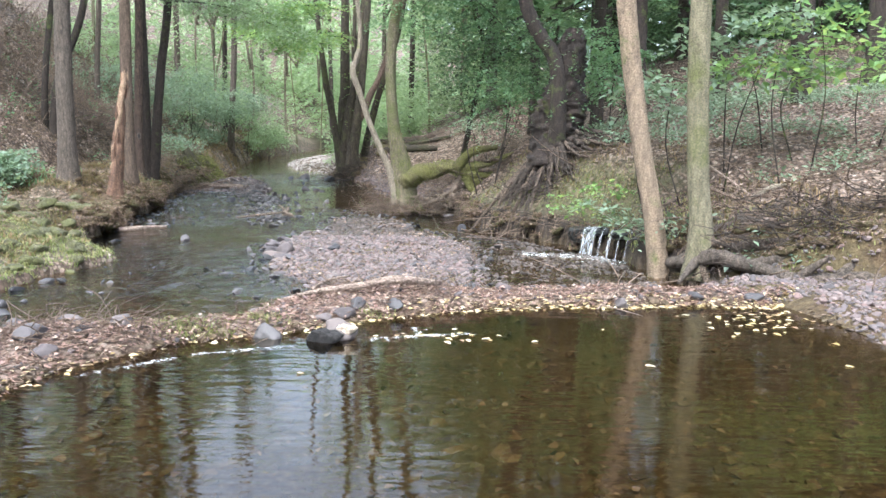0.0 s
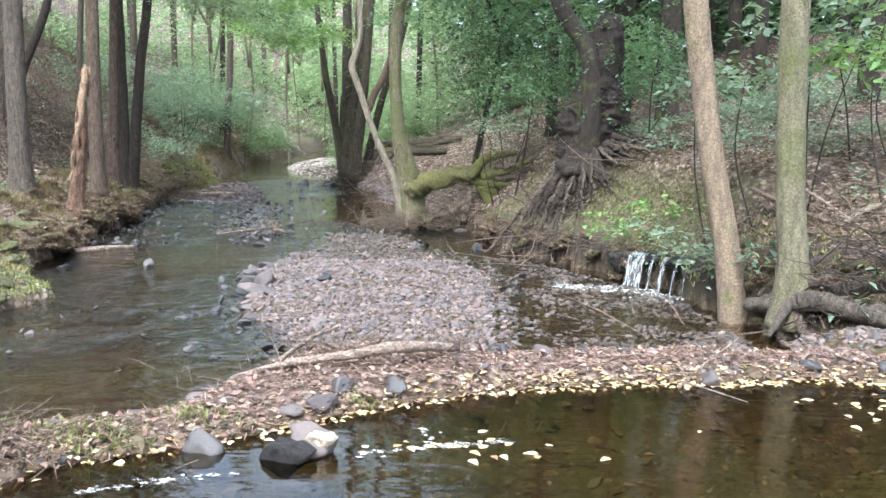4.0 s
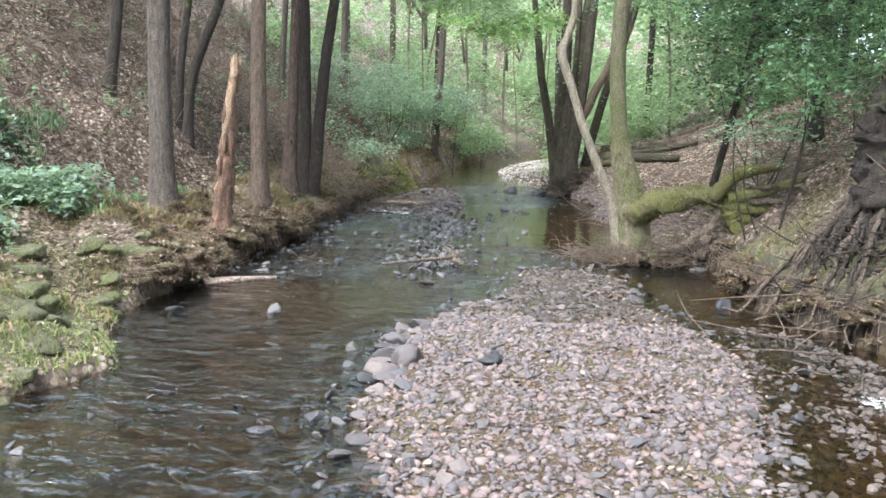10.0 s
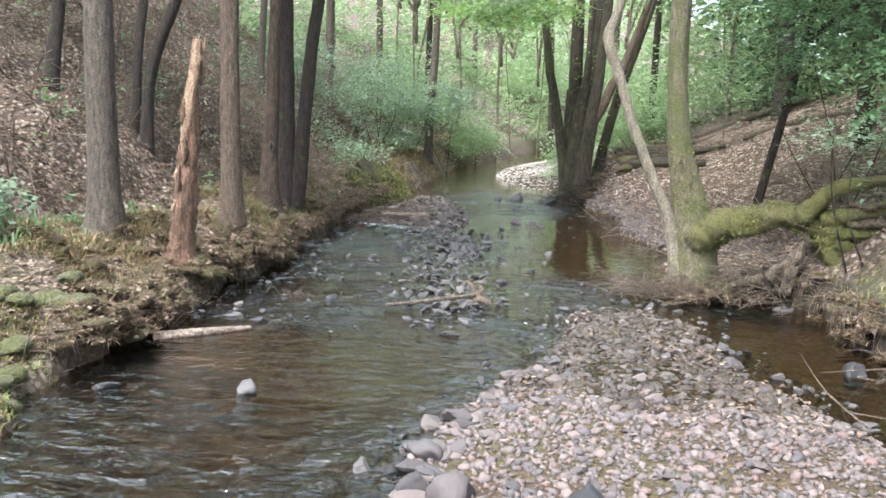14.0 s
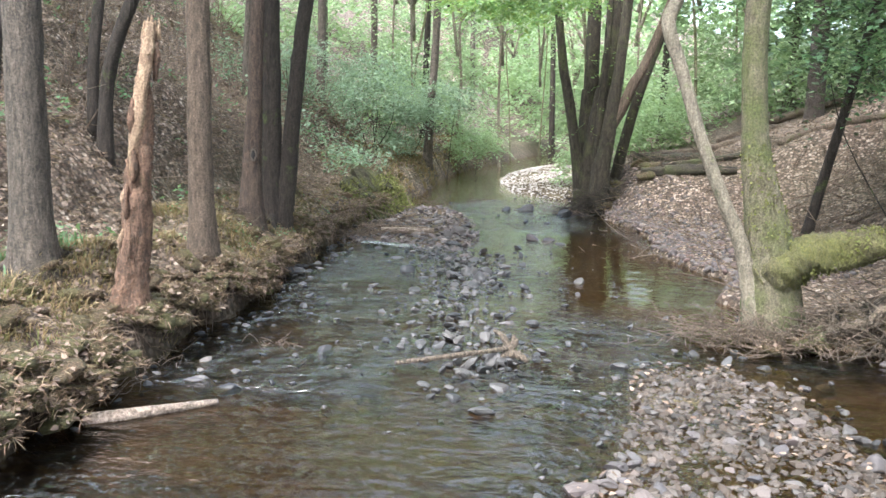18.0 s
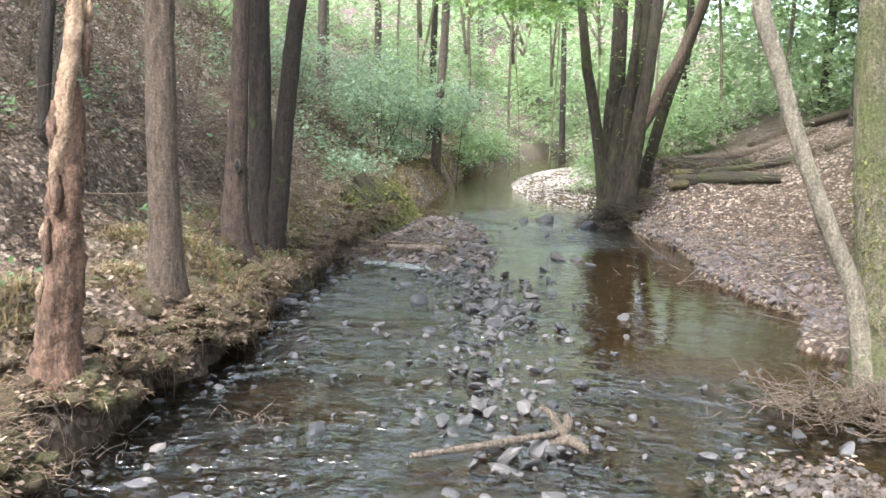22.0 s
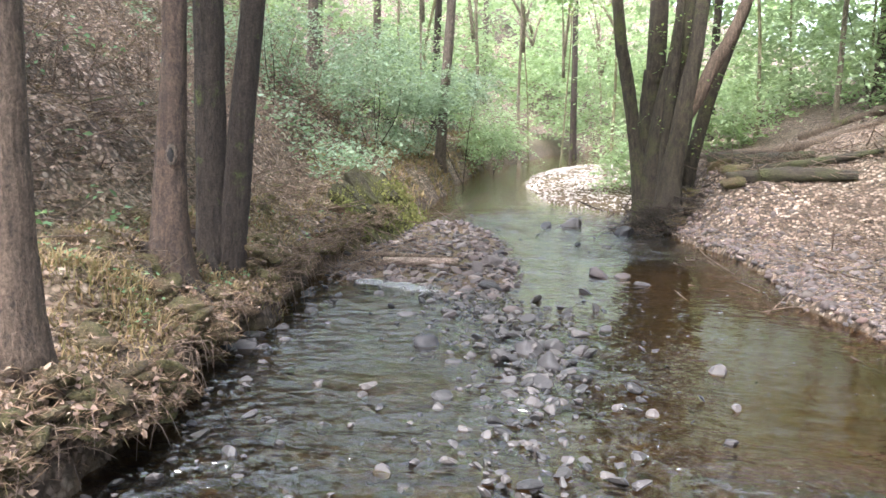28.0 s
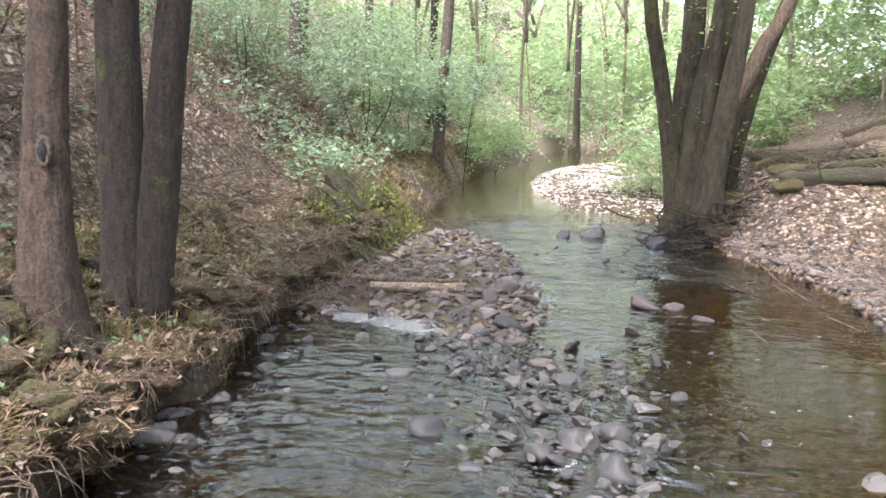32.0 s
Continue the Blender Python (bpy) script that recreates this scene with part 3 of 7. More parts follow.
DAM = [(-5.4, 2.4), (-3.3, 3.4), (-2.3, 3.9), (-2.15, 4.58), (-1.85, 5.0), (-1.7, 5.22), (-1.26, 5.45), (-0.9, 5.65), (-0.57, 5.95), (0.07, 6.28), (0.5, 6.4), (0.97, 6.52), (1.5, 6.53), (2.02, 6.62), (2.54, 6.55), (2.9, 6.9), (2.4, 7.1), (1.7, 7.15), (1.2, 7.15), (0.3, 7.1), (-0.6, 7.15), (-1.0, 7.0), (-1.15, 6.6), (-1.27, 6.3), (-1.42, 6.0), (-1.65, 5.72), (-1.95, 5.65), (-2.35, 5.65), (-2.8, 5.45), (-3.4, 5.0), (-5.4, 3.6)]
DAM_X = [-30, -5.4, -3.3, -2.5, -1.95, -1.6, -1.2, -0.9, -0.2, 1, 2.6, 12]
DAM_Y = [3.0, 3.0, 4.2, 4.8, 5.3, 5.55, 5.95, 6.35, 6.7, 6.85, 6.85, 6.9]
SHORE = [(2.5, 6.6), (2.68, 5.8), (2.75, 4.6), (3.2, 2.0), (12, -2), (12, 8.0), (3.5, 8.1), (2.4, 8.0), (2.3, 7.2)]
FAR_BAR = [(-3.1, 26.8), (-3.8, 27.3), (-4.95, 28.4), (-5.95, 32), (-6.4, 36), (-6.2, 40), (-5, 44), (-3.6, 42), (-2.6, 34), (-2.6, 28)]
WEIR = [(-6.4, 20.2), (-5.9, 20.05), (-5.5, 20.1), (-5.05, 19.85), (-4.65, 19.4), (-4.3, 19.5), (-4.15, 20.4), (-4.35, 21.5), (-4.65, 22.5), (-4.95, 23.6), (-5.5, 24.8), (-6.1, 25.2), (-6.5, 24.6), (-6.7, 22.3)]
RIFFLE = [(-5.0, 21.0), (-4.6, 19.6), (-4.2, 19.0), (-3.85, 18.3), (-3.6, 17.6), (-3.6, 16.2), (-3.1, 14.8), (-2.7, 13.6)]
SHALLOW = [(0.2, 7.0), (2.2, 7.2), (2.1, 9.6), (1.6, 10.6), (0.9, 11.8), (0.3, 12.2), (0.3, 9)]
POOL_Z = 0.15


def water_level(y):
    return np.interp(y, [-50, 21, 24, 28, 40, 100], [0.03, 0.03, 0.07, 0.17, 0.3, 0.5])


def step(a, b, x):
    t = np.minimum(1, np.maximum(0, (x - a) / (b - a)))
    return t * t * (3 - 2 * t)


def depth_in(poly, x, y):
    """Distance to the outline of a polygon: more than 0 inside; far outside, -9."""
    p = np.asarray(poly, float)
    x, y = np.broadcast_arrays(np.asarray(x, float), np.asarray(y, float))
    out = np.full(x.shape, -9.0)
    lo, hi = p.min(0) - 0.6, p.max(0) + 0.6
    near = (x > lo[0]) & (x < hi[0]) & (y > lo[1]) & (y < hi[1])
    if not near.any():
        return out
    u, v = x[near][:, None], y[near][:, None]
    a, b = p, np.vstack([p[1:], p[:1]])
    d = b - a
    best, inside = [], []
    for k in range(0, len(u), 4000):
        uu, vv = u[k:k + 4000], v[k:k + 4000]
        t = np.minimum(1, np.maximum(0, ((uu - a[:, 0]) * d[:, 0] + (vv - a[:, 1]) * d[:, 1]) / (d ** 2).sum(1)))
        best.append(np.sqrt(((uu - a[:, 0] - t * d[:, 0]) ** 2 + (vv - a[:, 1] - t * d[:, 1]) ** 2).min(1)))
        hit = ((a[:, 1] > vv) != (b[:, 1] > vv)) & (uu < d[:, 0] * (vv - a[:, 1]) / (d[:, 1] + 1e-12) + a[:, 0])
        inside.append(hit.sum(1) % 2 == 1)
    best, inside = np.concatenate(best), np.concatenate(inside)
    out[near] = np.where(inside, best, -best)
    return out


def line_near(line, x, y):
    p = np.asarray(line, float)
    best = np.full(np.shape(x), 1e9)
    for (ax, ay), (bx, by) in zip(p[:-1], p[1:]):
        dx, dy = bx - ax, by - ay
        t = np.clip(((x - ax) * dx + (y - ay) * dy) / (dx * dx + dy * dy), 0, 1)
        best = np.minimum(best, np.hypot(x - ax - t * dx, y - ay - t * dy))
    return best


_lat = np.random.default_rng(3).uniform(-1, 1, (64, 64))


def rough(x, y, scale):
    """Smooth lattice noise, -1 to 1."""
    u, v = np.asarray(x) / scale + 100.3, np.asarray(y) / scale + 57.7
    i, j = np.floor(u).astype(int), np.floor(v).astype(int)
    a, b = u - i, v - j
    a, b = a * a * (3 - 2 * a), b * b * (3 - 2 * b)
    g = lambda m, n: _lat[m % 64, n % 64]
    return (g(i, j) * (1 - a) + g(i + 1, j) * a) * (1 - b) + (g(i, j + 1) * (1 - a) + g(i + 1, j + 1) * a) * b


def banks(x, y):
    """Distance inland of the left and of the right waterline."""
    wob = 0.10 * rough(x * 0.3 + 5, y, 1.25) + 0.11 * rough(x * 0.4 + 3, y, 0.55) + 0.06 * rough(x * 0.5 + 9, y, 0.2)
    return np.interp(y, LEFT_Y, LEFT_X) + wob - x, x - np.interp(y, RIGHT_Y, RIGHT_X) + wob * 0.8


def height(x, y):
    x, y = np.asarray(x, float), np.asarray(y, float)
    w = water_level(y)
    dl, dr = banks(x, y)
    n1, n2, n3 = rough(x, y, 0.22), rough(x, y, 0.7), rough(x, y, 2.6)
    bed = w - 0.13 + 0.03 * n1 + 0.05 * n2
    bed = bed - 0.12 * step(-0.2, -0.9, line_near([(-2.4, 17.2), (-2.6, 20.5)], x, y) - 0.6)
    bed = np.where(y < 6.5, bed - 0.1, bed)
    # left bank: low and rocky downstream, cut steep in the middle, low again far up
    cut = step(10.8, 11.8, y) * (1 - step(25, 28, y))
    low = 0.10 * step(0, 0.1, dl) + 0.28 * step(0.05, 1.1, dl) + 0.22 * step(0.9, 2.4, dl)
    steep = (0.27 + 0.08 * n2 + 0.05 * n1) * step(-0.02, 0.08, dl) + 0.14 * step(0.05, 0.42 + 0.12 * n2, dl) + 0.19 * step(0.25, 0.85, dl)
    far = 0.65 * step(0, 0.5, dl) + 0.35 * step(0.4, 1.6, dl)
    upfar = step(25, 28, y)
    bank_l = low * (1 - cut) * (1 - upfar) + steep * cut + far * upfar
    toe = np.interp(y, [0, 10, 12, 14, 18, 22, 30], [2.6, 2.4, 1.7, 1.3, 0.9, 0.8, 1.6])
    bank_l = bank_l + 0.72 * np.maximum(0, dl - toe) * step(0, 1.2, dl - toe) - 0.32 * np.maximum(0, dl - 13)
    # right bank
    early = 1 - step(9.2, 10.6, y)
    late = step(15.2, 16.6, y)
    mid = (1 - early) * (1 - late)
    r_early = 0.30 * step(0, 0.15, dr) + 0.30 * step(0.15, 0.5, dr) + 0.30 * np.clip(dr - 0.5, 0, 1.6) + 0.16 * np.maximum(0, dr - 2.1)
    r_mid = 0.26 * step(0, 0.12, dr) + 0.92 * np.clip(dr - 0.1, 0, 1.1) + 0.17 * np.maximum(0, dr - 1.2)
    rtoe = np.interp(y, [15, 16, 17, 19, 21, 60], [0.5, 0.8, 1.5, 2.2, 2.4, 2.2])
    r_late = 0.08 * step(0, 0.1, dr) + 0.10 * np.clip(dr, 0, rtoe) + 0.72 * step(23.4, 25.4, y) * step(0.1, 0.9, dr) + 0.42 * np.clip(dr - rtoe, 0, 3) + 0.28 * np.maximum(0, dr - rtoe - 3)
    bank_r = r_early * early + r_mid * mid + r_late * late - 0.2 * np.maximum(0, dr - 12)
    rel = np.where(dl > 0, bank_l, 0) + np.where(dr > 0, bank_r, 0)
    land = np.maximum(dl, dr)
    inside = step(0.0, 0.10, land)
    z = bed * (1 - inside) + (w + rel) * inside
    z = z + inside * np.minimum(1, np.maximum(0, land) * 1.5) * (0.022 * n1 + 0.03 * rough(x, y, 0.11) + 0.05 * n2 + 0.10 * n3 * np.minimum(1, land / 2))
    # gravel bars
    for poly, top, edge in ((ISLAND, 0.06 - 0.065 * step(10.6, 12.9, y), 1.0), (FAR_BAR, 0.16, 1.2), (WEIR, 0.03, 1.1), (SHORE, 0.22, 0.5), (SHALLOW, -0.012, 0.35)):
        d = depth_in(poly, x, y)
        z = np.maximum(z, w + (top + 0.02 * n1 + 0.02 * n2) * step(-0.1, edge, d) - 0.14 * (1 - step(-0.25, 0.12, d)))
    d = depth_in(DAM, x, y)
    z = np.maximum(z, POOL_Z + (0.065 + 0.025 * n1 + 0.03 * n2) * step(-0.02, 0.22, d) - 0.3 * (1 - step(-0.18, 0.05, d)))
    d = line_near(RIFFLE, x, y) + 0.1 * n2
    z = np.maximum(z, w - 0.06 + 0.02 * n1 - 0.08 * step(0.12, 0.5, d))
    return z


def h1(x, y):
    return float(height(np.array([x]), np.array([y]))[0])


def spaced(lo, hi, fine, out_lo, out_hi, grow=1.16):
    core = list(np.arange(lo, hi, fine))
    s, v = fine, hi
    while v < out_hi:
        core.append(v)
        s *= grow
        v += s
    core.append(out_hi)
    s, v = fine, lo
    while v > out_lo:
        s *= grow
        v -= s
        core.insert(0, max(v, out_lo))
    return np.array(core)


def sheet(name, xs, ys, zfun, mat, keep=None):
    X, Y = np.meshgrid(xs, ys)
    Z = zfun(X, Y)
    v = np.stack([X, Y, Z], 2).reshape(-1, 3)
    nx, ny = len(xs), len(ys)
    i, j = np.meshgrid(np.arange(ny - 1), np.arange(nx - 1), indexing="ij")
    q = np.stack([i * nx + j, i * nx + j + 1, (i + 1) * nx + j + 1, (i + 1) * nx + j], 2).reshape(-1, 4)
    if keep is not None:
        ok = keep(X, Y).ravel()
        q = q[ok[q].any(1)]
    me = make_mesh(name, v, [q], mat)
    return me, X, Y, Z


def zones(me, r, g, b):
    at = me.color_attributes.new("zone", "FLOAT_COLOR", "POINT")
    at.data.foreach_set("color", np.stack([r.ravel(), g.ravel(), b.ravel(), np.ones(r.size)], 1).astype(np.float32).ravel())


GX, GY = spaced(-7.4, 3.4, 0.06, -140, 140, 1.13), spaced(4, 24.5, 0.065, -60, 260, 1.12)
me, X, Y, Z = sheet("ground", GX, GY, height, "ground")
_dl, _dr = banks(X, Y)
_w = np.where(Y < np.interp(X, DAM_X, DAM_Y), POOL_Z, water_level(Y))
_bed = step(0.06, -0.02, Z - _w) * step(0.12, 0.0, np.maximum(_dl, _dr))
for _p in (ISLAND, FAR_BAR, WEIR, SHALLOW, SHORE):
    _bed = np.maximum(_bed, step(-0.05, 0.15, depth_in(_p, X, Y)))
_grass = step(0.1, 0.6, _dl) * (1 - step(10.5, 13, Y)) * (1 - step(3.0, 4.5, _dl)) * 0.9
_grass = np.maximum(_grass, step(0.0, 0.25, _dr) * step(9.8, 10.5, Y) * (1 - step(14, 15.5, Y)) * (1 - step(0.7, 1.3, _dr)) * 0.9)
_grass = np.maximum(_grass, step(0.05, 0.4, _dl) * step(15, 17, Y) * (1 - step(1.2, 2.2, _dl)) * 0.55)
# dark face of the cut bank: damp soil with the undercut's shade painted in
_mud_shade = step(-0.03, 0.03, _dl) * (1 - step(0.02, 0.11, _dl)) * step(10.8, 11.6, Y) * (1 - step(27, 30, Y))
# near right bank: soil colour darkened further for shade behind the roots
_mud_shade = np.maximum(_mud_shade, 0.85 * step(0, 0.05, _dr) * (1 - step(0.8, 1.3, _dr + 0.35 * rough(X, Y, 0.3))) * step(6.9, 7.3, Y) * (1 - step(9.6, 10.4, Y)))
_mud_shade = np.maximum(_mud_shade, step(0, 0.03, _dr) * (1 - step(0.12, 0.3, _dr)) * step(6.7, 7.2, Y) * (1 - step(15.5, 16.5, Y)))
zones(me, _bed, np.clip(_grass + 0.25 * rough(X, Y, 1.3) * (np.maximum(_dl, _dr) > 0.3), 0, 1), _mud_shade)
thing("ground", me, "forest floor of leaf litter, soil and stream bed", "ground", kind="structure")

# stream and pool
WX, WY = spaced(-7.0, 2.4, 0.045, -34, 6), spaced(6, 26, 0.045, -20, 120)


def riffled(x, y):
    a = np.exp(-(line_near(RIFFLE, x, y) / 0.7) ** 2)
    a = np.maximum(a, step(12.4, 13.2, y) * (1 - step(15.4, 16.6, y)) * step(-0.6, -1.6, x) * 0.9)
    a = np.maximum(a, np.exp(-((y - 24.6 - 0.4 * rough(x, y, 1)) / 0.9) ** 2))
    a = np.maximum(a, 0.6 * np.exp(-((y - 7.9 - 0.35 * (x + 3)) / 0.75) ** 2) * step(-0.9, -1.4, x))
    a = np.maximum(a, 0.6 * step(8.0, 9.0, y) * (1 - step(13, 14, y)) * step(-1.2, -2.4, x))
    a = np.maximum(a, 0.75 * step(14.0, 15.0, y) * (1 - step(18.6, 20.2, y)) * step(-3.2, -3.9, x))
    a = np.maximum(a, 0.8 * step(21.5, 22.5, y) * (1 - step(26.5, 27.5, y)) * step(-2.0, -2.8, x))
    a = np.maximum(a, 0.8 * np.exp(-(line_near([(1.9, 10.1), (0.9, 11.1), (0.4, 12.6)], x, y) / 0.35) ** 2))
    a = np.maximum(a, np.exp(-(line_near([(-1.2, 14.6), (-0.4, 14.9)], x, y) / 0.5) ** 2) * 0.8)
    a = a * (0.35 + 0.65 * step(-0.6, 0.0, rough(x * 1.25, y * 0.75, 0.9) + 0.4 * rough(x, y, 0.4)))
    calm = step(0.2, 0.7, depth_in([(-3.3, 16.2), (-0.4, 15.8), (-0.7, 19.0), (-1.6, 22.0), (-2.6, 23.2), (-3.6, 21.8), (-3.3, 19.0)], x, y))
    return np.clip(np.maximum(a, 0.16 * (1 - calm)) + 0.045 + 0.03 * rough(x, y, 1.4), 0.0, 1)


def stream_top(x, y):
    a = riffled(x, y)
    return water_level(y) + a * (0.012 * rough(x, y, 0.27) + 0.006 * rough(x, y * 1.2, 0.13)) + 0.0015 * rough(x, y, 0.3)


me, X, Y, Z = sheet("stream_water", WX, WY, stream_top, "stream", lambda x, y: (height(x, y) < water_level(y) + 0.03) & (y > np.interp(x, DAM_X, DAM_Y)) & (x > np.interp(y, LEFT_Y, LEFT_X) - 0.4) & (x < np.interp(y, RIGHT_Y, RIGHT_X) + 0.3) & (depth_in(DAM, x, y) < 0.12))
zones(me, riffled(X, Y), X * 0, X * 0)
thing("stream_water", me, "shallow clear brown forest stream with riffles", "water", kind="structure")
PX, PY = spaced(-2.9, 3.4, 0.08, -30, 14), spaced(0.5, 7.0, 0.08, -25, 7.0)


def in_pool(x, y):
    return (y < np.interp(x, DAM_X, DAM_Y)) & (height(x, y) < POOL_Z + 0.04)


me, X, Y, Z = sheet("pool_water", PX, PY, lambda x, y: POOL_Z + 0.001 * rough(x, y, 0.3), "pool", in_pool)
zones(me, 0.13 + 0.05 * rough(X, Y, 1.2), X * 0, X * 0)
thing("pool_water", me, "still brown pool behind a leaf dam", "water", kind="structure")


# ---------------------------------------------------------------- trees
def tree(name, label, stems, bark, category="tree", group="", flare=None, roots=0, root_reach=0.7, root_mat=None, seed=0, knots=0):
    """stems: lists of (points, radii). The first is the trunk; the others are stems of the same stool."""
    base = stems[0][0][0]
    ob = empty_thing(name, base, label, category, group)
    for k, (pts, rad) in enumerate(stems):
        pts = [np.array(p, float) for p in pts]
        pts[0] = pts[0] - np.array([0, 0, 0.15])
        pl = Pile()
        fl = flare if flare is not None else 1.6
        path = smooth_path(pts, 40)
        tt = np.linspace(0, 1, 40)
        rr = np.interp(tt, np.linspace(0, 1, len(rad)), rad)
        zz = path[:, 2] - path[0, 2]
        rr = rr * (1 + (fl - 1) * np.exp(-zz / 0.28))
        tube(pl, path, rr, 16, 60, 0.07, seed=seed + k * 7)
        part("trunk" if k == 0 else "stem", pl.mesh(name + "_stem", bark), ob)
    rng = np.random.default_rng(seed + 900)
    b = np.array(base)
    for k in range(roots):
        a = 2 * np.pi * (k + rng.uniform(0, 0.6)) / roots
        r0 = stems[0][1][0]
        pts = []
        for s, lift in ((0.4, 0.16), (1.3, 0.06), (2.4, 0.02), (2.4 + root_reach / r0 * 0.5, -0.03), (2.4 + root_reach / r0, -0.08)):
            px, py = b[0] + math.cos(a + 0.2 * s) * r0 * s, b[1] + math.sin(a + 0.2 * s) * r0 * s
            pts.append((px, py, max(h1(px, py) + lift, b[2] - 0.6 if s < 2 else -9)))
        part("root", limb_mesh("root", root_mat or bark, pts, [r0 * 0.45, r0 * 0.34, r0 * 0.22, r0 * 0.14, r0 * 0.07], sides=8, n=14, rough=0.12, seed=seed + k), ob)
    return ob


def crown(ob, centre, radii, twigs, size, mat, seed, length=1.0, per=12, droop=0.2, hollow=0.2, limbs=0, limb_from=None, bark="bark_dark"):
    pl = Pile()
    foliage(pl, centre, radii, int(twigs * 0.5), size, per, droop, length, seed, hollow)
    part("crown", pl.mesh("crown", mat, False), ob)
    rng = np.random.default_rng(seed)
    for k in range(limbs):
        a = rng.uniform(0, 6.28)
        c, r = np.array(centre), np.array(radii)
        end = c + r * np.array([math.cos(a) * 0.75, math.sin(a) * 0.75, rng.uniform(-0.3, 0.6)])
        s = np.array(limb_from) + np.array([0, 0, rng.uniform(-0.5, 1.5)])
        part("limb", limb_mesh("limb", bark, [s, (s + end) / 2 + np.array([0, 0, 0.3]), end], [0.06, 0.035, 0.01], sides=6, n=10), ob)


def upright(x, y, z, top, lean=(0, 0), r=0.15, tip=0.07, bend=0.1, seed=0):
    rng = np.random.default_rng(seed)
    pts = []
    for t in (0, 0.12, 0.3, 0.55, 0.8, 1):
        pts.append((x + lean[0] * t * top + rng.normal(0, bend) * t * 0.6, y + lean[1] * t * top + rng.normal(0, bend) * t, z + t * top))
    return pts, [r, r * 0.95, r * 0.86, r * 0.75, (r + tip) / 2, tip]


_t = tree("alder_tree", "grey-brown ridged alder trunk on the leafy bank", [upright(-5.87, 13.28, 0.62, 13, (0.008, 0), 0.135, 0.08, 0.05, 1)], "bark_grey", roots=3, root_reach=0.25, seed=1, flare=1.9)
crown(_t, (-6.6, 13.4, 11), (3, 3, 3.5), 520, 0.2, "leaf_mid", 1, limbs=5, limb_from=(-5.75, 13.3, 8.5))
_t = tree("conifer_tree", "straight warm grey-brown conifer trunk with scaly bark", [upright(-5.54, 15.0, 0.6, 14, (0.004, 0), 0.102, 0.065, 0.04, 2)], "bark_warm", seed=2, flare=1.7)
crown(_t, (-6.0, 15.4, 11), (2.6, 2.6, 4), 520, 0.16, "leaf_mid", 2, limbs=5, limb_from=(-5.45, 15, 9))
_t = tree("twin_stem_tree", "dark twin-stemmed tree standing on the cut bank", [upright(-6.33, 18.1, 0.5, 13, (0.0, 0), 0.12, 0.07, 0.04, 3), ([(-6.22, 18.15, 0.5), (-6.16, 18.17, 1.0), (-6.11, 18.2, 1.6), (-6.02, 18.3, 2.7), (-5.82, 18.5, 5.0), (-5.5, 18.6, 12)], [0.11, 0.11, 0.10, 0.095, 0.08, 0.05])], "bark_dark", roots=3, seed=3, root_reach=0.15, flare=1.4)
crown(_t, (-5.8, 19.3, 11.5), (2.8, 3.0, 3.2), 420, 0.2, "leaf_mid", 3, limbs=5, limb_from=(-6.2, 18.2, 8))
_t = tree("bank_tree", "brown trunk with an oval scar and exposed roots", [([(-6.25, 17.36, 0.55), (-6.24, 17.36, 1.0), (-6.22, 17.36, 1.5), (-6.19, 17.36, 1.9), (-6.17, 17.37, 2.4), (-6.1, 17.4, 5), (-6.05, 17.4, 12)], [0.135, 0.112, 0.098, 0.09, 0.085, 0.07, 0.05])], "bark_brown", roots=9, seed=4, root_reach=0.55, flare=1.7, root_mat="rootdark")
_pl = Pile()
_a6 = np.linspace(0, 2 * np.pi, 15)
tube(_pl, np.column_stack([-6.165 + 0.030 * np.cos(_a6), np.full(15, 17.268), 1.36 + 0.062 * np.sin(_a6)]), [0.013, 0.013], 7, 30, 0.3, seed=9)
_sc = part("scar", _pl.mesh("scar", "bark_grey"), _t, "pale callus ring round an old branch scar")
# solid black lens: the hollow's inner shade is put into its colour
part("hollow", limb_mesh("hollow", "nearblack", [(-6.165, 17.275, 1.305), (-6.165, 17.268, 1.36), (-6.165, 17.275, 1.415)], [0.012, 0.03, 0.012], sides=8, n=8), _sc, "black plug painted as the shade inside the scar's hollow")

# broken dead trunk
_s = empty_thing("dead_snag", (-5.19, 13.43, 0.5), "broken dead trunk with bare orange wood and rotten bark", "dead tree")
_pts = [(-5.22, 13.43, 0.38), (-5.19, 13.43, 0.68), (-5.15, 13.43, 0.96), (-5.13, 13.43, 1.24), (-5.105, 13.43, 1.45), (-5.065, 13.43, 1.62), (-5.045, 13.43, 1.8), (-5.035, 13.43, 1.96)]
part("trunk", limb_mesh("snag", "rot", _pts, [0.15, 0.108, 0.094, 0.086, 0.08, 0.064, 0.05, 0.02], sides=20, n=60, rough=0.2, seed=5), _s)
_pl = Pile()
tube(_pl, [(-5.135, 13.39, 1.35), (-5.10, 13.37, 1.55), (-5.065, 13.37, 1.75), (-5.04, 13.38, 1.95), (-5.01, 13.40, 2.15), (-4.99, 13.42, 2.36)], [0.022, 0.044, 0.046, 0.044, 0.05, 0.034], 12, 36, 0.26, seed=6)
part("bare_wood", _pl.mesh("bare_wood", "rawwood"), _s, "bare orange split wood")
_pl = Pile()
tube(_pl, [(-4.985, 13.45, 1.98), (-4.965, 13.44, 2.14), (-4.985, 13.44, 2.32)], [0.012, 0.034, 0.016], 8, 20, 0.4, seed=7)
part("rotten_slab", _pl.mesh("rotten_slab", "rot"), _s, "red-brown rotten wood")
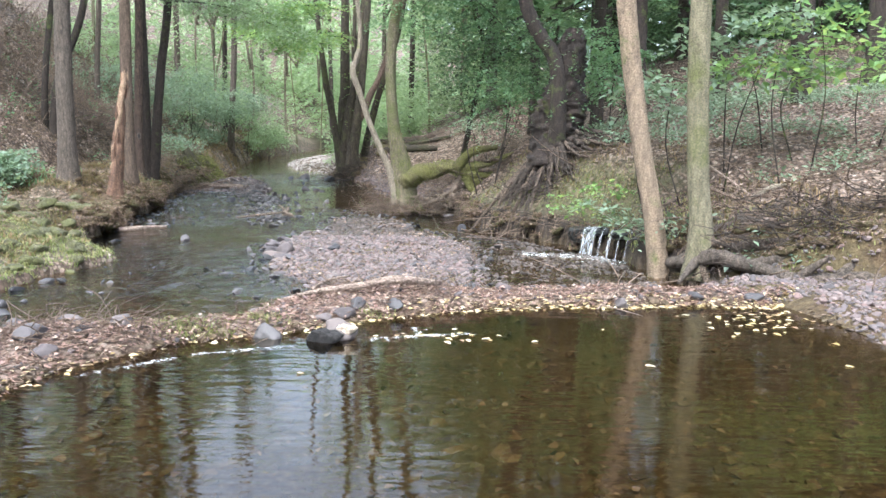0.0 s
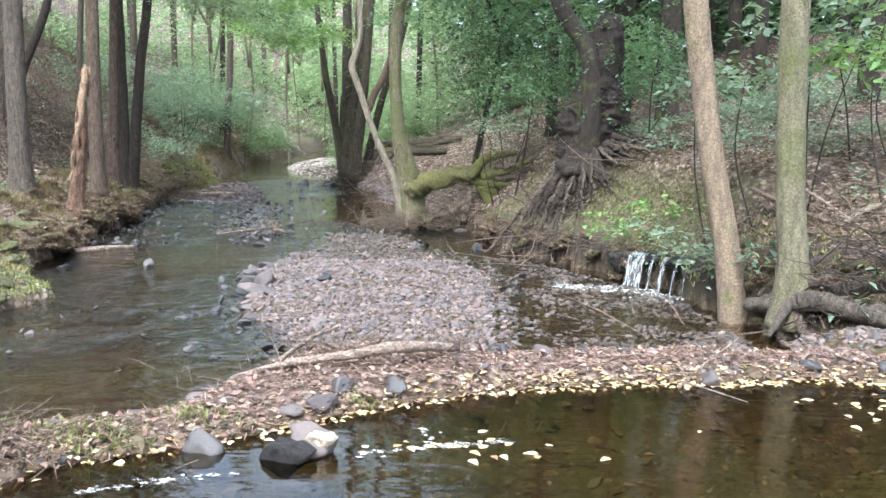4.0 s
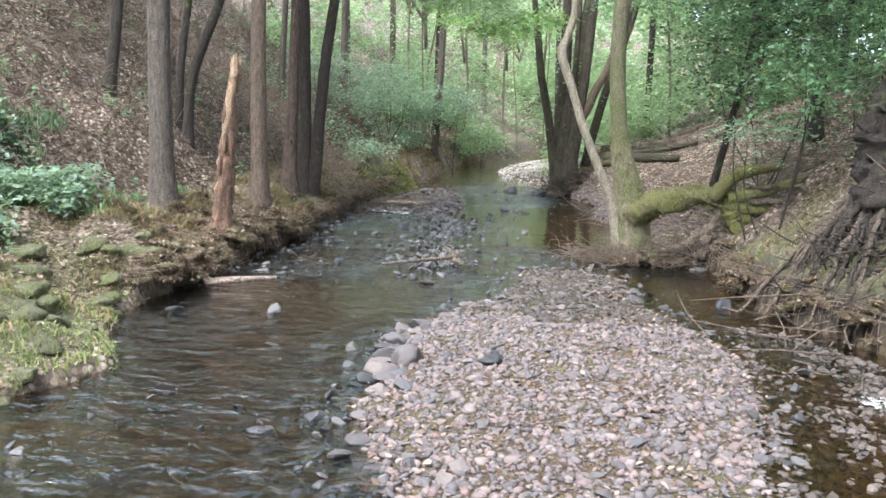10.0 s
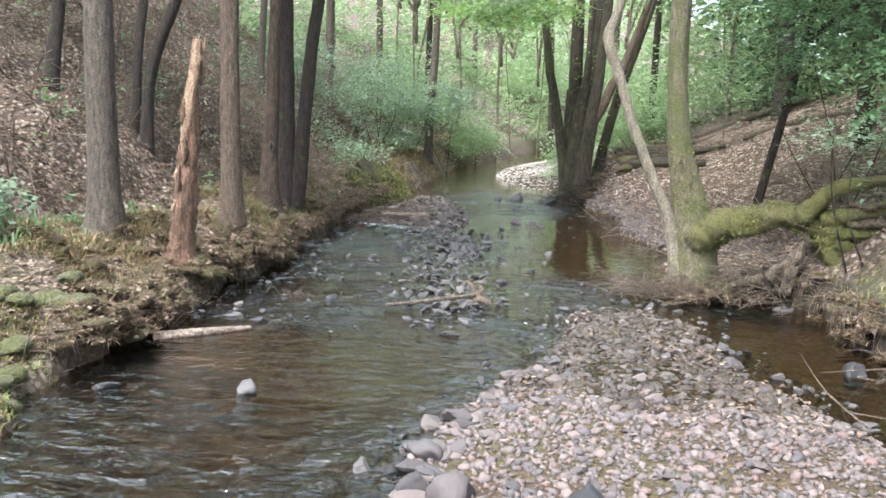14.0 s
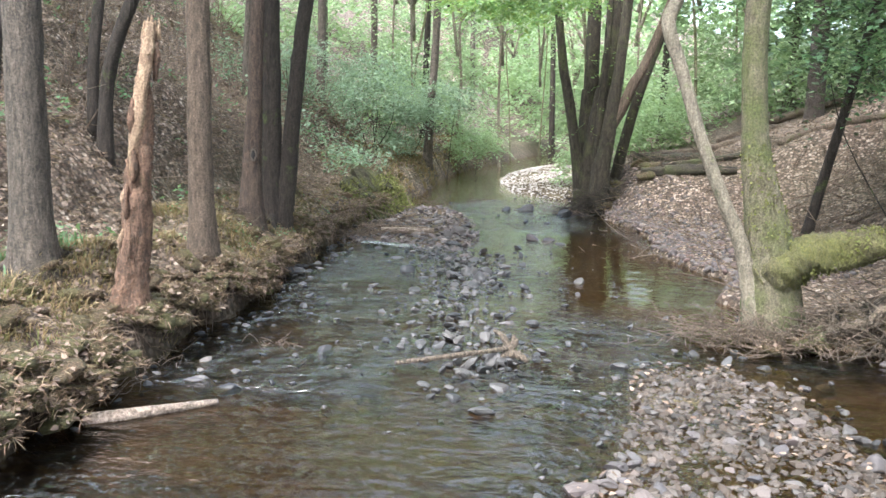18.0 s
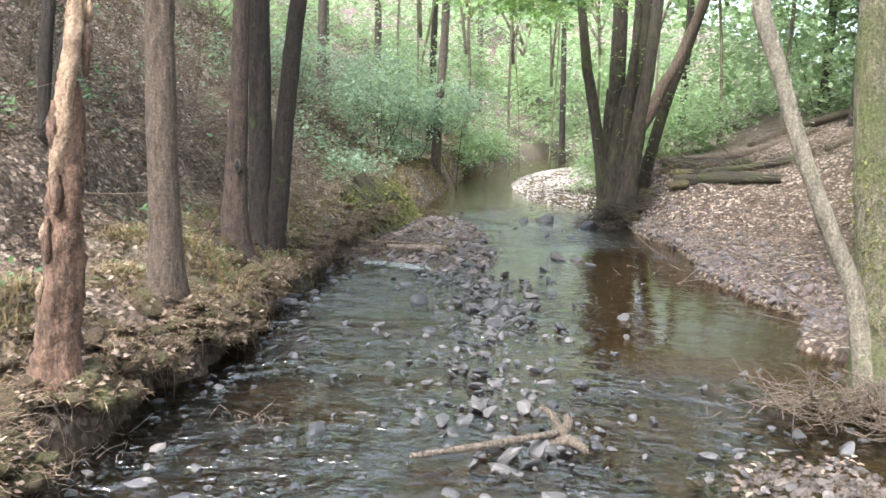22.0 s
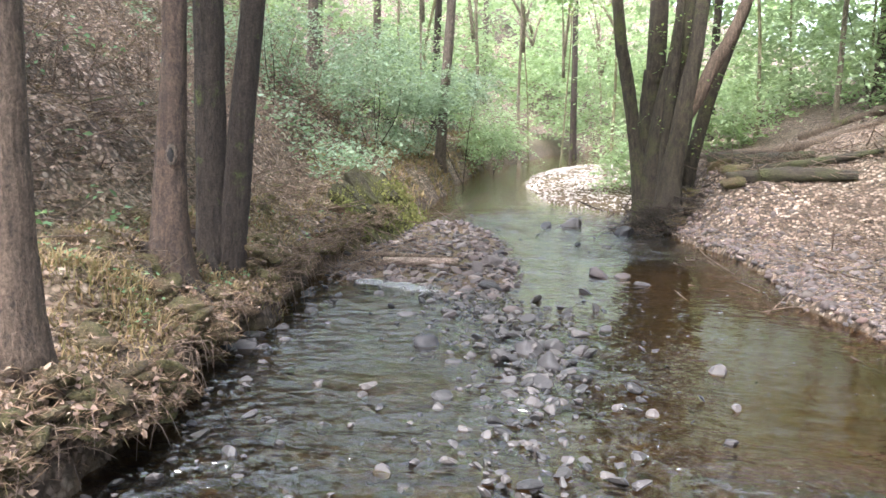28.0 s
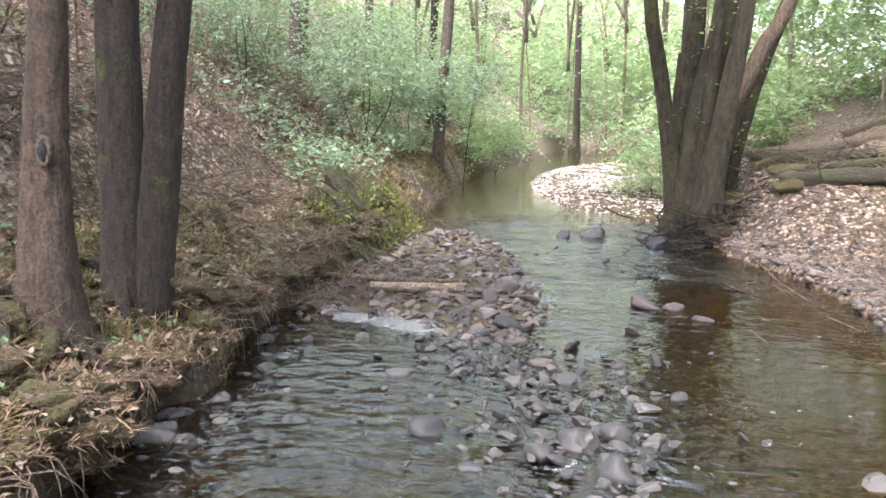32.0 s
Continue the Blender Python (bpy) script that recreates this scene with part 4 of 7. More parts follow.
for _k, (_dx, _z6) in enumerate([(-0.06, 0.9), (-0.05, 1.2)]):
    part("bare_patch", limb_mesh("bare_patch", "rawwood", [(-5.20 + 0.1 * (_z6 - 0.6) + _dx, 13.35, _z6 - 0.09), (-5.19 + 0.1 * (_z6 - 0.6) + _dx, 13.34, _z6), (-5.18 + 0.1 * (_z6 - 0.6) + _dx, 13.36, _z6 + 0.08)], [0.008, 0.024, 0.006], sides=6, n=9, rough=0.5, seed=70 + _k), _s)
for _k in range(5):
    part("splinter", limb_mesh("splinter", "rawwood", [(-5.03 + 0.02 * _k, 13.40 + 0.012 * _k, 2.25), (-5.02 + 0.02 * _k, 13.40 + 0.012 * _k, 2.37 + 0.02 * (_k % 3))], [0.02, 0.004], sides=5, n=4), _s)
for _k in range(4):
    _z = (0.72, 1.05, 1.3, 1.62)[_k]
    _x = -5.23 + 0.12 * (_z - 0.7)
    part("bark_flake", limb_mesh("bark_flake", "rot", [(_x + 0.05 - 0.03 * (_k % 2), 13.345, _z), (_x + 0.075 - 0.05 * (_k % 2), 13.33, _z + 0.1), (_x + 0.06 - 0.03 * (_k % 2), 13.345, _z + 0.24)], [0.012, 0.026, 0.01], sides=6, n=8, rough=0.4, seed=_k), _s)

# mossy tree that grows out of an arching root, with a slim leaning stem
_m = tree("mossy_maple", "mossy tree on an arching root beside a leaning stem", [([(-0.68, 15.55, 0.12), (-0.73, 15.55, 0.5), (-0.77, 15.55, 0.87), (-0.84, 15.55, 1.18), (-0.91, 15.55, 1.52), (-0.95, 15.55, 1.91), (-0.97, 15.55, 2.3), (-0.97, 15.55, 2.7), (-0.93, 15.57, 3.3), (-0.7, 15.7, 5.0), (-0.4, 15.8, 9)], [0.24, 0.22, 0.18, 0.14, 0.112, 0.102, 0.1, 0.098, 0.095, 0.08, 0.05]), ([(-0.84, 15.4, 0.2), (-0.96, 15.45, 0.72), (-1.15, 15.45, 1.18), (-1.36, 15.45, 1.69), (-1.53, 15.45, 2.2), (-1.65, 15.45, 2.56), (-1.57, 15.47, 2.82), (-1.52, 15.5, 3.3), (-1.7, 15.6, 5)], [0.075, 0.062, 0.056, 0.052, 0.05, 0.055, 0.048, 0.042, 0.03])], "bark_moss", seed=6, flare=1.25, roots=6, root_reach=0.3, root_mat="moss")
for _o2 in _m.children:
    if _o2.name.startswith("stem"):
        _o2.data.materials[0] = MAT["bark_lean"]
part("arching_root", limb_mesh("arch", "moss", [(-0.80, 15.55, 0.52), (-0.66, 15.5, 0.62), (-0.50, 15.5, 0.72), (-0.30, 15.5, 0.78), (-0.1, 15.48, 0.84), (0.12, 15.44, 0.88), (0.34, 15.38, 0.82), (0.5, 15.3, 0.66), (0.56, 15.25, 0.36)], [0.2, 0.21, 0.17, 0.14, 0.125, 0.115, 0.12, 0.125, 0.12], sides=22, n=80, rough=0.26, seed=8), _m, "thick moss-covered arching root")
for _k, (_p, _r6) in enumerate([([(0.25, 15.3, 0.88), (0.43, 15.2, 1.10), (0.62, 15.2, 1.2), (0.95, 15.35, 1.25)], 0.075), ([(0.40, 15.25, 0.86), (0.77, 15.2, 0.95), (0.97, 15.2, 1.04), (1.25, 15.25, 1.15)], 0.06), ([(0.42, 15.22, 0.76), (0.70, 15.2, 0.75), (0.95, 15.2, 0.77), (1.2, 15.2, 0.9)], 0.055), ([(0.45, 15.22, 0.72), (0.59, 15.2, 0.55), (0.76, 15.2, 0.46), (1.05, 15.1, 0.42)], 0.055), ([(0.44, 15.2, 0.7), (0.51, 15.15, 0.5), (0.66, 15.05, 0.34)], 0.08)]):
    part("root_finger", limb_mesh("root_finger", "moss", _p, [_r6 * 1.5, _r6, _r6 * 0.85, _r6 * 0.55], sides=10, n=26, rough=0.26, seed=20 + _k), _m)
for _k, (_p, _r6) in enumerate([([(0.62, 15.2, 0.84), (0.9, 15.15, 0.86), (1.15, 15.15, 0.89), (1.55, 15.2, 0.99)], 0.035), ([(0.95, 15.1, 0.3), (1.14, 15.05, 0.36), (1.33, 15.05, 0.5), (1.6, 15.1, 0.66)], 0.045), ([(0.12, 15.15, 0.15), (0.16, 15.2, 0.34), (0.22, 15.2, 0.53), (0.3, 15.3, 0.72)], 0.05), ([(-0.45, 15.1, 0.12), (-0.29, 15.2, 0.2), (0.01, 15.2, 0.35), (0.2, 15.25, 0.55)], 0.04), ([(0.7, 15.05, 0.6), (0.95, 15.0, 0.58), (1.2, 14.95, 0.66), (1.45, 14.9, 0.8)], 0.03), ([(0.6, 15.2, 1.0), (0.95, 15.1, 1.02), (1.3, 14.95, 1.0)], 0.022)]):
    part("root", limb_mesh("mroot", "root", _p, [_r6, _r6 * 1.1, _r6 * 0.9, _r6 * 0.5], sides=9, n=22, rough=0.22, seed=40 + _k, wobble=0.012), _m)
for _k, (_x, _y, _z, _s) in enumerate([(0.58, 15.22, 0.62, 0.17), (0.62, 15.1, 0.40, 0.17), (0.82, 15.05, 0.24, 0.2)]):
    _v, _f = stone_shape(860 + _k, 3, 6, (1, 0.75, 0.6))
    part("root_mound", make_mesh("root_mound", _v * _s + np.array([_x, _y, _z]), [_f], "moss"), _m)
_pl = Pile()
_rng = np.random.default_rng(62)
for _ends, _rad, _n6 in (([(-0.66, 15.5, 0.62), (-0.30, 15.5, 0.78), (0.12, 15.44, 0.88), (0.5, 15.3, 0.66), (0.56, 15.25, 0.4)], (0.2, 0.145, 0.12, 0.13, 0.12), 5200), ([(-0.73, 15.55, 0.5), (-0.77, 15.55, 0.87), (-0.84, 15.55, 1.18), (-0.92, 15.55, 1.6)], (0.23, 0.185, 0.145, 0.112), 2600), ([(0.42, 15.22, 0.76), (0.70, 15.2, 0.75), (0.95, 15.2, 0.77)], (0.08, 0.06, 0.05), 900), ([(0.25, 15.3, 0.88), (0.43, 15.2, 1.10), (0.62, 15.2, 1.2)], (0.1, 0.075, 0.06), 900)):
    _c6 = smooth_path(_ends, 200)[_rng.integers(0, 200, _n6)]
    _r6 = np.interp(_c6[:, 0] if abs(_ends[-1][0] - _ends[0][0]) > 0.3 else _c6[:, 2], sorted([e[0] if abs(_ends[-1][0] - _ends[0][0]) > 0.3 else e[2] for e in _ends]), _rad)
    _d6 = _rng.normal(size=(_n6, 3))
    _d6 /= np.linalg.norm(_d6, axis=1)[:, None]
    _ok6 = rough(_c6[:, 0] * 3 + _d6[:, 1], _c6[:, 2] * 3 + _d6[:, 2], 0.5) > -0.35
    leaves(_pl, (_c6 + _d6 * _r6[:, None] * 1.02)[_ok6], 0.028 * _rng.uniform(0.5, 1.4, int(_ok6.sum())), 1.2, None, _rng)
tagged(part("moss_fuzz", _pl.mesh("moss_fuzz", "mossleaf", False), _m, "yellow-green moss cushions"), kind="stuff")
crown(_m, (0.3, 16.4, 8.5), (2.8, 2.8, 3.4), 520, 0.2, "leaf_mid", 6, limbs=4, limb_from=(-0.4, 15.75, 6))

# group of alder stems on the far right bank
_c = tree("multi_stem_alder", "cluster of brown stems rising from one rooted stool", [
    ([(-2.90, 25.6, 0.2), (-2.93, 25.6, 0.83), (-2.89, 25.6, 1.35), (-2.82, 25.6, 1.92), (-2.72, 25.6, 2.48), (-2.62, 25.6, 3.1), (-2.2, 25.7, 7), (-2.0, 25.8, 12)], [0.22, 0.20, 0.185, 0.175, 0.165, 0.16, 0.11, 0.06]),
    ([(-2.98, 25.85, 0.2), (-3.06, 25.85, 0.94), (-3.05, 25.85, 1.81), (-3.02, 25.85, 2.5), (-2.99, 25.85, 3.17), (-2.95, 25.9, 12)], [0.2, 0.18, 0.16, 0.15, 0.145, 0.06]),
    ([(-2.70, 25.3, 0.2), (-2.69, 25.25, 0.87), (-2.62, 25.22, 1.37), (-2.55, 25.2, 1.91), (-2.48, 25.2, 2.45), (-2.41, 25.2, 3.03), (-2.2, 25.3, 6), (-2.1, 25.4, 10)], [0.21, 0.165, 0.145, 0.14, 0.12, 0.11, 0.08, 0.05]),
    ([(-3.05, 25.6, 0.2), (-3.2, 25.6, 1.11), (-3.33, 25.6, 1.92), (-3.46, 25.6, 2.6), (-3.57, 25.6, 3.21), (-3.9, 25.7, 6), (-4.1, 25.8, 9)], [0.13, 0.11, 0.10, 0.095, 0.09, 0.06, 0.03]),
    ([(-2.5, 26.0, 0.3), (-2.38, 26.1, 1.1), (-2.15, 26.2, 2.1), (-1.9, 26.2, 2.95), (-1.68, 26.2, 3.6), (-1.3, 26.2, 5), (-0.7, 26.3, 9)], [0.14, 0.115, 0.10, 0.09, 0.085, 0.07, 0.04]),
    ([(-2.85, 25.45, 0.2), (-2.80, 25.42, 1.0), (-2.76, 25.4, 2.0), (-2.70, 25.4, 2.9), (-2.66, 25.5, 4.5), (-2.6, 25.6, 9)], [0.11, 0.085, 0.075, 0.07, 0.06, 0.04])], "bark_alder", roots=18, root_reach=0.4, root_mat="root", seed=30, flare=1.9)
part("fork", limb_mesh("fork", "bark_warm", [(-2.56, 25.22, 1.75), (-2.36, 25.22, 2.12), (-2.15, 25.22, 2.61), (-1.89, 25.22, 3.13), (-1.3, 25.3, 5), (-0.7, 25.4, 8)], [0.10, 0.105, 0.095, 0.085, 0.06, 0.03], sides=14, n=36, rough=0.1, seed=33), _c)
_c.children[2].data.materials[0] = MAT["bark_warm"]
crown(_c, (-1.0, 27.4, 8.2), (3.8, 3.2, 3.0), 800, 0.2, "leaf_far", 30, limbs=5, limb_from=(-2.5, 25.8, 6))
_pl = Pile()
for _k in range(16):
    foliage(_pl, (-2.6 + 0.35 * math.sin(_k * 2.3), 25.45, 1.5 + 0.16 * _k), (0.25, 0.15, 0.15), 3, 0.07, 6, 0.3, 0.3, 480 + _k)
tagged(part("shoot_foliage", _pl.mesh("shoots", "leaf_bright", False), _c, "small green shoots on the stems"), kind="stuff")

# old stump with a curved stem above the right bank
_o = empty_thing("old_stump_tree", (1.75, 12.95, 1.3), "dark hollow old stump with a curved stem and bared roots", "tree stump")
part("stump", limb_mesh("stump", "bark_stump", [(1.72, 12.98, 1.0), (1.75, 12.98, 1.45), (1.76, 12.98, 1.8), (1.80, 12.98, 2.1), (1.88, 12.98, 2.45), (1.92, 12.98, 2.8), (1.93, 12.98, 3.05)], [0.46, 0.36, 0.34, 0.31, 0.24, 0.19, 0.10], sides=40, n=60, rough=0.26, seed=40), _o)
part("stem", limb_mesh("stem", "bark_dark", [(1.66, 12.72, 1.3), (1.68, 12.68, 1.63), (1.67, 12.7, 2.24), (1.60, 12.75, 2.61), (1.44, 12.78, 2.87), (1.28, 12.8, 3.13), (1.14, 12.8, 3.6), (1.0, 12.9, 5.0), (0.9, 13, 9)], [0.15, 0.13, 0.115, 0.11, 0.105, 0.10, 0.095, 0.08, 0.05], sides=14, n=44, rough=0.12, seed=41), _o, "smooth curved brown stem")
_rng = np.random.default_rng(44)
for _k in range(60):
    _a = -3.35 + 3.6 * _k / 59 + _rng.normal(0, 0.12)
    _l = _rng.uniform(0.35, 0.95) if _k % 4 else _rng.uniform(0.9, 1.3)
    _th = _rng.uniform(0.6, 1.5)
    _q = []
    for _s2, _lift in ((0.28, 0.30), (0.46, 0.22), (0.46 + _l * 0.35, 0.10), (0.46 + _l * 0.7, 0.05), (0.46 + _l, -0.01)):
        _px, _py = 1.72 + math.cos(_a + 0.12 * _s2) * _s2, 12.9 + math.sin(_a + 0.12 * _s2) * _s2
        _q.append((_px, _py, h1(_px, _py) + _lift))
    part("root", limb_mesh("sroot", "root" if _k % 4 == 0 else "rootdark", _q, [0.03 * _th, 0.023 * _th, 0.016 * _th, 0.010 * _th, 0.004], sides=7, n=22, rough=0.2, seed=60 + _k, wobble=0.014), _o)
crown(_o, (0.9, 13.2, 8.5), (2.4, 2.4, 2.6), 300, 0.2, "leaf_mid", 41, limbs=3, limb_from=(0.92, 13, 7))
_pl = Pile()
for _k in range(7):
    foliage(_pl, (1.75 + 0.18 * math.sin(_k * 2), 12.6, 1.7 + 0.24 * _k), (0.5, 0.3, 0.25), 6, 0.06, 8, 0.3, 0.35, 80 + _k)
part("ivy", _pl.mesh("ivy", "leaf_mid", False), _o, "green leafy shoots")

# the two pale trunks beside the small waterfall
_t = tree("pale_trunk", "slanting pale tan trunk beside the small waterfall", [([(2.28, 8.72, 0.0), (2.18, 8.74, 0.6), (2.03, 8.80, 1.4), (1.95, 8.86, 2.0), (1.84, 8.88, 2.8), (1.5, 9.0, 6), (1.3, 9.1, 11)], [0.105, 0.102, 0.1, 0.098, 0.096, 0.09, 0.05])], "bark_pale", seed=50, flare=1.25)
crown(_t, (1.6, 8.9, 10), (2.6, 2.6, 3), 300, 0.2, "leaf_mid", 50, limbs=4, limb_from=(1.45, 8.95, 8))
_t = tree("green_grey_trunk", "upright greenish-grey trunk with a mossy foot", [([(2.54, 8.25, 0.25), (2.52, 8.25, 0.6), (2.48, 8.25, 1.0), (2.44, 8.25, 1.7), (2.41, 8.25, 2.8), (2.4, 8.3, 6), (2.5, 8.4, 11)], [0.12, 0.108, 0.102, 0.1, 0.098, 0.09, 0.05])], "bark_green", roots=6, seed=51, root_reach=0.35, flare=1.7, root_mat="root")
crown(_t, (2.8, 8.4, 10), (2.6, 2.6, 3), 300, 0.2, "leaf_mid", 51, limbs=4, limb_from=(2.65, 8.35, 8))

# trees further off: (x, y, height, lean, radius, bark)
FAR_TREES = [
    (-7.7, 30.8, 11, (0.05, 0.0), 0.12, "bark_grey"), (-7.5, 16.4, 8, (0.20, 0.05), 0.075, "bark_dark"), (-7.7, 16.5, 8, (0.10, 0.02), 0.06, "bark_dark"), (-8.6, 16.0, 8, (0.10, 0.0), 0.085, "bark_dark"),
    (0.3, 20.4, 7, (0.22, 0.0), 0.065, "bark_dark"), (-10.5, 30, 12, (0.02, 0), 0.12, "bark_grey"), (-12, 34, 12, (0.0, 0), 0.13, "bark_grey"), (-9.5, 37, 13, (0.03, 0), 0.12, "bark_dark"),
    (-13, 42, 13, (0.01, 0), 0.14, "bark_grey"), (-6.5, 50, 13, (-0.02, 0), 0.15, "bark_dark"), (-1.5, 38, 13, (0.02, 0), 0.13, "bark_dark"), (1.8, 33, 13, (0.01, 0), 0.12, "bark_grey"), (4.5, 36, 13, (0.0, 0), 0.13, "bark_grey"),
    (-14, 27, 12, (0.02, 0), 0.12, "bark_grey"), (-16, 36, 12, (0, 0), 0.13, "bark_grey"), (-3.2, 46, 13, (0, 0), 0.13, "bark_grey"), (-11, 52, 14, (0, 0), 0.15, "bark_grey"), (3.4, 27, 12, (0.03, 0), 0.1, "bark_dark"), (5.5, 25, 12, (0.02, 0), 0.11, "bark_dark"),
    (-11.5, 19.5, 10, (0.06, 0), 0.1, "bark_grey"), (-12.6, 23, 11, (0.05, 0), 0.11, "bark_grey"), (-9.9, 24.5, 10, (0.05, 0), 0.08, "bark_grey"),
]
for _k, (_x, _y, _h, _l, _r, _b) in enumerate(FAR_TREES):
    _z = h1(_x, _y)
    _p = upright(_x, _y, _z, _h, _l, _r, _r * 0.4, 0.45 if _k in (1, 2, 3) else 0.14, 200 + _k)
    _t = tree("forest_tree", "slender %s forest tree trunk with a light green crown" % ("dark" if _b == "bark_dark" else "grey-brown"), [_p], _b, group="forest trees", seed=200 + _k)
    _far = _y > 24
    _top = _p[0][-1]
    # crowns above the view: dense to the right, to screen the mirrored sky
    crown(_t, (_top[0] + (-1.2 if _x < -4 else 0.4), _top[1], _z + _h * 0.72), (3.8, 3.8, _h * 0.33) if _x > -4 else (2.2, 2.2, _h * 0.26), 700 if _x > -4 and _y > 31 else 160 if _x < -4 else 420, 0.24, "leaf_mid", 300 + _k, limbs=5, limb_from=(_top[0] * 0.4 + _x * 0.6, _y, _z + _h * 0.45), bark=_b)
# thin young trees round the bend
for _k, (_x, _y) in enumerate([(-8.8, 33), (-9.6, 36), (-7.3, 40), (-6.4, 44), (-5.2, 47), (-4.4, 42), (-2.4, 36), (-0.6, 34), (0.6, 31), (2.2, 36), (-10.8, 38), (-12.2, 30), (3.2, 31), (1.2, 42), (-8.2, 36.5), (-7.9, 46)]):
    _z, _r = h1(_x, _y), 0.035 + 0.012 * (_k % 3)
    _p = upright(_x, _y, _z, 8.5, (0.05 * math.sin(_k * 2.4), 0), _r, 0.015, 0.35, 260 + _k)
    _t = tree("young_tree", "thin %s young tree with sparse light leaves" % ("mossy" if _k % 2 else "grey"), [_p], "bark_green" if _k % 2 else "bark_lean", group="young trees", seed=260 + _k)
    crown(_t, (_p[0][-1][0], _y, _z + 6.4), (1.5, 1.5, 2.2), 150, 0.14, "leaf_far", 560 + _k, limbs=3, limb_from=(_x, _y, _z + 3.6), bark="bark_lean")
# dark spruce stand on the rise to the right
_rng = np.random.default_rng(77)
SPRUCES = [(3.4 + 0.95 * k + _rng.uniform(-0.3, 0.3), 20 + (k * 37 % 11) * 1.1 + _rng.uniform(-1, 1)) for k in range(18)] + [(6 + 1.6 * k, 14.5 + (k * 29 % 7) * 0.8) for k in range(6)] + [(2.5, 24), (1.5, 27.5), (4.2, 19), (6.1, 21)] + [(5 + 1.1 * k, 27 + (k * 31 % 9)) for k in range(14)]
for _k, (_x, _y) in enumerate(SPRUCES):
    _z = h1(_x, _y)
    _t = tree("spruce_tree", "tall straight dark spruce in a shady stand", [upright(_x, _y, _z, 16, (0, 0), 0.15 + 0.03 * (_k % 3), 0.06, 0.03, 400 + _k)], "bark_dark", group="spruce stand", seed=400 + _k, flare=1.3)
    crown(_t, (_x, _y, _z + 11), (2.2, 2.2, 5), 260, 0.2, "needle", 430 + _k, droop=0.4)
    for _j in range(5):
        _a, _zz = _rng.uniform(0, 6.28), _z + 1.5 + 0.6 * _j
        part("dead_branch", limb_mesh("dead_branch", "bark_dark", [(_x, _y, _zz), (_x + math.cos(_a) * 0.6, _y + math.sin(_a) * 0.6, _zz - 0.1), (_x + math.cos(_a) * 1.1, _y + math.sin(_a) * 1.1, _zz - 0.35)], [0.02, 0.013, 0.004], sides=5, n=6), _t)


# ---------------------------------------------------------------- undergrowth
def shrub(name, label, centre, radii, twigs, size, mat, seed, stems=2, per=10, length=0.5, droop=0.2, group="shrubs", hollow=0.0, stem_mat="bark_dark"):
    x, y = centre[0], centre[1]
    z = h1(x, y)
    ob = empty_thing(name, (x, y, z), label, "shrub", group)
    pl = Pile()
    foliage(pl, centre, radii, twigs, size, per, droop, length, seed, hollow)
    part("foliage", pl.mesh("foliage", mat, False), ob)
    rng = np.random.default_rng(seed)
    for k in range(stems):
        e = np.array(centre) + np.array(radii) * rng.uniform(-0.6, 0.6, 3)
        part("stem", limb_mesh("shrub_stem", stem_mat, [(x + rng.normal(0, 0.08), y + rng.normal(0, 0.08), z - 0.05), ((x + e[0]) / 2 + rng.normal(0, 0.1), (y + e[1]) / 2, (z + e[2]) / 2), e], [0.010, 0.008, 0.003], sides=6, n=9), ob)
    return ob


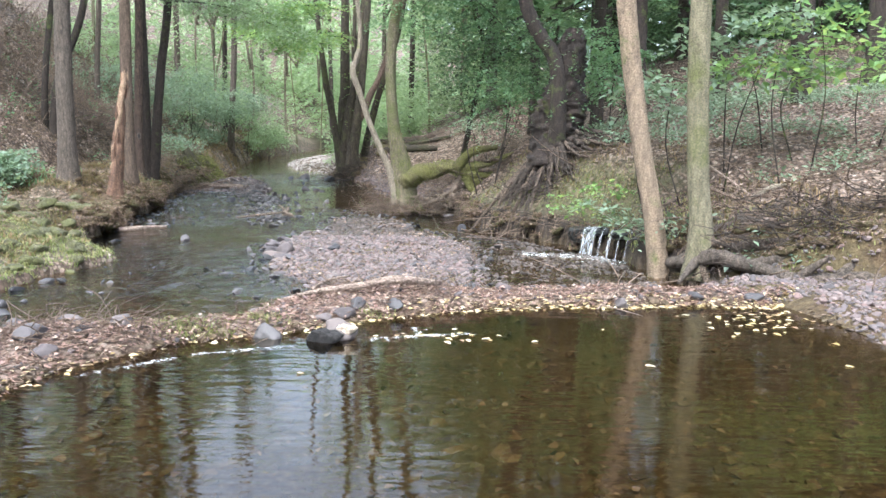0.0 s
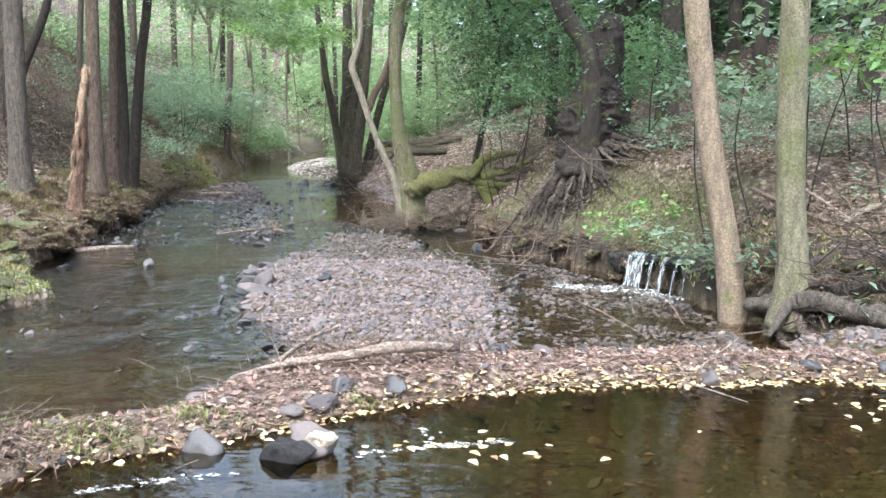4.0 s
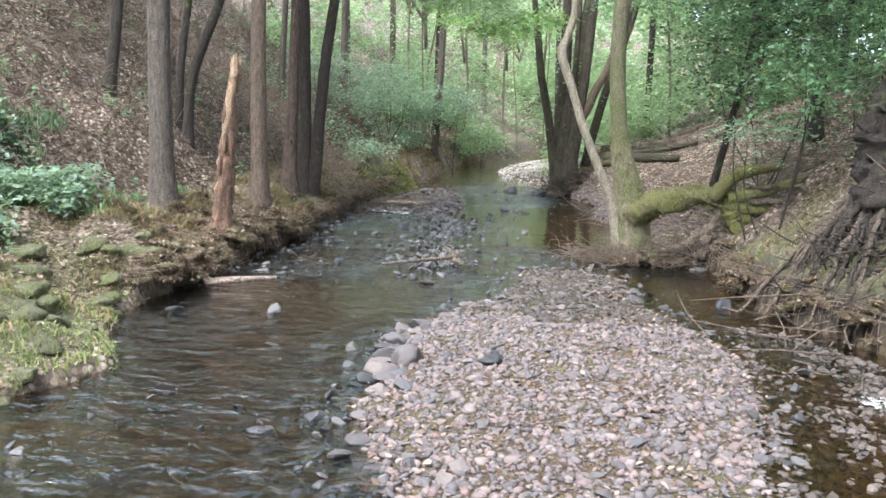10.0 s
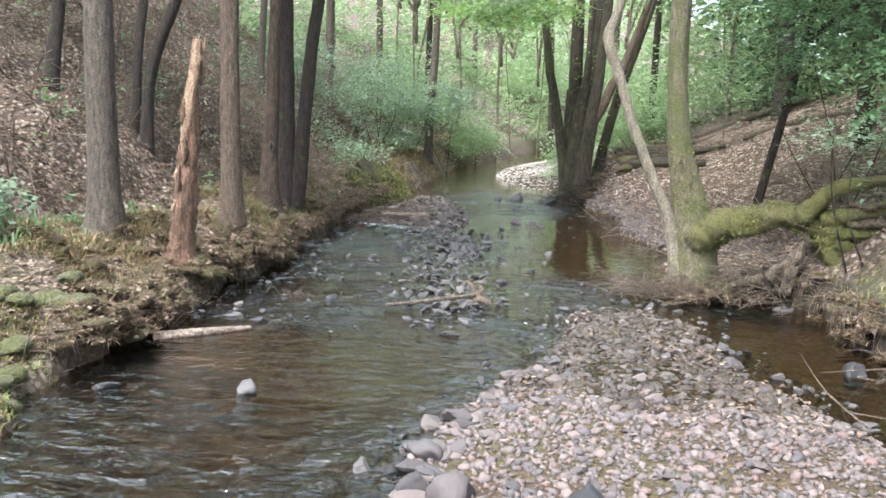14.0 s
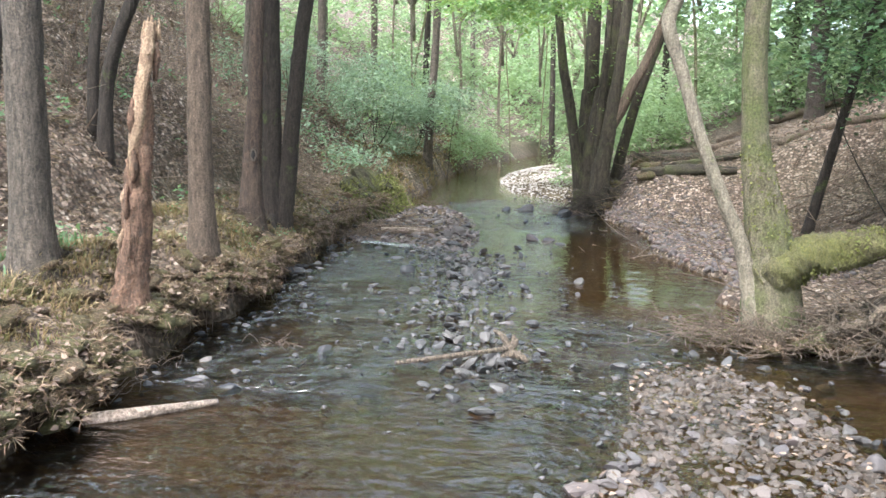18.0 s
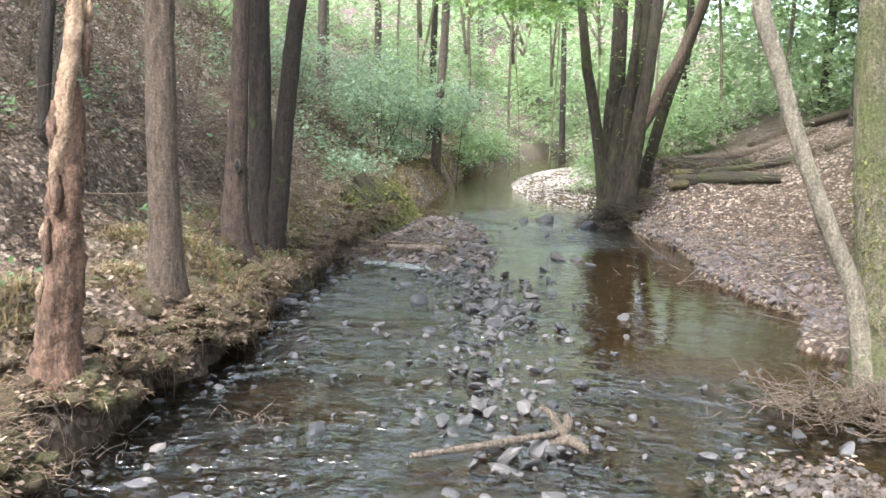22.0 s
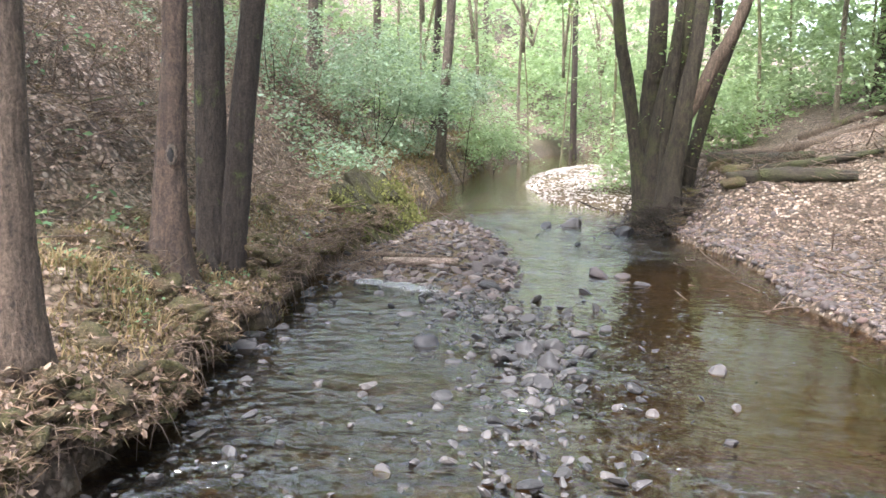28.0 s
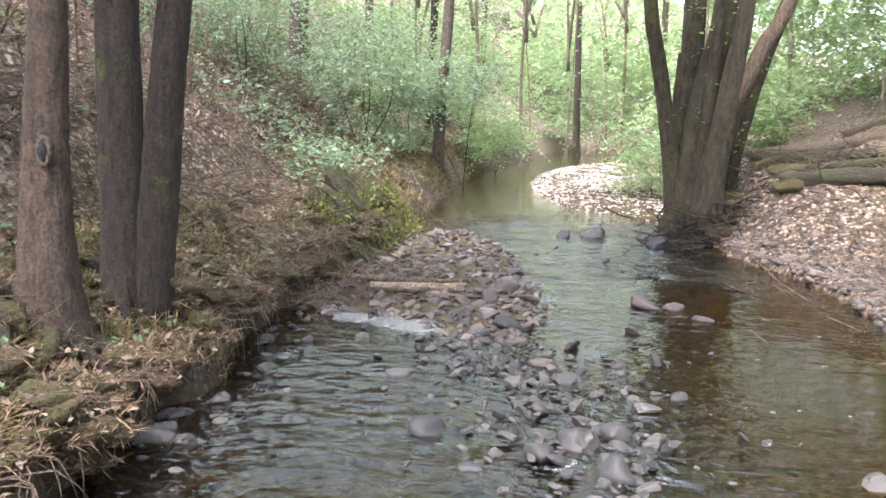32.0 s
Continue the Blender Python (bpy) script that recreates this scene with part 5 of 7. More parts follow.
# walls of light foliage up the stream, then darker bushes on the right
SHRUBS = [
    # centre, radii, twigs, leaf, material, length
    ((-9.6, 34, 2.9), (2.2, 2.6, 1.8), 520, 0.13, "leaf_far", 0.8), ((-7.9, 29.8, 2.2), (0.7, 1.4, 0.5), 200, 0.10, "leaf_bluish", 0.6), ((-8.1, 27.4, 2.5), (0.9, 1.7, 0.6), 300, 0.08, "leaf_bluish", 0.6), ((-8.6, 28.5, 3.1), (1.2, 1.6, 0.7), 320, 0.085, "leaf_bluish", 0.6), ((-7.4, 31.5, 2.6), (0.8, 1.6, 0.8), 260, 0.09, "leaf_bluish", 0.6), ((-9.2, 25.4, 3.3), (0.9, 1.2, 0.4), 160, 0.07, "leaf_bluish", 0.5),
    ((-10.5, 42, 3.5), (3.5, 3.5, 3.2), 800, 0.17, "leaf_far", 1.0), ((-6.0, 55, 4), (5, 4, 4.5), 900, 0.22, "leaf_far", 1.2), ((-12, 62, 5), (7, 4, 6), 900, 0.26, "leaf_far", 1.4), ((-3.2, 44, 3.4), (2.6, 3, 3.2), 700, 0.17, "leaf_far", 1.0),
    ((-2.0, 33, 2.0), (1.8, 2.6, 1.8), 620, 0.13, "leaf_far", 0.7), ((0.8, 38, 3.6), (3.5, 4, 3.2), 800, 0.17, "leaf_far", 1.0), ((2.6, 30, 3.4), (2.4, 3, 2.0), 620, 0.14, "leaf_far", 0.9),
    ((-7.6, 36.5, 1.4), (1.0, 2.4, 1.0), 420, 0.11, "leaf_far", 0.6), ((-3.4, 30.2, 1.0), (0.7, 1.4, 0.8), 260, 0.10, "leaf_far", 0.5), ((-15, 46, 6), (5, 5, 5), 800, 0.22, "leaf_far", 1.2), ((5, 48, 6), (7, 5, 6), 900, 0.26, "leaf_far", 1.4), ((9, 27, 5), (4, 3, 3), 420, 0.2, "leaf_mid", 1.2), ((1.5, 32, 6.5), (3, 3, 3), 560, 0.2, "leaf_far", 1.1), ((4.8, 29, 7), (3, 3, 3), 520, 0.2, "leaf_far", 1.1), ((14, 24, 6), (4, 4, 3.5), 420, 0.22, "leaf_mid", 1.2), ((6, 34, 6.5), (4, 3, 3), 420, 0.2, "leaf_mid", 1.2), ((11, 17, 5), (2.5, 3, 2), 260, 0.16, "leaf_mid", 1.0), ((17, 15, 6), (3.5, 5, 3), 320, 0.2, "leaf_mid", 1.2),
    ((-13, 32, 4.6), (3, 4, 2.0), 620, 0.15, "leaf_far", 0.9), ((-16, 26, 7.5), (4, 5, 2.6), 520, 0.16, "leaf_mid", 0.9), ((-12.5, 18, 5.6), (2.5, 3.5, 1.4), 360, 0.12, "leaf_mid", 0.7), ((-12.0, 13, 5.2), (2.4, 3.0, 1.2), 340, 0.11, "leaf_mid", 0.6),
    # unseen high leaf masses, added to screen the sky mirrored in the water
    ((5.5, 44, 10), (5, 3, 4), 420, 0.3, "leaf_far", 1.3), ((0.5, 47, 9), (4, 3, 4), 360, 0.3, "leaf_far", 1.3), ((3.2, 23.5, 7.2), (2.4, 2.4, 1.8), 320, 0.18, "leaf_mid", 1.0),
    ((0.9, 17.2, 2.9), (1.3, 1.0, 1.3), 300, 0.085, "leaf_mid", 0.6), ((2.6, 16.4, 2.8), (1.3, 1.5, 1.2), 300, 0.09, "leaf_mid", 0.6), ((1.2, 19.5, 3.4), (1.8, 1.6, 1.3), 340, 0.10, "needle", 0.8),
    ((2.6, 13.6, 2.6), (0.6, 0.5, 0.7), 110, 0.075, "leaf_mid", 0.4), ((0.9, 14.2, 2.2), (0.5, 0.4, 0.7), 100, 0.07, "leaf_mid", 0.4), ((0.6, 14.9, 1.7), (0.5, 0.5, 0.4), 60, 0.06, "leaf_bluish", 0.35),
]
for _k, (_c, _r, _n, _s, _m, _ln) in enumerate(SHRUBS):
    shrub("leafy_shrub", {"leaf_bluish": "bluish-green leafy shrub leaning over the bank", "leaf_far": "light green leafy undergrowth by the stream", "leaf_mid": "green leafy bush on the wooded slope", "needle": "drooping dark spruce saplings on the slope"}[_m], _c, _r, _n, _s, _m, 600 + _k, length=_ln)


def bough(name, label, start, mid, end, mat, n, size, seed, spread=0.5, thick=0.02, group="hanging boughs"):
    """A leafy branch that hangs into the view."""
    ob = empty_thing(name, start, label, "branch", group)
    part("branch", limb_mesh("branch", "bark_dark", [start, mid, end], [thick, thick * 0.6, thick * 0.2], sides=6, n=14), ob)
    rng = np.random.default_rng(seed)
    path = smooth_path([start, mid, end], 20)[4:]
    pl = Pile()
    for k in range(n):
        p = path[rng.integers(0, len(path))]
        foliage(pl, p, (spread, spread, spread * 0.22), 3, size, 9, 0.15, 0.45, seed + k)
    part("leaves", pl.mesh("leaves", mat, False), ob)
    return ob


BOUGHS = [
    ((-6.0, 18.3, 4.2), (-4.8, 19.5, 4.2), (-3.4, 21, 3.7), "leaf_far", 80, 0.09), ((-6.2, 19.5, 5.0), (-5.2, 22, 4.9), (-4.2, 24.5, 4.2), "leaf_far", 90, 0.10), ((-6.5, 27.9, 4.5), (-5.4, 27.5, 4.6), (-4.2, 27, 4.0), "leaf_bright", 90, 0.11),
    ((-3.1, 25.3, 5.0), (-4.0, 24.0, 4.9), (-5.0, 22.8, 4.2), "leaf_bright", 90, 0.10), ((-3.0, 25.2, 4.2), (-3.5, 24, 4.1), (-4.0, 22.8, 3.7), "leaf_bright", 70, 0.10), ((-1.9, 25.3, 4.6), (-0.8, 24.6, 4.5), (0.4, 24, 4.0), "leaf_mid", 60, 0.09),
    ((1.3, 13.2, 4.4), (0.3, 14.5, 4.2), (-0.6, 16.2, 3.6), "leaf_mid", 60, 0.08), ((-0.6, 15.6, 4.2), (0.4, 16, 4.0), (1.4, 16.8, 3.3), "leaf_mid", 60, 0.08),
]
for _k, (_a, _b, _c, _m, _n, _s) in enumerate(BOUGHS):
    bough("leafy_bough", "%s leafy bough hanging over the stream" % ("bright green" if _m == "leaf_bright" else "light green"), _a, _b, _c, _m, _n, _s, 700 + _k, 0.8)

# woods that close the place all round
_pl, _pd = Pile(), Pile()
_rng = np.random.default_rng(78)
for _k in range(84):
    _a = 2 * math.pi * _k / 64 if _k < 64 else -0.25 + 1.25 * (_k - 64) / 19
    _r = _rng.uniform(44, 60) if _k < 64 else _rng.uniform(27, 33)
    _x, _y = -4 + math.cos(_a) * _r, 22 + math.sin(_a) * _r
    for _j in range(2 if math.sin(_a) > 0.82 else 3):
        foliage(_pd if math.cos(_a) > 0.35 else _pl, (_x, _y, h1(_x, _y) + 3 + 5 * _j), (5, 5, 3.2), 60, 0.75, 10, 0.2, 1.8, 5000 + _k * 3 + _j)
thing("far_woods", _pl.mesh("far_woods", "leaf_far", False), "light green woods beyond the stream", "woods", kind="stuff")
thing("far_spruce_woods", _pd.mesh("far_spruce_woods", "needle", False), "dark spruce woods on the rise", "woods", kind="stuff")

# maple sapling with big leaves among the pale trunks
for _k, (_x, _y, _z, _r) in enumerate([(3.3, 9.6, 2.25, 0.55), (2.75, 9.7, 2.1, 0.45), (4.0, 9.9, 2.45, 0.6), (2.3, 9.9, 2.05, 0.35), (4.6, 9.8, 2.2, 0.55), (3.6, 9.3, 2.75, 0.45), (4.2, 9.5, 2.75, 0.6), (3.1, 9.9, 2.6, 0.5), (4.9, 9.9, 2.6, 0.6), (3.8, 10.2, 2.35, 0.6)]):
    shrub("maple_sapling", "young maple with pale green hand-sized leaves", (_x, _y, _z), (_r, _r, 0.22), 30, 0.11, "leaf_bluish" if _k % 2 else "leaf_bright", 750 + _k, stems=1, per=6, length=0.4, droop=0.1, group="maple saplings")
for _k, (_x, _y, _z, _r) in enumerate([(1.8, 9.95, 0.68, 0.3), (2.05, 9.5, 0.6, 0.26), (1.6, 10.7, 0.66, 0.3), (2.4, 8.7, 0.62, 0.22), (2.2, 9.1, 0.5, 0.2), (2.0, 10.3, 0.85, 0.3), (3.0, 8.0, 0.5, 0.18), (3.4, 7.8, 0.5, 0.2)]):
    shrub("maple_seedling", "low green maple seedlings over the waterfall lip", (_x, _y, _z), (_r, _r, 0.16), 22, 0.08, "leaf_bright" if _k % 3 == 2 else "leaf_bluish", 770 + _k, stems=0, per=5, length=0.25, droop=0.15, group="maple seedlings", stem_mat="twig")


# ---------------------------------------------------------------- stones, logs and sticks
def scatter(poly, n, seed, inset=0.0):
    rng = np.random.default_rng(seed)
    p = np.asarray(poly)
    lo, hi = p.min(0), p.max(0)
    out = np.zeros((0, 2))
    while len(out) < n:
        q = rng.uniform(lo, hi, (n * 2, 2))
        out = np.vstack([out, q[depth_in(poly, q[:, 0], q[:, 1]) > inset]])
    return out[:n]


def on_ground(q, lift=0.0):
    return np.column_stack([q, height(q[:, 0], q[:, 1]) + lift])


_rng = np.random.default_rng(91)
_pl = Pile()
_q = scatter(ISLAND, 18000, 1, -0.15)
_s = _rng.lognormal(-4.0, 0.48, len(_q))
_dry = _q[:, 1] < 11.7 + 0.5 * rough(_q[:, 0], _q[:, 1], 0.5)
heap(_pl, on_ground(_q[_dry], 0.004), np.clip(_s[_dry], 0.011, 0.06), PEBBLES, 0.35)
GRAVEL = thing("gravel_bar", _pl.mesh("gravel_bar", "gravel", True), "island bar of pinkish-grey gravel in the stream", "gravel", kind="stuff")
_pl = Pile()
heap(_pl, on_ground(_q[~_dry], 0.0), np.clip(_s[~_dry] * 1.25, 0.014, 0.07), PEBBLES, 0.35)
thing("wet_bar_gravel", _pl.mesh("wet_bar_gravel", "wetgravel", False), "dark half-drowned gravel at the head of the bar", "gravel", kind="stuff")
_q = scatter(SHALLOW, 4000, 2)
_pl = Pile()
heap(_pl, on_ground(_q, 0.008), np.clip(_rng.lognormal(-3.7, 0.42, len(_q)), 0.013, 0.055), PEBBLES, 0.35)
thing("shallow_gravel", _pl.mesh("shallow_gravel", "wetgravel", False), "half-drowned brown gravel in the shallow side channel", "gravel", kind="stuff")
_pl = Pile()
_q = scatter([(2.0, 7.0), (2.9, 6.6), (2.85, 4.6), (3.2, 3.7), (4.1, 3.9), (4.9, 4.9), (6.2, 5.3), (6.8, 6.3), (5.4, 6.9), (4.6, 7.3), (3.6, 7.6), (2.8, 8.0), (2.3, 8.4), (1.9, 8.2)], 8200, 3)
heap(_pl, on_ground(_q, 0.0), np.clip(_rng.lognormal(-3.75, 0.45, len(_q)), 0.013, 0.07), PEBBLES, 0.35)
thing("shore_gravel", _pl.mesh("shore_gravel", "gravel", False), "pinkish gravel shore beside the pool", "gravel", kind="stuff")
_pl = Pile()
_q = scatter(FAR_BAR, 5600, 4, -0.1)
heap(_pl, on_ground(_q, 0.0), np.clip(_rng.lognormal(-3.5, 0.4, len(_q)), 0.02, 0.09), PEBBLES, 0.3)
thing("far_gravel_bar", _pl.mesh("far_gravel_bar", "sunlit_bar", False), "pale sunlit gravel bar at the bend", "gravel", kind="stuff")
_pl = Pile()
_q = scatter(WEIR, 1500, 5, -0.15)
heap(_pl, on_ground(_q, 0.008), np.clip(_rng.lognormal(-3.2, 0.5, len(_q)), 0.02, 0.11), STONES, 0.4)
thing("weir_gravel", _pl.mesh("weir_gravel", "weir", False), "grey stones and debris banked against the left shore", "gravel", kind="stuff")
# gravel beach below the right slope
_q = np.column_stack([_rng.uniform(-3.2, 1.5, 19000), _rng.uniform(17.3, 27, 19000)])
_d = banks(_q[:, 0], _q[:, 1])[1]
_q = _q[(_d > -0.1) & (_d < 0.35 + 0.75 * _rng.uniform(0, 1, len(_d)) ** 2 * 2)]
_pl = Pile()
heap(_pl, on_ground(_q, 0.0), np.clip(_rng.lognormal(-3.45, 0.5, len(_q)), 0.015, 0.11), PEBBLES, 0.3)
thing("beach_gravel", _pl.mesh("beach_gravel", "gravel", True), "grey-pink gravel beach at the foot of the slope", "gravel", kind="stuff")
# wet stones of the riffles
_p = smooth_path(RIFFLE, 200)
_q = _p[_rng.integers(0, 200, 1500)] + _rng.normal(0, 0.27, (1500, 2)) * np.where(np.arange(1500) % 3 == 0, 1.9, 0.8)[:, None]
_q2 = np.column_stack([_rng.uniform(-5.1, -0.4, 900), _rng.uniform(12.5, 16.3, 900)])
_q3 = np.column_stack([_rng.uniform(-6.4, -3.2, 90), _rng.uniform(22.8, 27.5, 90)])
_q4 = np.column_stack([_rng.uniform(-3.9, -1.3, 110), _rng.uniform(7.0, 9.2, 110)])
_q5 = np.column_stack([np.interp(_y5 := _rng.uniform(12, 23, 500), LEFT_Y, LEFT_X) + _rng.exponential(0.16, 500), _y5])
_q = np.vstack([_q, _q2[_rng.uniform(0, 1, 900) < 0.32], _q3, _q4, _q5])
_e = np.column_stack([_rng.uniform(-2.9, 0.9, 5000), _rng.uniform(7.2, 15.2, 5000)])
_ed = depth_in(ISLAND, _e[:, 0], _e[:, 1])
_q = np.vstack([_q, _e[(_ed < -0.02) & (_ed > -0.28 * _rng.uniform(0, 1.2, 5000))]])
_z = water_level(_q[:, 1]) + np.where(np.arange(len(_q)) < 1500, -0.004, -0.02) + _rng.normal(0, 0.018, len(_q))
_pl = Pile()
heap(_pl, np.column_stack([_q, _z]), np.clip(_rng.lognormal(-3.55, 0.55, len(_q)), 0.014, 0.095), STONES, 0.4)
thing("riffle_stones", _pl.mesh("riffle_stones", "wet", False), "dark wet stones breaking the riffles", "stones", kind="stuff")


def rock(x, y, size, mat="stone", seed=0, label="rounded grey stone in the stream", lift=0.0, flat=(1, 0.75, 0.5), level=3, group="larger stones", turn=0.0, name="stone", z=None):
    v, f = stone_shape(seed, level, 9, flat)
    me = make_mesh("rock", v * size, [f], mat, True)
    zz = (max(h1(x, y), 0.0) if z is None else z) + size * flat[2] * 0.45 + lift
    ob = thing(name, me, label, "stone", group, at=(x, y, zz))
    ob.rotation_euler = (0.08, -0.06, turn)
    return ob


ROCKS = [
    # x, y, size, material, flatness, label
    (-0.15, 7.2, 0.17, "stone", (1, 0.7, 0.55), "flat grey block on the gravel bar"), (0.22, 7.02, 0.09, "wetstone", (1, 0.8, 0.8), "dark stone at the dam"), (0.5, 6.95, 0.085, "stone", (1, 0.9, 0.7), "pale rounded stone at the dam"),
    (1.4, 6.55, 0.10, "stone", (1, 0.7, 0.6), "grey stone on the leaf dam"), (2.5, 6.7, 0.10, "wetstone", (1, 0.8, 0.5), "bluish stone by the pool"), (-1.17, 5.47, 0.13, "wetstone", (1, 0.9, 0.7), "grey stone set in the leaf dam"), (-0.7, 5.95, 0.09, "stone", (1, 0.7, 0.7), "white stone on the dam"),
    (-2.05, 5.3, 0.10, "stone", (1, 0.75, 0.6), "pale stone on the dam"), (-2.5, 5.0, 0.12, "stone", (1, 0.75, 0.6), "grey stone on the dam"), (-2.7, 4.75, 0.11, "stone", (1, 0.8, 0.6), "white stone at the pool's edge"), (-1.95, 5.75, 0.10, "stone", (1, 0.7, 0.6), "grey stone on the dam"),
    (-2.25, 8.7, 0.11, "wetstone", (1, 0.6, 0.4), "flat bluish stone in the current"), (-2.05, 8.95, 0.10, "wetstone", (1, 0.7, 0.5), "grey stone in the current"), (-3.48, 11.3, 0.09, "wetstone", (0.9, 0.8, 0.9), "upright grey stone in the current"), (-4.37, 11.15, 0.13, "wetstone", (1, 0.7, 0.4), "bluish flat stone by the bank"),
    (-1.9, 10.15, 0.15, "stone", (1, 0.8, 0.6), "grey angular stone at the bar's edge"), (-2.0, 9.95, 0.15, "stone", (1, 0.85, 0.55), "grey angular stone at the bar's edge"), (-2.1, 10.25, 0.12, "stone", (1, 0.8, 0.6), "grey angular stone at the bar's edge"), (-2.15, 10.6, 0.12, "stone", (1, 0.7, 0.6), "grey stone at the bar's edge"),
    (-1.3, 10.2, 0.11, "wetstone", (1, 0.8, 0.6), "dark brown stone on the gravel"), (-1.05, 9.95, 0.07, "stone", (1, 0.8, 0.6), "pale stone on the gravel"), (-0.52, 12.85, 0.13, "stone", (1, 0.7, 0.5), "pale wedge-shaped stone at the channel"), (0.1, 7.45, 0.10, "stone", (1, 0.8, 0.6), "grey stone on the bar"),
    (-4.04, 14.09, 0.16, "wetstone", (1, 0.6, 0.3), "dark slanting slate in the riffle"), (-2.87, 15.46, 0.13, "stone", (1, 0.6, 0.35), "pale flat stone in the riffle"), (-3.87, 17.6, 0.12, "wetstone", (1, 0.7, 0.7), "grey rounded stone in the riffle"), (-3.72, 17.75, 0.13, "wetstone", (1, 0.8, 0.7), "grey rounded stone in the riffle"),
    (-3.54, 17.94, 0.11, "wetstone", (1, 0.8, 0.7), "grey rounded stone in the riffle"), (-4.45, 17.78, 0.11, "wetstone", (1, 0.8, 0.7), "grey rounded stone in the riffle"), (-3.52, 17.5, 0.13, "wetstone", (1, 0.7, 0.7), "grey rounded stone in the riffle"), (-4.85, 18.7, 0.12, "wetstone", (1, 0.7, 0.5), "dark stone in still water"),
    (-3.45, 21.2, 0.17, "stone", (1, 0.7, 0.5), "pale stone in midstream"), (-3.2, 21.15, 0.13, "stone", (1, 0.7, 0.5), "pale stone in midstream"), (-3.0, 20.8, 0.12, "stone", (1, 0.7, 0.4), "pale flat stone in midstream"), (-4.65, 21.4, 0.17, "stone", (1, 0.8, 0.6), "grey stone at the gravel's tip"), (-4.4, 20.0, 0.15, "wetstone", (1, 0.7, 0.4), "dark flat stone in the riffle"),
    (-3.3, 24.6, 0.2, "wetstone", (1, 0.8, 0.6), "dark stone in the rapids"), (-4.1, 25.2, 0.2, "wetstone", (1, 0.7, 0.6), "dark stone in the rapids"), (-4.5, 25.1, 0.15, "wetstone", (1, 0.7, 0.6), "dark stone in the rapids"), (-5.68, 17.28, 0.14, "wetstone", (1, 0.7, 0.6), "dark stone under the bank"), (-5.78, 17.6, 0.10, "wetstone", (1, 0.7, 0.6), "grey stone under the bank"),
    (-5.62, 17.9, 0.08, "wetstone", (1, 0.7, 0.6), "grey stone under the bank"), (-5.69, 17.45, 0.09, "wetstone", (1, 0.7, 0.6), "dark stone under the bank"), (-5.53, 17.31, 0.09, "wetstone", (1, 0.7, 0.6), "grey stone under the bank"), (-4.03, 19.13, 0.12, "stone", (1, 0.7, 0.5), "flat grey stone in the riffle"), (-4.72, 20.85, 0.13, "stone", (1, 0.8, 0.7), "rounded grey stone at the gravel's tip"), (-4.15, 17.39, 0.10, "wetstone", (1, 0.7, 0.5), "dark stone in the riffle"),
    (-2.75, 5.35, 0.11, "stone", (1, 0.8, 0.6), "pale stone on the dam"), (-2.45, 5.5, 0.12, "stone", (1, 0.8, 0.65), "white stone on the dam"), (-2.25, 5.2, 0.09, "wetstone", (1, 0.8, 0.6), "grey stone set in the leaf dam"), (-2.3, 4.75, 0.10, "stone", (1, 0.8, 0.6), "pale stone at the pool's edge"), (-1.55, 5.75, 0.09, "wetstone", (1, 0.8, 0.6), "grey stone set in the leaf dam"), (-1.35, 6.05, 0.08, "stone", (1, 0.8, 0.6), "grey stone on the dam"), (-0.35, 6.2, 0.09, "wetstone", (1, 0.8, 0.6), "dark stone set in the leaf dam"), (-0.62, 6.12, 0.08, "wetstone", (1, 0.8, 0.7), "dark stone set in the leaf dam"), (-0.85, 5.85, 0.08, "stone", (1, 0.7, 0.5), "pale flat stone on the dam"),
    (1.0, 6.95, 0.07, "stone", (1, 0.8, 0.6), "pale stone behind the leaf fringe"), (0.75, 6.9, 0.06, "stone", (1, 0.8, 0.6), "grey stone behind the leaf fringe"), (1.75, 7.05, 0.09, "stone", (1, 0.8, 0.6), "grey stone behind the leaf fringe"), (2.2, 7.3, 0.09, "wetstone", (1, 0.8, 0.6), "grey stone on the shore"), (2.05, 6.75, 0.08, "wetstone", (1, 0.8, 0.6), "bluish stone at the leaf fringe"),
    (-4.6, 13.2, 0.09, "stone", (1, 0.7, 0.5), "grey stone under the bank"), (-4.75, 13.6, 0.10, "stone", (1, 0.7, 0.5), "grey stone under the bank"), (-4.3, 13.1, 0.10, "wetstone", (1, 0.7, 0.5), "grey stone in the riffle"), (0.28, 12.9, 0.12, "wetstone", (1, 0.8, 0.7), "dark stone at the channel's edge"), (0.1, 15.0, 0.12, "stone", (1, 0.7, 0.5), "grey stone below the roots"),
]
for _k, (_x, _y, _s, _m, _f, _l) in enumerate(ROCKS):
    _z = max(h1(_x, _y), (POOL_Z if _y < 6.3 and _x > -2.2 else water_level(_y)) - 0.03)
    rock(_x, _y, _s, _m, 1000 + _k, _l, 0, _f, 3, "larger stones", _k * 1.7, z=_z - 0.01)
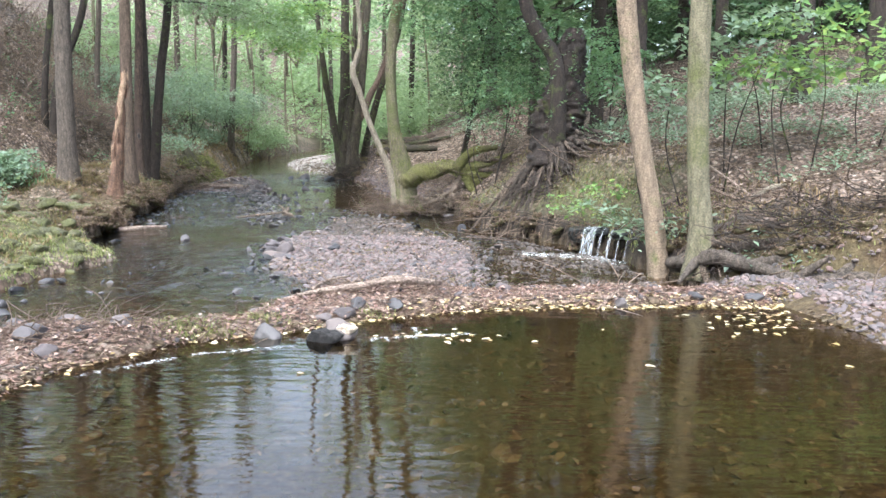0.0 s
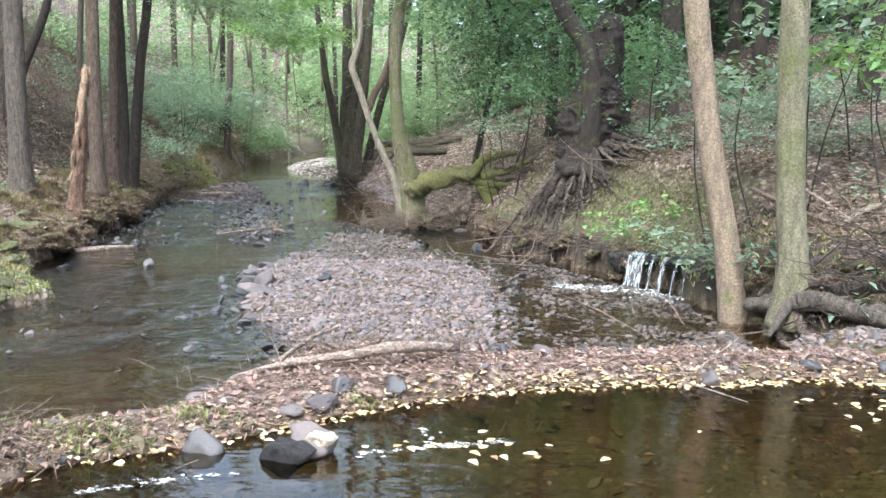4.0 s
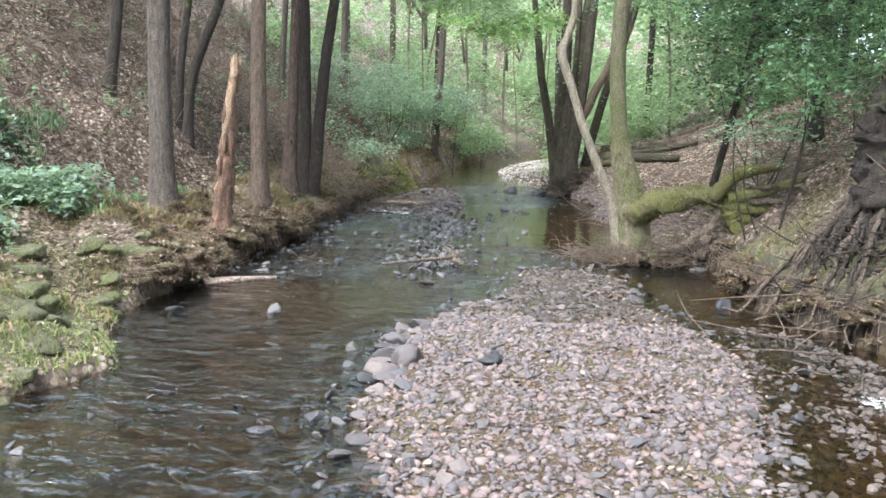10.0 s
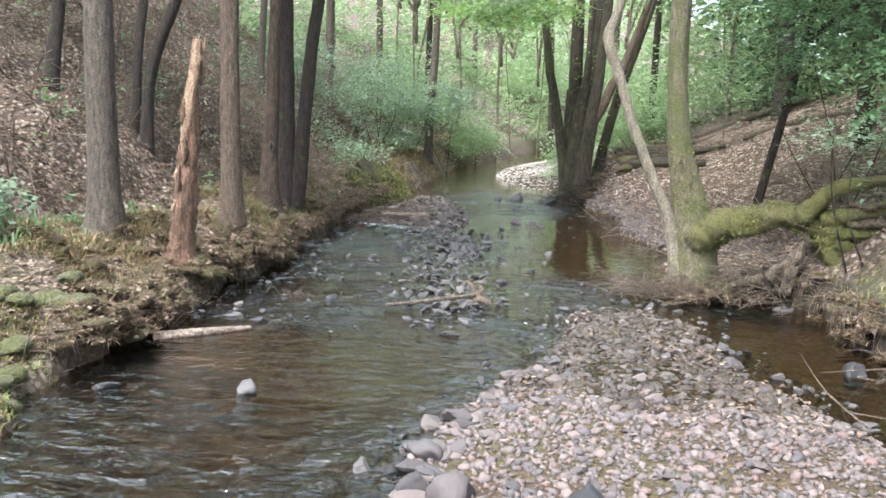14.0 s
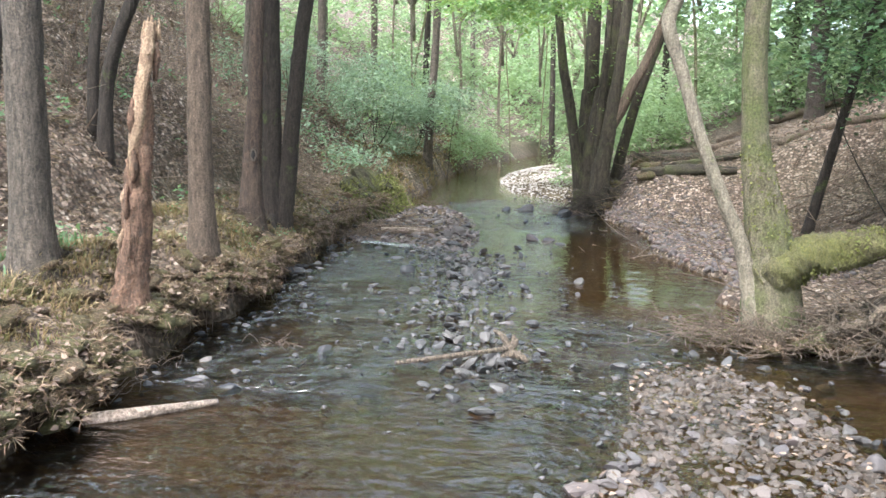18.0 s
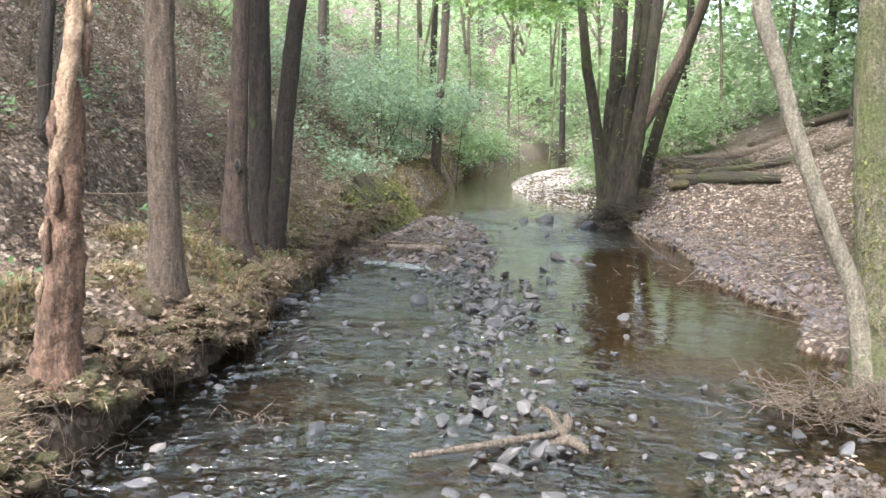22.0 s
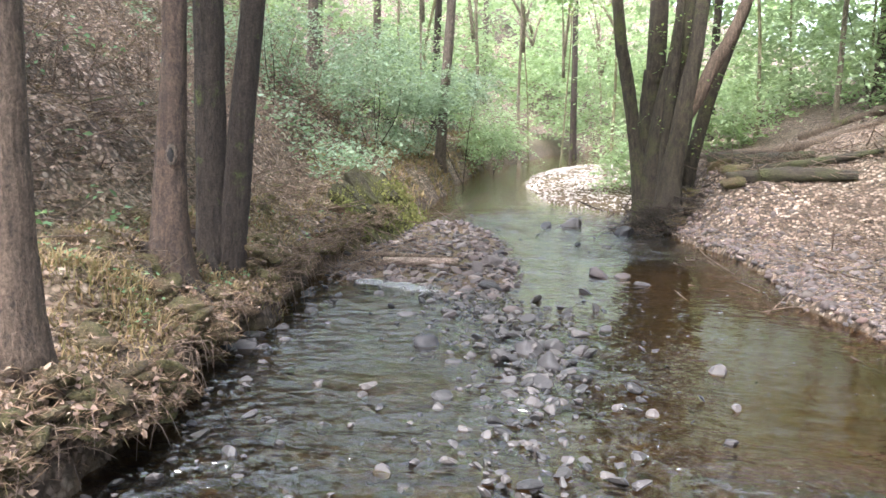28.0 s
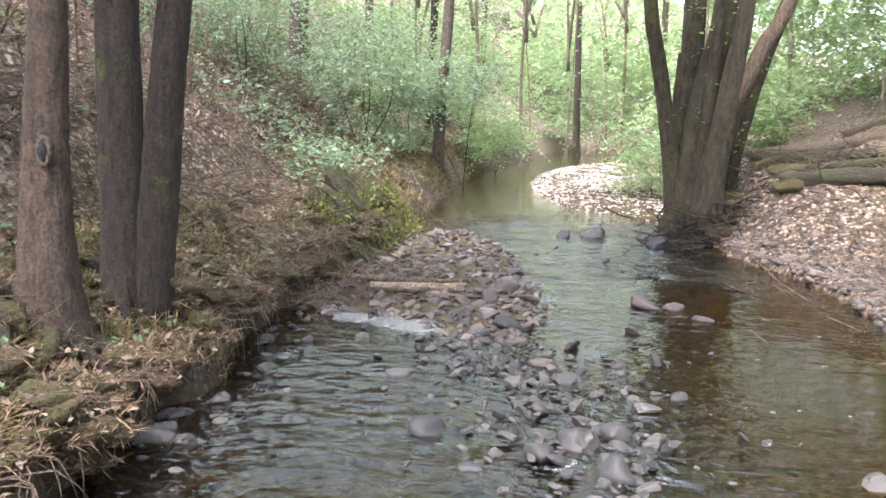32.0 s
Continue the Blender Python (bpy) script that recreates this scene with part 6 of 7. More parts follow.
# mossy boulders of the low left bank
for _k, (_x, _y, _s) in enumerate([(-4.95, 11.05, 0.22), (-5.3, 11.3, 0.2), (-5.6, 10.9, 0.25), (-5.2, 10.4, 0.22), (-4.7, 10.6, 0.18), (-5.6, 10.2, 0.22), (-4.75, 9.9, 0.2), (-5.1, 9.6, 0.22), (-4.5, 9.2, 0.17), (-4.9, 8.8, 0.2), (-4.5, 8.4, 0.18), (-4.9, 8.0, 0.2), (-4.3, 7.7, 0.16), (-5.4, 9.0, 0.2), (-5.3, 8.2, 0.2), (-4.6, 7.0, 0.2), (-5.9, 9.6, 0.22), (-4.95, 11.6, 0.2), (-5.2, 11.9, 0.16)]):
    rock(_x, _y, _s * 0.85, "mossrock", 1200 + _k, "mossy boulder bedded in the grassy bank", -0.02, (1, 0.8, 0.5), 3, "bank boulders", _k * 1.3, "boulder")
_rng = np.random.default_rng(1260)
for _k in range(26):
    _y = _rng.uniform(7.6, 11.6)
    _x = float(np.interp(_y, LEFT_Y, LEFT_X)) - _rng.uniform(0.05, 0.9)
    rock(_x, _y, _rng.uniform(0.08, 0.15), "mossrock", 1270 + _k, "small mossy stone bedded in the low bank", -0.02, (1, 0.8, 0.5), 3, "bank boulders", _k * 1.9, "boulder")
for _k, (_x, _y, _s) in enumerate([(-3.95, 7.2, 0.12), (-3.7, 6.9, 0.12), (-4.1, 6.7, 0.13), (-3.5, 6.6, 0.1), (-3.9, 7.6, 0.1), (-4.2, 7.3, 0.12), (-3.85, 8.1, 0.08)]):
    rock(_x, _y, _s, "wetstone", 1240 + _k, "dark angular stone at the waterline", 0, (1, 0.75, 0.55), 3, "waterline stones", _k * 1.1)
# sharp slabs of mossy masonry, leaning, further up the left bank
_w = empty_thing("mossy_revetment", (-6.75, 23.2, 0.1), "old slanting masonry revetment covered in moss", "retaining wall")
for _k in range(42):
    _bm = bmesh.new()
    bmesh.ops.create_cube(_bm, size=1)
    bmesh.ops.subdivide_edges(_bm, edges=_bm.edges[:], cuts=3, use_grid_fill=True)
    _rr = np.random.default_rng(1300 + _k)
    for _v in _bm.verts:
        _v.co = _v.co * (1 - 0.24 * max(0, _v.co.length - 0.55)) + Vector(_rr.normal(0, 0.045, 3))
    _row, _s = _k % 3, (_k // 3) / 13
    bmesh.ops.scale(_bm, vec=(0.36 + 0.10 * (_k % 3), 0.13 + 0.03 * (_k % 4), 0.17), verts=_bm.verts)
    _px, _py = -6.46 - 0.14 * _s - 0.19 * _row, 22.3 + 2.4 * _s + 0.1 * _row
    bmesh.ops.transform(_bm, matrix=pose(_px + _rr.normal(0, 0.03), _py, 0.13 + (0.23 - 0.05 * abs(_s - 0.5)) * _row + _rr.normal(0, 0.05), 24 + _rr.normal(0, 12), 44 + _rr.normal(0, 6), 6 + _rr.normal(0, 8)), verts=_bm.verts)
    _me = bpy.data.meshes.new("slab")
    _bm.to_mesh(_me)
    _bm.free()
    _me.materials.append(MAT["masonry"])
    part("slab", _me, _w)


def log(name, label, pts, radii, mat, category="log", seed=0, sides=12, n=24, rough_=0.1, group="", ends=None):
    ob = empty_thing(name, pts[0], label, category, group)
    part("wood", limb_mesh(name, mat, pts, radii, sides=sides, n=n, rough=rough_, seed=seed), ob)
    return ob


# forked twig that stands at the leaf fringe
_l = log("dead_twig", "bare forked twig standing in the leaf fringe", [(1.2, 6.45, 0.15), (1.33, 6.49, 0.26), (1.55, 6.52, 0.43)], [0.009, 0.008, 0.003], "driftwood", "branch", 21, 6, 10)
for _p in ([(1.25, 6.46, 0.18), (1.36, 6.35, 0.17), (1.5, 6.2, 0.155)], [(1.3, 6.48, 0.23), (1.18, 6.4, 0.25), (1.08, 6.38, 0.24)], [(1.38, 6.5, 0.3), (1.36, 6.47, 0.36), (1.38, 6.45, 0.41)]):
    part("side_twig", limb_mesh("side_twig", "driftwood", _p, [0.006, 0.005, 0.002], sides=5, n=8), _l)
# boulder at the dam, black at its front foot and bare on one side
_l = empty_thing("dam_boulder", (-0.72, 5.40, 0.1), "grey boulder with a black front and pale side", "stone", "larger stones")
for _n6, _x6, _y6, _z6, _s6, _f6, _m6, _l6 in (("rock", -0.69, 5.46, 0.19, 0.125, (1.0, 0.8, 0.75), "stone", ""), ("wet_front", -0.75, 5.37, 0.155, 0.14, (1.0, 0.7, 0.72), "nearblack", "black front of the boulder"), ("pale_side", -0.62, 5.43, 0.205, 0.085, (1.0, 0.75, 0.7), "end_grain", "pale bare side")):
    _v, _f = stone_shape(940 + len(_n6), 3, 7, _f6)
    part(_n6, make_mesh(_n6, _v * _s6 + np.array([_x6, _y6, _z6]), [_f], _m6), _l, _l6)
_l = log("bleached_branch", "bleached branch lying across the dam", [(-1.25, 6.3, 0.22), (-0.95, 6.4, 0.28), (-0.6, 6.42, 0.33), (-0.36, 6.43, 0.37), (-0.02, 6.75, 0.29)], [0.014, 0.024, 0.027, 0.034, 0.022], "driftwood", "branch", 4)
part("side_branch", limb_mesh("side_branch", "driftwood", [(-1.0, 6.4, 0.3), (-0.95, 7.1, 0.25), (-0.86, 7.75, 0.17)], [0.014, 0.013, 0.008], sides=8, n=14), _l)
log("driftwood_log", "smooth pale driftwood log lying in the shallows", [(-4.74, 12.25, 0.04), (-4.48, 12.46, 0.05), (-4.2, 12.78, 0.035)], [0.042, 0.038, 0.022], "driftwood", seed=5)
_l = log("stranded_plank", "grey stick caught on a root stub in the riffle", [(-3.38, 13.76, 0.085), (-3.0, 13.95, 0.12), (-2.66, 14.17, 0.145)], [0.016, 0.02, 0.016], "root", "branch", 6)
for _p in ([(-2.74, 14.1, 0.02), (-2.67, 14.19, 0.11), (-2.70, 14.24, 0.2), (-2.78, 14.26, 0.25)], [(-2.67, 14.19, 0.11), (-2.62, 14.22, 0.17), (-2.63, 14.24, 0.23)], [(-2.68, 14.18, 0.1), (-2.58, 14.14, 0.11), (-2.5, 14.1, 0.08)]):
    part("stub", limb_mesh("stub", "root", _p, [0.03, 0.03, 0.024, 0.012], sides=8, n=12, rough=0.3), _l, "crooked brown stub")
for _k in range(7):
    rock(-2.55 + 0.09 * (_k % 4) - 0.1, 14.15 + 0.07 * (_k // 2), 0.04, "wetstone", 1400 + _k, "small stone heaped by the stranded stick", 0, (1, 0.8, 0.6), 2, "heaped stones", _k, z=0.05)
log("weir_log", "flat brown plank across the stony weir", [(-5.75, 20.75, 0.13), (-5.3, 20.85, 0.13), (-4.95, 20.95, 0.13)], [0.04, 0.045, 0.04], "driftwood", seed=7)
log("weir_stick", "dark stick across the stony weir", [(-6.2, 21.1, 0.14), (-5.6, 21.0, 0.16), (-5.1, 21.15, 0.14)], [0.025, 0.03, 0.02], "twig", "branch", 8)
_l = log("fallen_root_log", "grey twisted root log lying under the bank", [(2.3, 8.55, 0.2), (2.45, 8.25, 0.28), (2.62, 8.0, 0.35), (2.85, 7.75, 0.30), (3.2, 7.52, 0.22), (3.7, 7.38, 0.25), (4.6, 7.3, 0.28)], [0.05, 0.07, 0.08, 0.075, 0.065, 0.06, 0.045], "bark_grey", seed=9, n=44, rough_=0.25)
for _k, _p in enumerate([[(2.85, 7.75, 0.31), (3.15, 7.7, 0.37), (3.6, 7.55, 0.38), (4.2, 7.45, 0.4)], [(2.5, 8.2, 0.3), (2.35, 8.0, 0.22), (2.2, 7.8, 0.13)], [(3.0, 7.6, 0.26), (3.1, 7.4, 0.22), (3.4, 7.2, 0.2)], [(3.5, 7.42, 0.25), (3.75, 7.5, 0.42), (4.2, 7.6, 0.5)], [(3.2, 7.5, 0.24), (3.3, 7.42, 0.36), (3.42, 7.35, 0.46)]]):
    part("root", limb_mesh("lroot", "bark_grey", _p, [0.055, 0.045, 0.03, 0.015], sides=8, n=14, rough=0.15, seed=90 + _k), _l)
for _k, (_p, _r6) in enumerate([([(2.7, 8.05, 0.42), (3.1, 7.85, 0.5), (3.5, 7.8, 0.44), (4.1, 7.7, 0.5), (5.0, 7.75, 0.46)], 0.06), ([(3.2, 7.7, 0.3), (3.6, 7.62, 0.36), (4.0, 7.6, 0.28), (4.6, 7.5, 0.34)], 0.045), ([(2.6, 8.3, 0.55), (3.0, 8.25, 0.66), (3.4, 8.1, 0.6), (3.9, 8.1, 0.68)], 0.04), ([(3.6, 7.75, 0.45), (3.75, 7.6, 0.3), (3.8, 7.45, 0.16)], 0.035)]):
    log("bank_root", "dark twisted root bared by the shore bank", _p, [_r6, _r6 * 1.1, _r6 * 0.9, _r6 * 0.5], "rootdark", "root", 130 + _k, n=28, rough_=0.25, group="bank roots")
tangle_spots = [(2.9, 7.9), (3.5, 7.75), (4.2, 7.7)]
log("dead_branch_on_bank", "thin dead branch leaning on the bank", [(2.75, 9.9, 1.05), (3.1, 9.3, 0.85), (3.5, 8.6, 0.7)], [0.022, 0.02, 0.008], "twig", "branch", 10)
log("dead_branch_on_bank", "thin dead branch leaning on the bank", [(3.0, 9.9, 1.2), (3.15, 9.3, 1.0), (3.35, 8.7, 0.75)], [0.012, 0.012, 0.006], "driftwood", "branch", 11)
log("fallen_branch", "forked grey fallen branch on the slope", [(3.2, 9.1, 0.75), (3.6, 9.2, 0.95), (4.1, 9.1, 0.95), (4.8, 9.2, 1.0)], [0.03, 0.03, 0.022, 0.01], "bark_lean", "branch", 12)
# logs on the right slope past the alder stems
for _k, (_a, _b, _r, _m, _l) in enumerate([((-2.1, 26.6), (-0.5, 26.4), 0.13, "logmoss", "moss-covered"), ((-1.9, 25.0), (-0.2, 24.75), 0.10, "logmoss", "moss-covered"), ((-1.75, 25.35), (0.2, 25.2), 0.06, "logmoss", "moss-covered"), ((-2.2, 28.6), (-0.6, 27.4), 0.06, "rootdark", "brown"), ((-1.6, 28.5), (0.9, 28), 0.08, "root", "brown"), ((-0.2, 30), (2.4, 28.5), 0.09, "root", "brown"), ((0.6, 25.6), (2.8, 24.6), 0.07, "root", "brown"), ((0.9, 20.5), (2.4, 21.8), 0.04, "root", "brown")]):
    _mx, _my = (_a[0] + _b[0]) / 2, (_a[1] + _b[1]) / 2
    log("mossy_log" if _l[0] == "m" else "fallen_log", _l + " fallen log lying along the leafy slope", [(_a[0], _a[1], h1(*_a) + _r * 0.6), (_mx, _my, h1(_mx, _my) + _r * 0.7), (_b[0], _b[1], h1(*_b) + _r * 0.6)], [_r, _r * 1.05, _r * 0.7], _m, seed=100 + _k, n=24, rough_=0.2, group="fallen logs")


def tangle(name, label, centre, spread, n, mat, seed, length=0.45, thick=0.007, category="twigs"):
    """A heap of dry twigs."""
    rng = np.random.default_rng(seed)
    pl = Pile()
    for _ in range(n):
        x, y = centre[0] + rng.normal(0, spread[0]), centre[1] + rng.normal(0, spread[1])
        a, ln, t = rng.uniform(0, 6.28), length * rng.uniform(0.4, 1.3), rng.normal(0.1, 0.3)
        z = max(h1(x, y), 0.02) + rng.uniform(0, spread[2])
        p0 = np.array([x, y, z])
        d = np.array([math.cos(a), math.sin(a), t]) * ln
        tube(pl, [p0, p0 + d * 0.5 + rng.normal(0, 0.03, 3), p0 + d], [thick, thick * 0.8, thick * 0.4], 4, 5, 0)
    return thing(name, pl.mesh(name, mat), label, category, kind="stuff")


tangle("twig_heap", "dry twig debris washed against the mossy tree", (-0.85, 15.22), (0.32, 0.15, 0.18), 330, "twig", 1, 0.32, 0.005)
tangle("twig_heap", "brown twigs caught under the arching root", (-0.05, 15.25), (0.3, 0.18, 0.35), 150, "root", 2, 0.45)
tangle("twig_heap", "matted twigs and needles on the leaf dam", (-0.6, 6.75), (0.5, 0.22, 0.05), 260, "twig", 3, 0.2, 0.005)
tangle("twig_heap", "matted twigs on the leaf dam", (-2.2, 5.2), (0.4, 0.3, 0.06), 260, "twig", 4, 0.22, 0.005)
tangle("twig_heap", "dead stalks hanging over the cut bank", (-5.05, 12.6), (0.1, 0.5, 0.06), 200, "twig", 5, 0.2, 0.004)
tangle("twig_heap", "dead twigs at the foot of the alder stems", (-2.9, 25.2), (0.35, 0.2, 0.12), 160, "twig", 6, 0.35, 0.006)
tangle("brush_heap", "dark brushwood round the mossy logs", (-1.2, 25.7), (0.8, 0.7, 0.12), 150, "root", 9, 0.6, 0.009)
tangle("root_tangle", "dark rootlets hanging below the old stump", (1.35, 12.45), (0.3, 0.3, 0.25), 160, "rootdark", 10, 0.35, 0.008, "roots")
tangle("root_tangle", "dark bared rootlets under the alder stems", (-2.85, 25.05), (0.3, 0.14, 0.45), 240, "rootdark", 12, 0.4, 0.011, "roots")
for _k, _p in enumerate(tangle_spots):
    tangle("root_tangle", "dark rootlets hanging from the shore bank", _p, (0.22, 0.12, 0.28), 90, "rootdark", 160 + _k, 0.3, 0.007, "roots")
tangle("slope_twigs", "fallen twigs strewn on the right slope", (0.2, 22.5), (1.3, 2.6, 0.05), 240, "twig", 13, 0.6, 0.008)
tangle("twig_heap", "dead leaves and twigs stranded in the riffle", (-4.45, 14.13), (0.12, 0.05, 0.015), 26, "twig", 17, 0.12, 0.005)
tangle("twig_heap", "reddish twigs piled against the weir", (-5.95, 20.6), (0.22, 0.3, 0.1), 130, "twig", 18, 0.3, 0.006)
tangle("twig_heap", "twigs on the stony weir", (-5.9, 21.9), (0.4, 0.8, 0.05), 70, "twig", 7, 0.45, 0.008)
tangle("twig_heap", "dead twigs beneath the bank trees", (-6.35, 17.0), (0.2, 0.25, 0.08), 50, "root", 8, 0.3, 0.005)
for _k, (_x, _y) in enumerate([(3.2, 8.9), (3.9, 8.6), (1.5, 12.2), (-7.4, 21.5), (-8.4, 23), (-8, 19.5), (-9.5, 21), (-10.5, 17), (-9.5, 14), (-10.5, 12), (-8.0, 12.8), (0.5, 19), (1.6, 23)]):
    tangle("fallen_twigs", "dry fallen twigs on the leaf litter", (_x, _y), (0.8, 0.8, 0.06), 60, "twig", 30 + _k, 0.8, 0.008)
for _k, (_x, _y) in enumerate([(-7.9, 19.6), (-8.3, 22), (-8.0, 24.5), (-8.8, 26.5), (-9.4, 23), (-8.6, 17.6), (-8.9, 14.8), (-9.8, 19)]):
    tangle("slope_brushwood", "tangled dead brushwood on the leafy slope", (_x, _y), (0.8, 1.0, 0.16), 110, "root" if _k % 2 else "twig", 140 + _k, 0.75, 0.008)
# thin bare brush on the left slope
_pl = Pile()
_rng = np.random.default_rng(55)
for _k in range(1000):
    _x, _y = _rng.uniform(-15, -6.8), _rng.uniform(9, 30)
    if banks(np.array([_x]), np.array([_y]))[0][0] < 2.0:
        continue
    _z, _a, _ln = h1(_x, _y), _rng.uniform(0, 6.28), _rng.uniform(0.5, 1.8)
    _tip = np.array([math.cos(_a) * _rng.uniform(0.2, 0.8), math.sin(_a) * _rng.uniform(0.2, 0.8), _rng.uniform(0.3, 0.9)]) * _ln
    tube(_pl, [(_x, _y, _z - 0.05), np.array([_x, _y, _z]) + _tip * 0.5 + np.array([0, 0, 0.15]), np.array([_x, _y, _z]) + _tip], [0.011, 0.008, 0.003], 4, 6, 0)
thing("bare_brush", _pl.mesh("bare_brush", "twig"), "thin bare brushwood on the leafy slope", "brush", kind="stuff")

# small waterfall
_f = empty_thing("small_waterfall", (1.95, 10.1, 0.3), "small waterfall spilling over a dark ledge in strands", "waterfall")
_ax, _ay, _bx, _by = 1.80, 10.42, 2.27, 9.70
for _k, (_t0, _t1) in enumerate([(0.0, 0.26), (0.36, 0.40), (0.52, 0.58), (0.72, 0.75), (0.88, 0.90)]):
    _pl = Pile()
    _m, _n = 8, 12
    _g = np.zeros((_n, _m, 3))
    for _i in range(_n):
        for _j in range(_m):
            _u = _t0 + (_t1 - _t0) * _j / (_m - 1)
            _s = _i / (_n - 1)
            _out = 0.02 + 0.13 * _s ** 0.6
            _g[_i, _j] = (_ax + (_bx - _ax) * _u - _out * 0.86, _ay + (_by - _ay) * _u - _out * 0.5, 0.37 - 0.36 * _s ** 1.6 + 0.006 * math.sin(_j * 2.1))
    _ii, _jj = np.meshgrid(np.arange(_n - 1), np.arange(_m - 1), indexing="ij")
    _pl.add(_g.reshape(-1, 3), np.stack([_ii * _m + _jj, _ii * _m + _jj + 1, (_ii + 1) * _m + _jj + 1, (_ii + 1) * _m + _jj], 2).reshape(-1, 4))
    part("strand", _pl.mesh("strand", "fall"), _f)
_l = empty_thing("waterfall_ledge", (2.0, 10.05, 0.1), "dark wet rock ledge, its hollow's shade made of black stones", "rock")
# the last three black stones are added as shade for the hollow
for _k, (_x, _y, _z, _s, _f3) in enumerate([(1.78, 10.4, 0.30, 0.22, (1, 0.8, 0.3)), (2.02, 10.05, 0.31, 0.24, (1, 0.8, 0.28)), (2.25, 9.7, 0.33, 0.24, (1, 0.8, 0.32)), (2.15, 10.4, 0.1, 0.3, (1, 0.9, 0.7)), (2.4, 9.95, 0.1, 0.3, (1, 0.9, 0.7)), (1.62, 10.75, 0.2, 0.22, (1, 0.9, 0.6)), (2.3, 9.35, 0.2, 0.22, (1, 0.9, 0.7)), (2.26, 9.15, 0.1, 0.2, (0.7, 1, 0.9)), (2.24, 8.95, 0.08, 0.17, (0.7, 1, 0.9)), (2.3, 9.1, 0.32, 0.2, (0.9, 1, 0.4))]):
    _v, _ff = stone_shape(1500 + _k, 3, 9, _f3)
    part("ledge_stone", make_mesh("ledge_stone", _v * _s + np.array([_x + 0.13, _y, _z]), [_ff], "ledge", False), _l)
_pl = Pile()
for _k in range(110):
    _t = _rng.uniform(0, 1)
    _x, _y = _ax + (_bx - _ax) * _t - 0.14 - _rng.exponential(0.12), _ay + (_by - _ay) * _t - 0.08 - _rng.exponential(0.06)
    _v, _ff = BALL1
    _pl.add(_v * np.array([_rng.uniform(0.012, 0.04), _rng.uniform(0.012, 0.03), 0.008]) + np.array([_x, _y, 0.038]), _ff)
thing("waterfall_foam", _pl.mesh("waterfall_foam", "foam"), "white foam where the waterfall lands", "foam", kind="stuff")

# thin white discs on the water just below the weir
_pl = Pile()
for _k in range(90):
    _t = _rng.uniform(0, 1)
    _v, _ff = BALL2
    _pl.add(_v * np.array([_rng.uniform(0.05, 0.14), _rng.uniform(0.04, 0.10), 0.007]) + np.array([-5.75 + 0.85 * _t + _rng.normal(0, 0.04), 19.98 - 0.22 * _t + _rng.normal(0, 0.06), 0.04]), _ff)
thing("weir_foam", _pl.mesh("weir_foam", "white_sheet"), "thin white sheet on the water below the stony weir", "foam", kind="stuff")

# ---------------------------------------------------------------- grass, leaves and litter
def blades(pile, q, tall, seed, lean=0.5, width=0.006):
    rng = np.random.default_rng(seed)
    n = len(q)
    a = rng.uniform(0, 6.28, n)
    b = a + 1.57
    h = tall * rng.uniform(0.5, 1.3, n)
    l = h * rng.uniform(0.1, lean * 2, n)
    w = width * rng.uniform(0.7, 1.4, n)
    base = on_ground(q, -0.01)
    side = np.column_stack([np.cos(b) * w, np.sin(b) * w, np.zeros(n)])
    mid = base + np.column_stack([np.cos(a) * l * 0.4, np.sin(a) * l * 0.4, h * 0.65])
    tip = base + np.column_stack([np.cos(a) * l, np.sin(a) * l, h * rng.uniform(0.6, 1.0, n)])
    v = np.stack([base - side, base + side, mid + side * 0.8, mid - side * 0.8, tip], 1).reshape(-1, 3)
    o = (np.arange(n) * 5)[:, None]
    pile.add(v, np.array([[0, 1, 2, 3]]) + o, np.array([[3, 2, 4]]) + o)


def patch(xr, yr, n, seed, test):
    rng = np.random.default_rng(seed)
    q = np.column_stack([rng.uniform(*xr, n), rng.uniform(*yr, n)])
    dl, dr = banks(q[:, 0], q[:, 1])
    clump = rough(q[:, 0], q[:, 1], 0.35) + 0.6 * rough(q[:, 0], q[:, 1], 1.1)
    return q[test(q[:, 0], q[:, 1], dl, dr, clump, rng.uniform(0, 1, n))]


def grass(name, label, q, tall, mat, seed, lean=0.5, width=0.006):
    pl = Pile()
    blades(pl, q, tall, seed, lean, width)
    thing(name, pl.mesh(name, mat, False), label, "grass", kind="stuff")


grass("bank_tussocks", "straw-coloured tussocks near the bank trees", patch((-7.0, -4.9), (11, 19), 30000, 7, lambda x, y, dl, dr, c, u: (dl > 0.08) & (dl < 1.6) & (c > 0.25)), 0.11, "drygrass", 7, 1.0, 0.004)
grass("straw_mat", "matted orange-brown straw on the cut bank", patch((-7.2, -4.7), (11, 25), 42000, 9, lambda x, y, dl, dr, c, u: (dl > 0.0) & (dl < 1.5) & (c > -0.5)), 0.05, "drygrass", 9, 1.6, 0.0035)
grass("bank_moss_tufts", "low green moss and grass on the cut bank", patch((-7.2, -4.7), (12, 25), 26000, 10, lambda x, y, dl, dr, c, u: (dl > 0.05) & (dl < 1.3) & (c > 0.35)), 0.035, "grass", 10, 1.0, 0.004)
grass("moss_carpet", "bright yellow-green moss carpet on the low bank", patch((-6.5, -3.5), (6.3, 11.3), 30000, 29, lambda x, y, dl, dr, c, u: (dl > -0.03) & (dl < 1.7)), 0.028, "grass", 29, 1.2, 0.006)
_u6 = RNG.uniform(0, 1, 5200)
_pl = Pile()
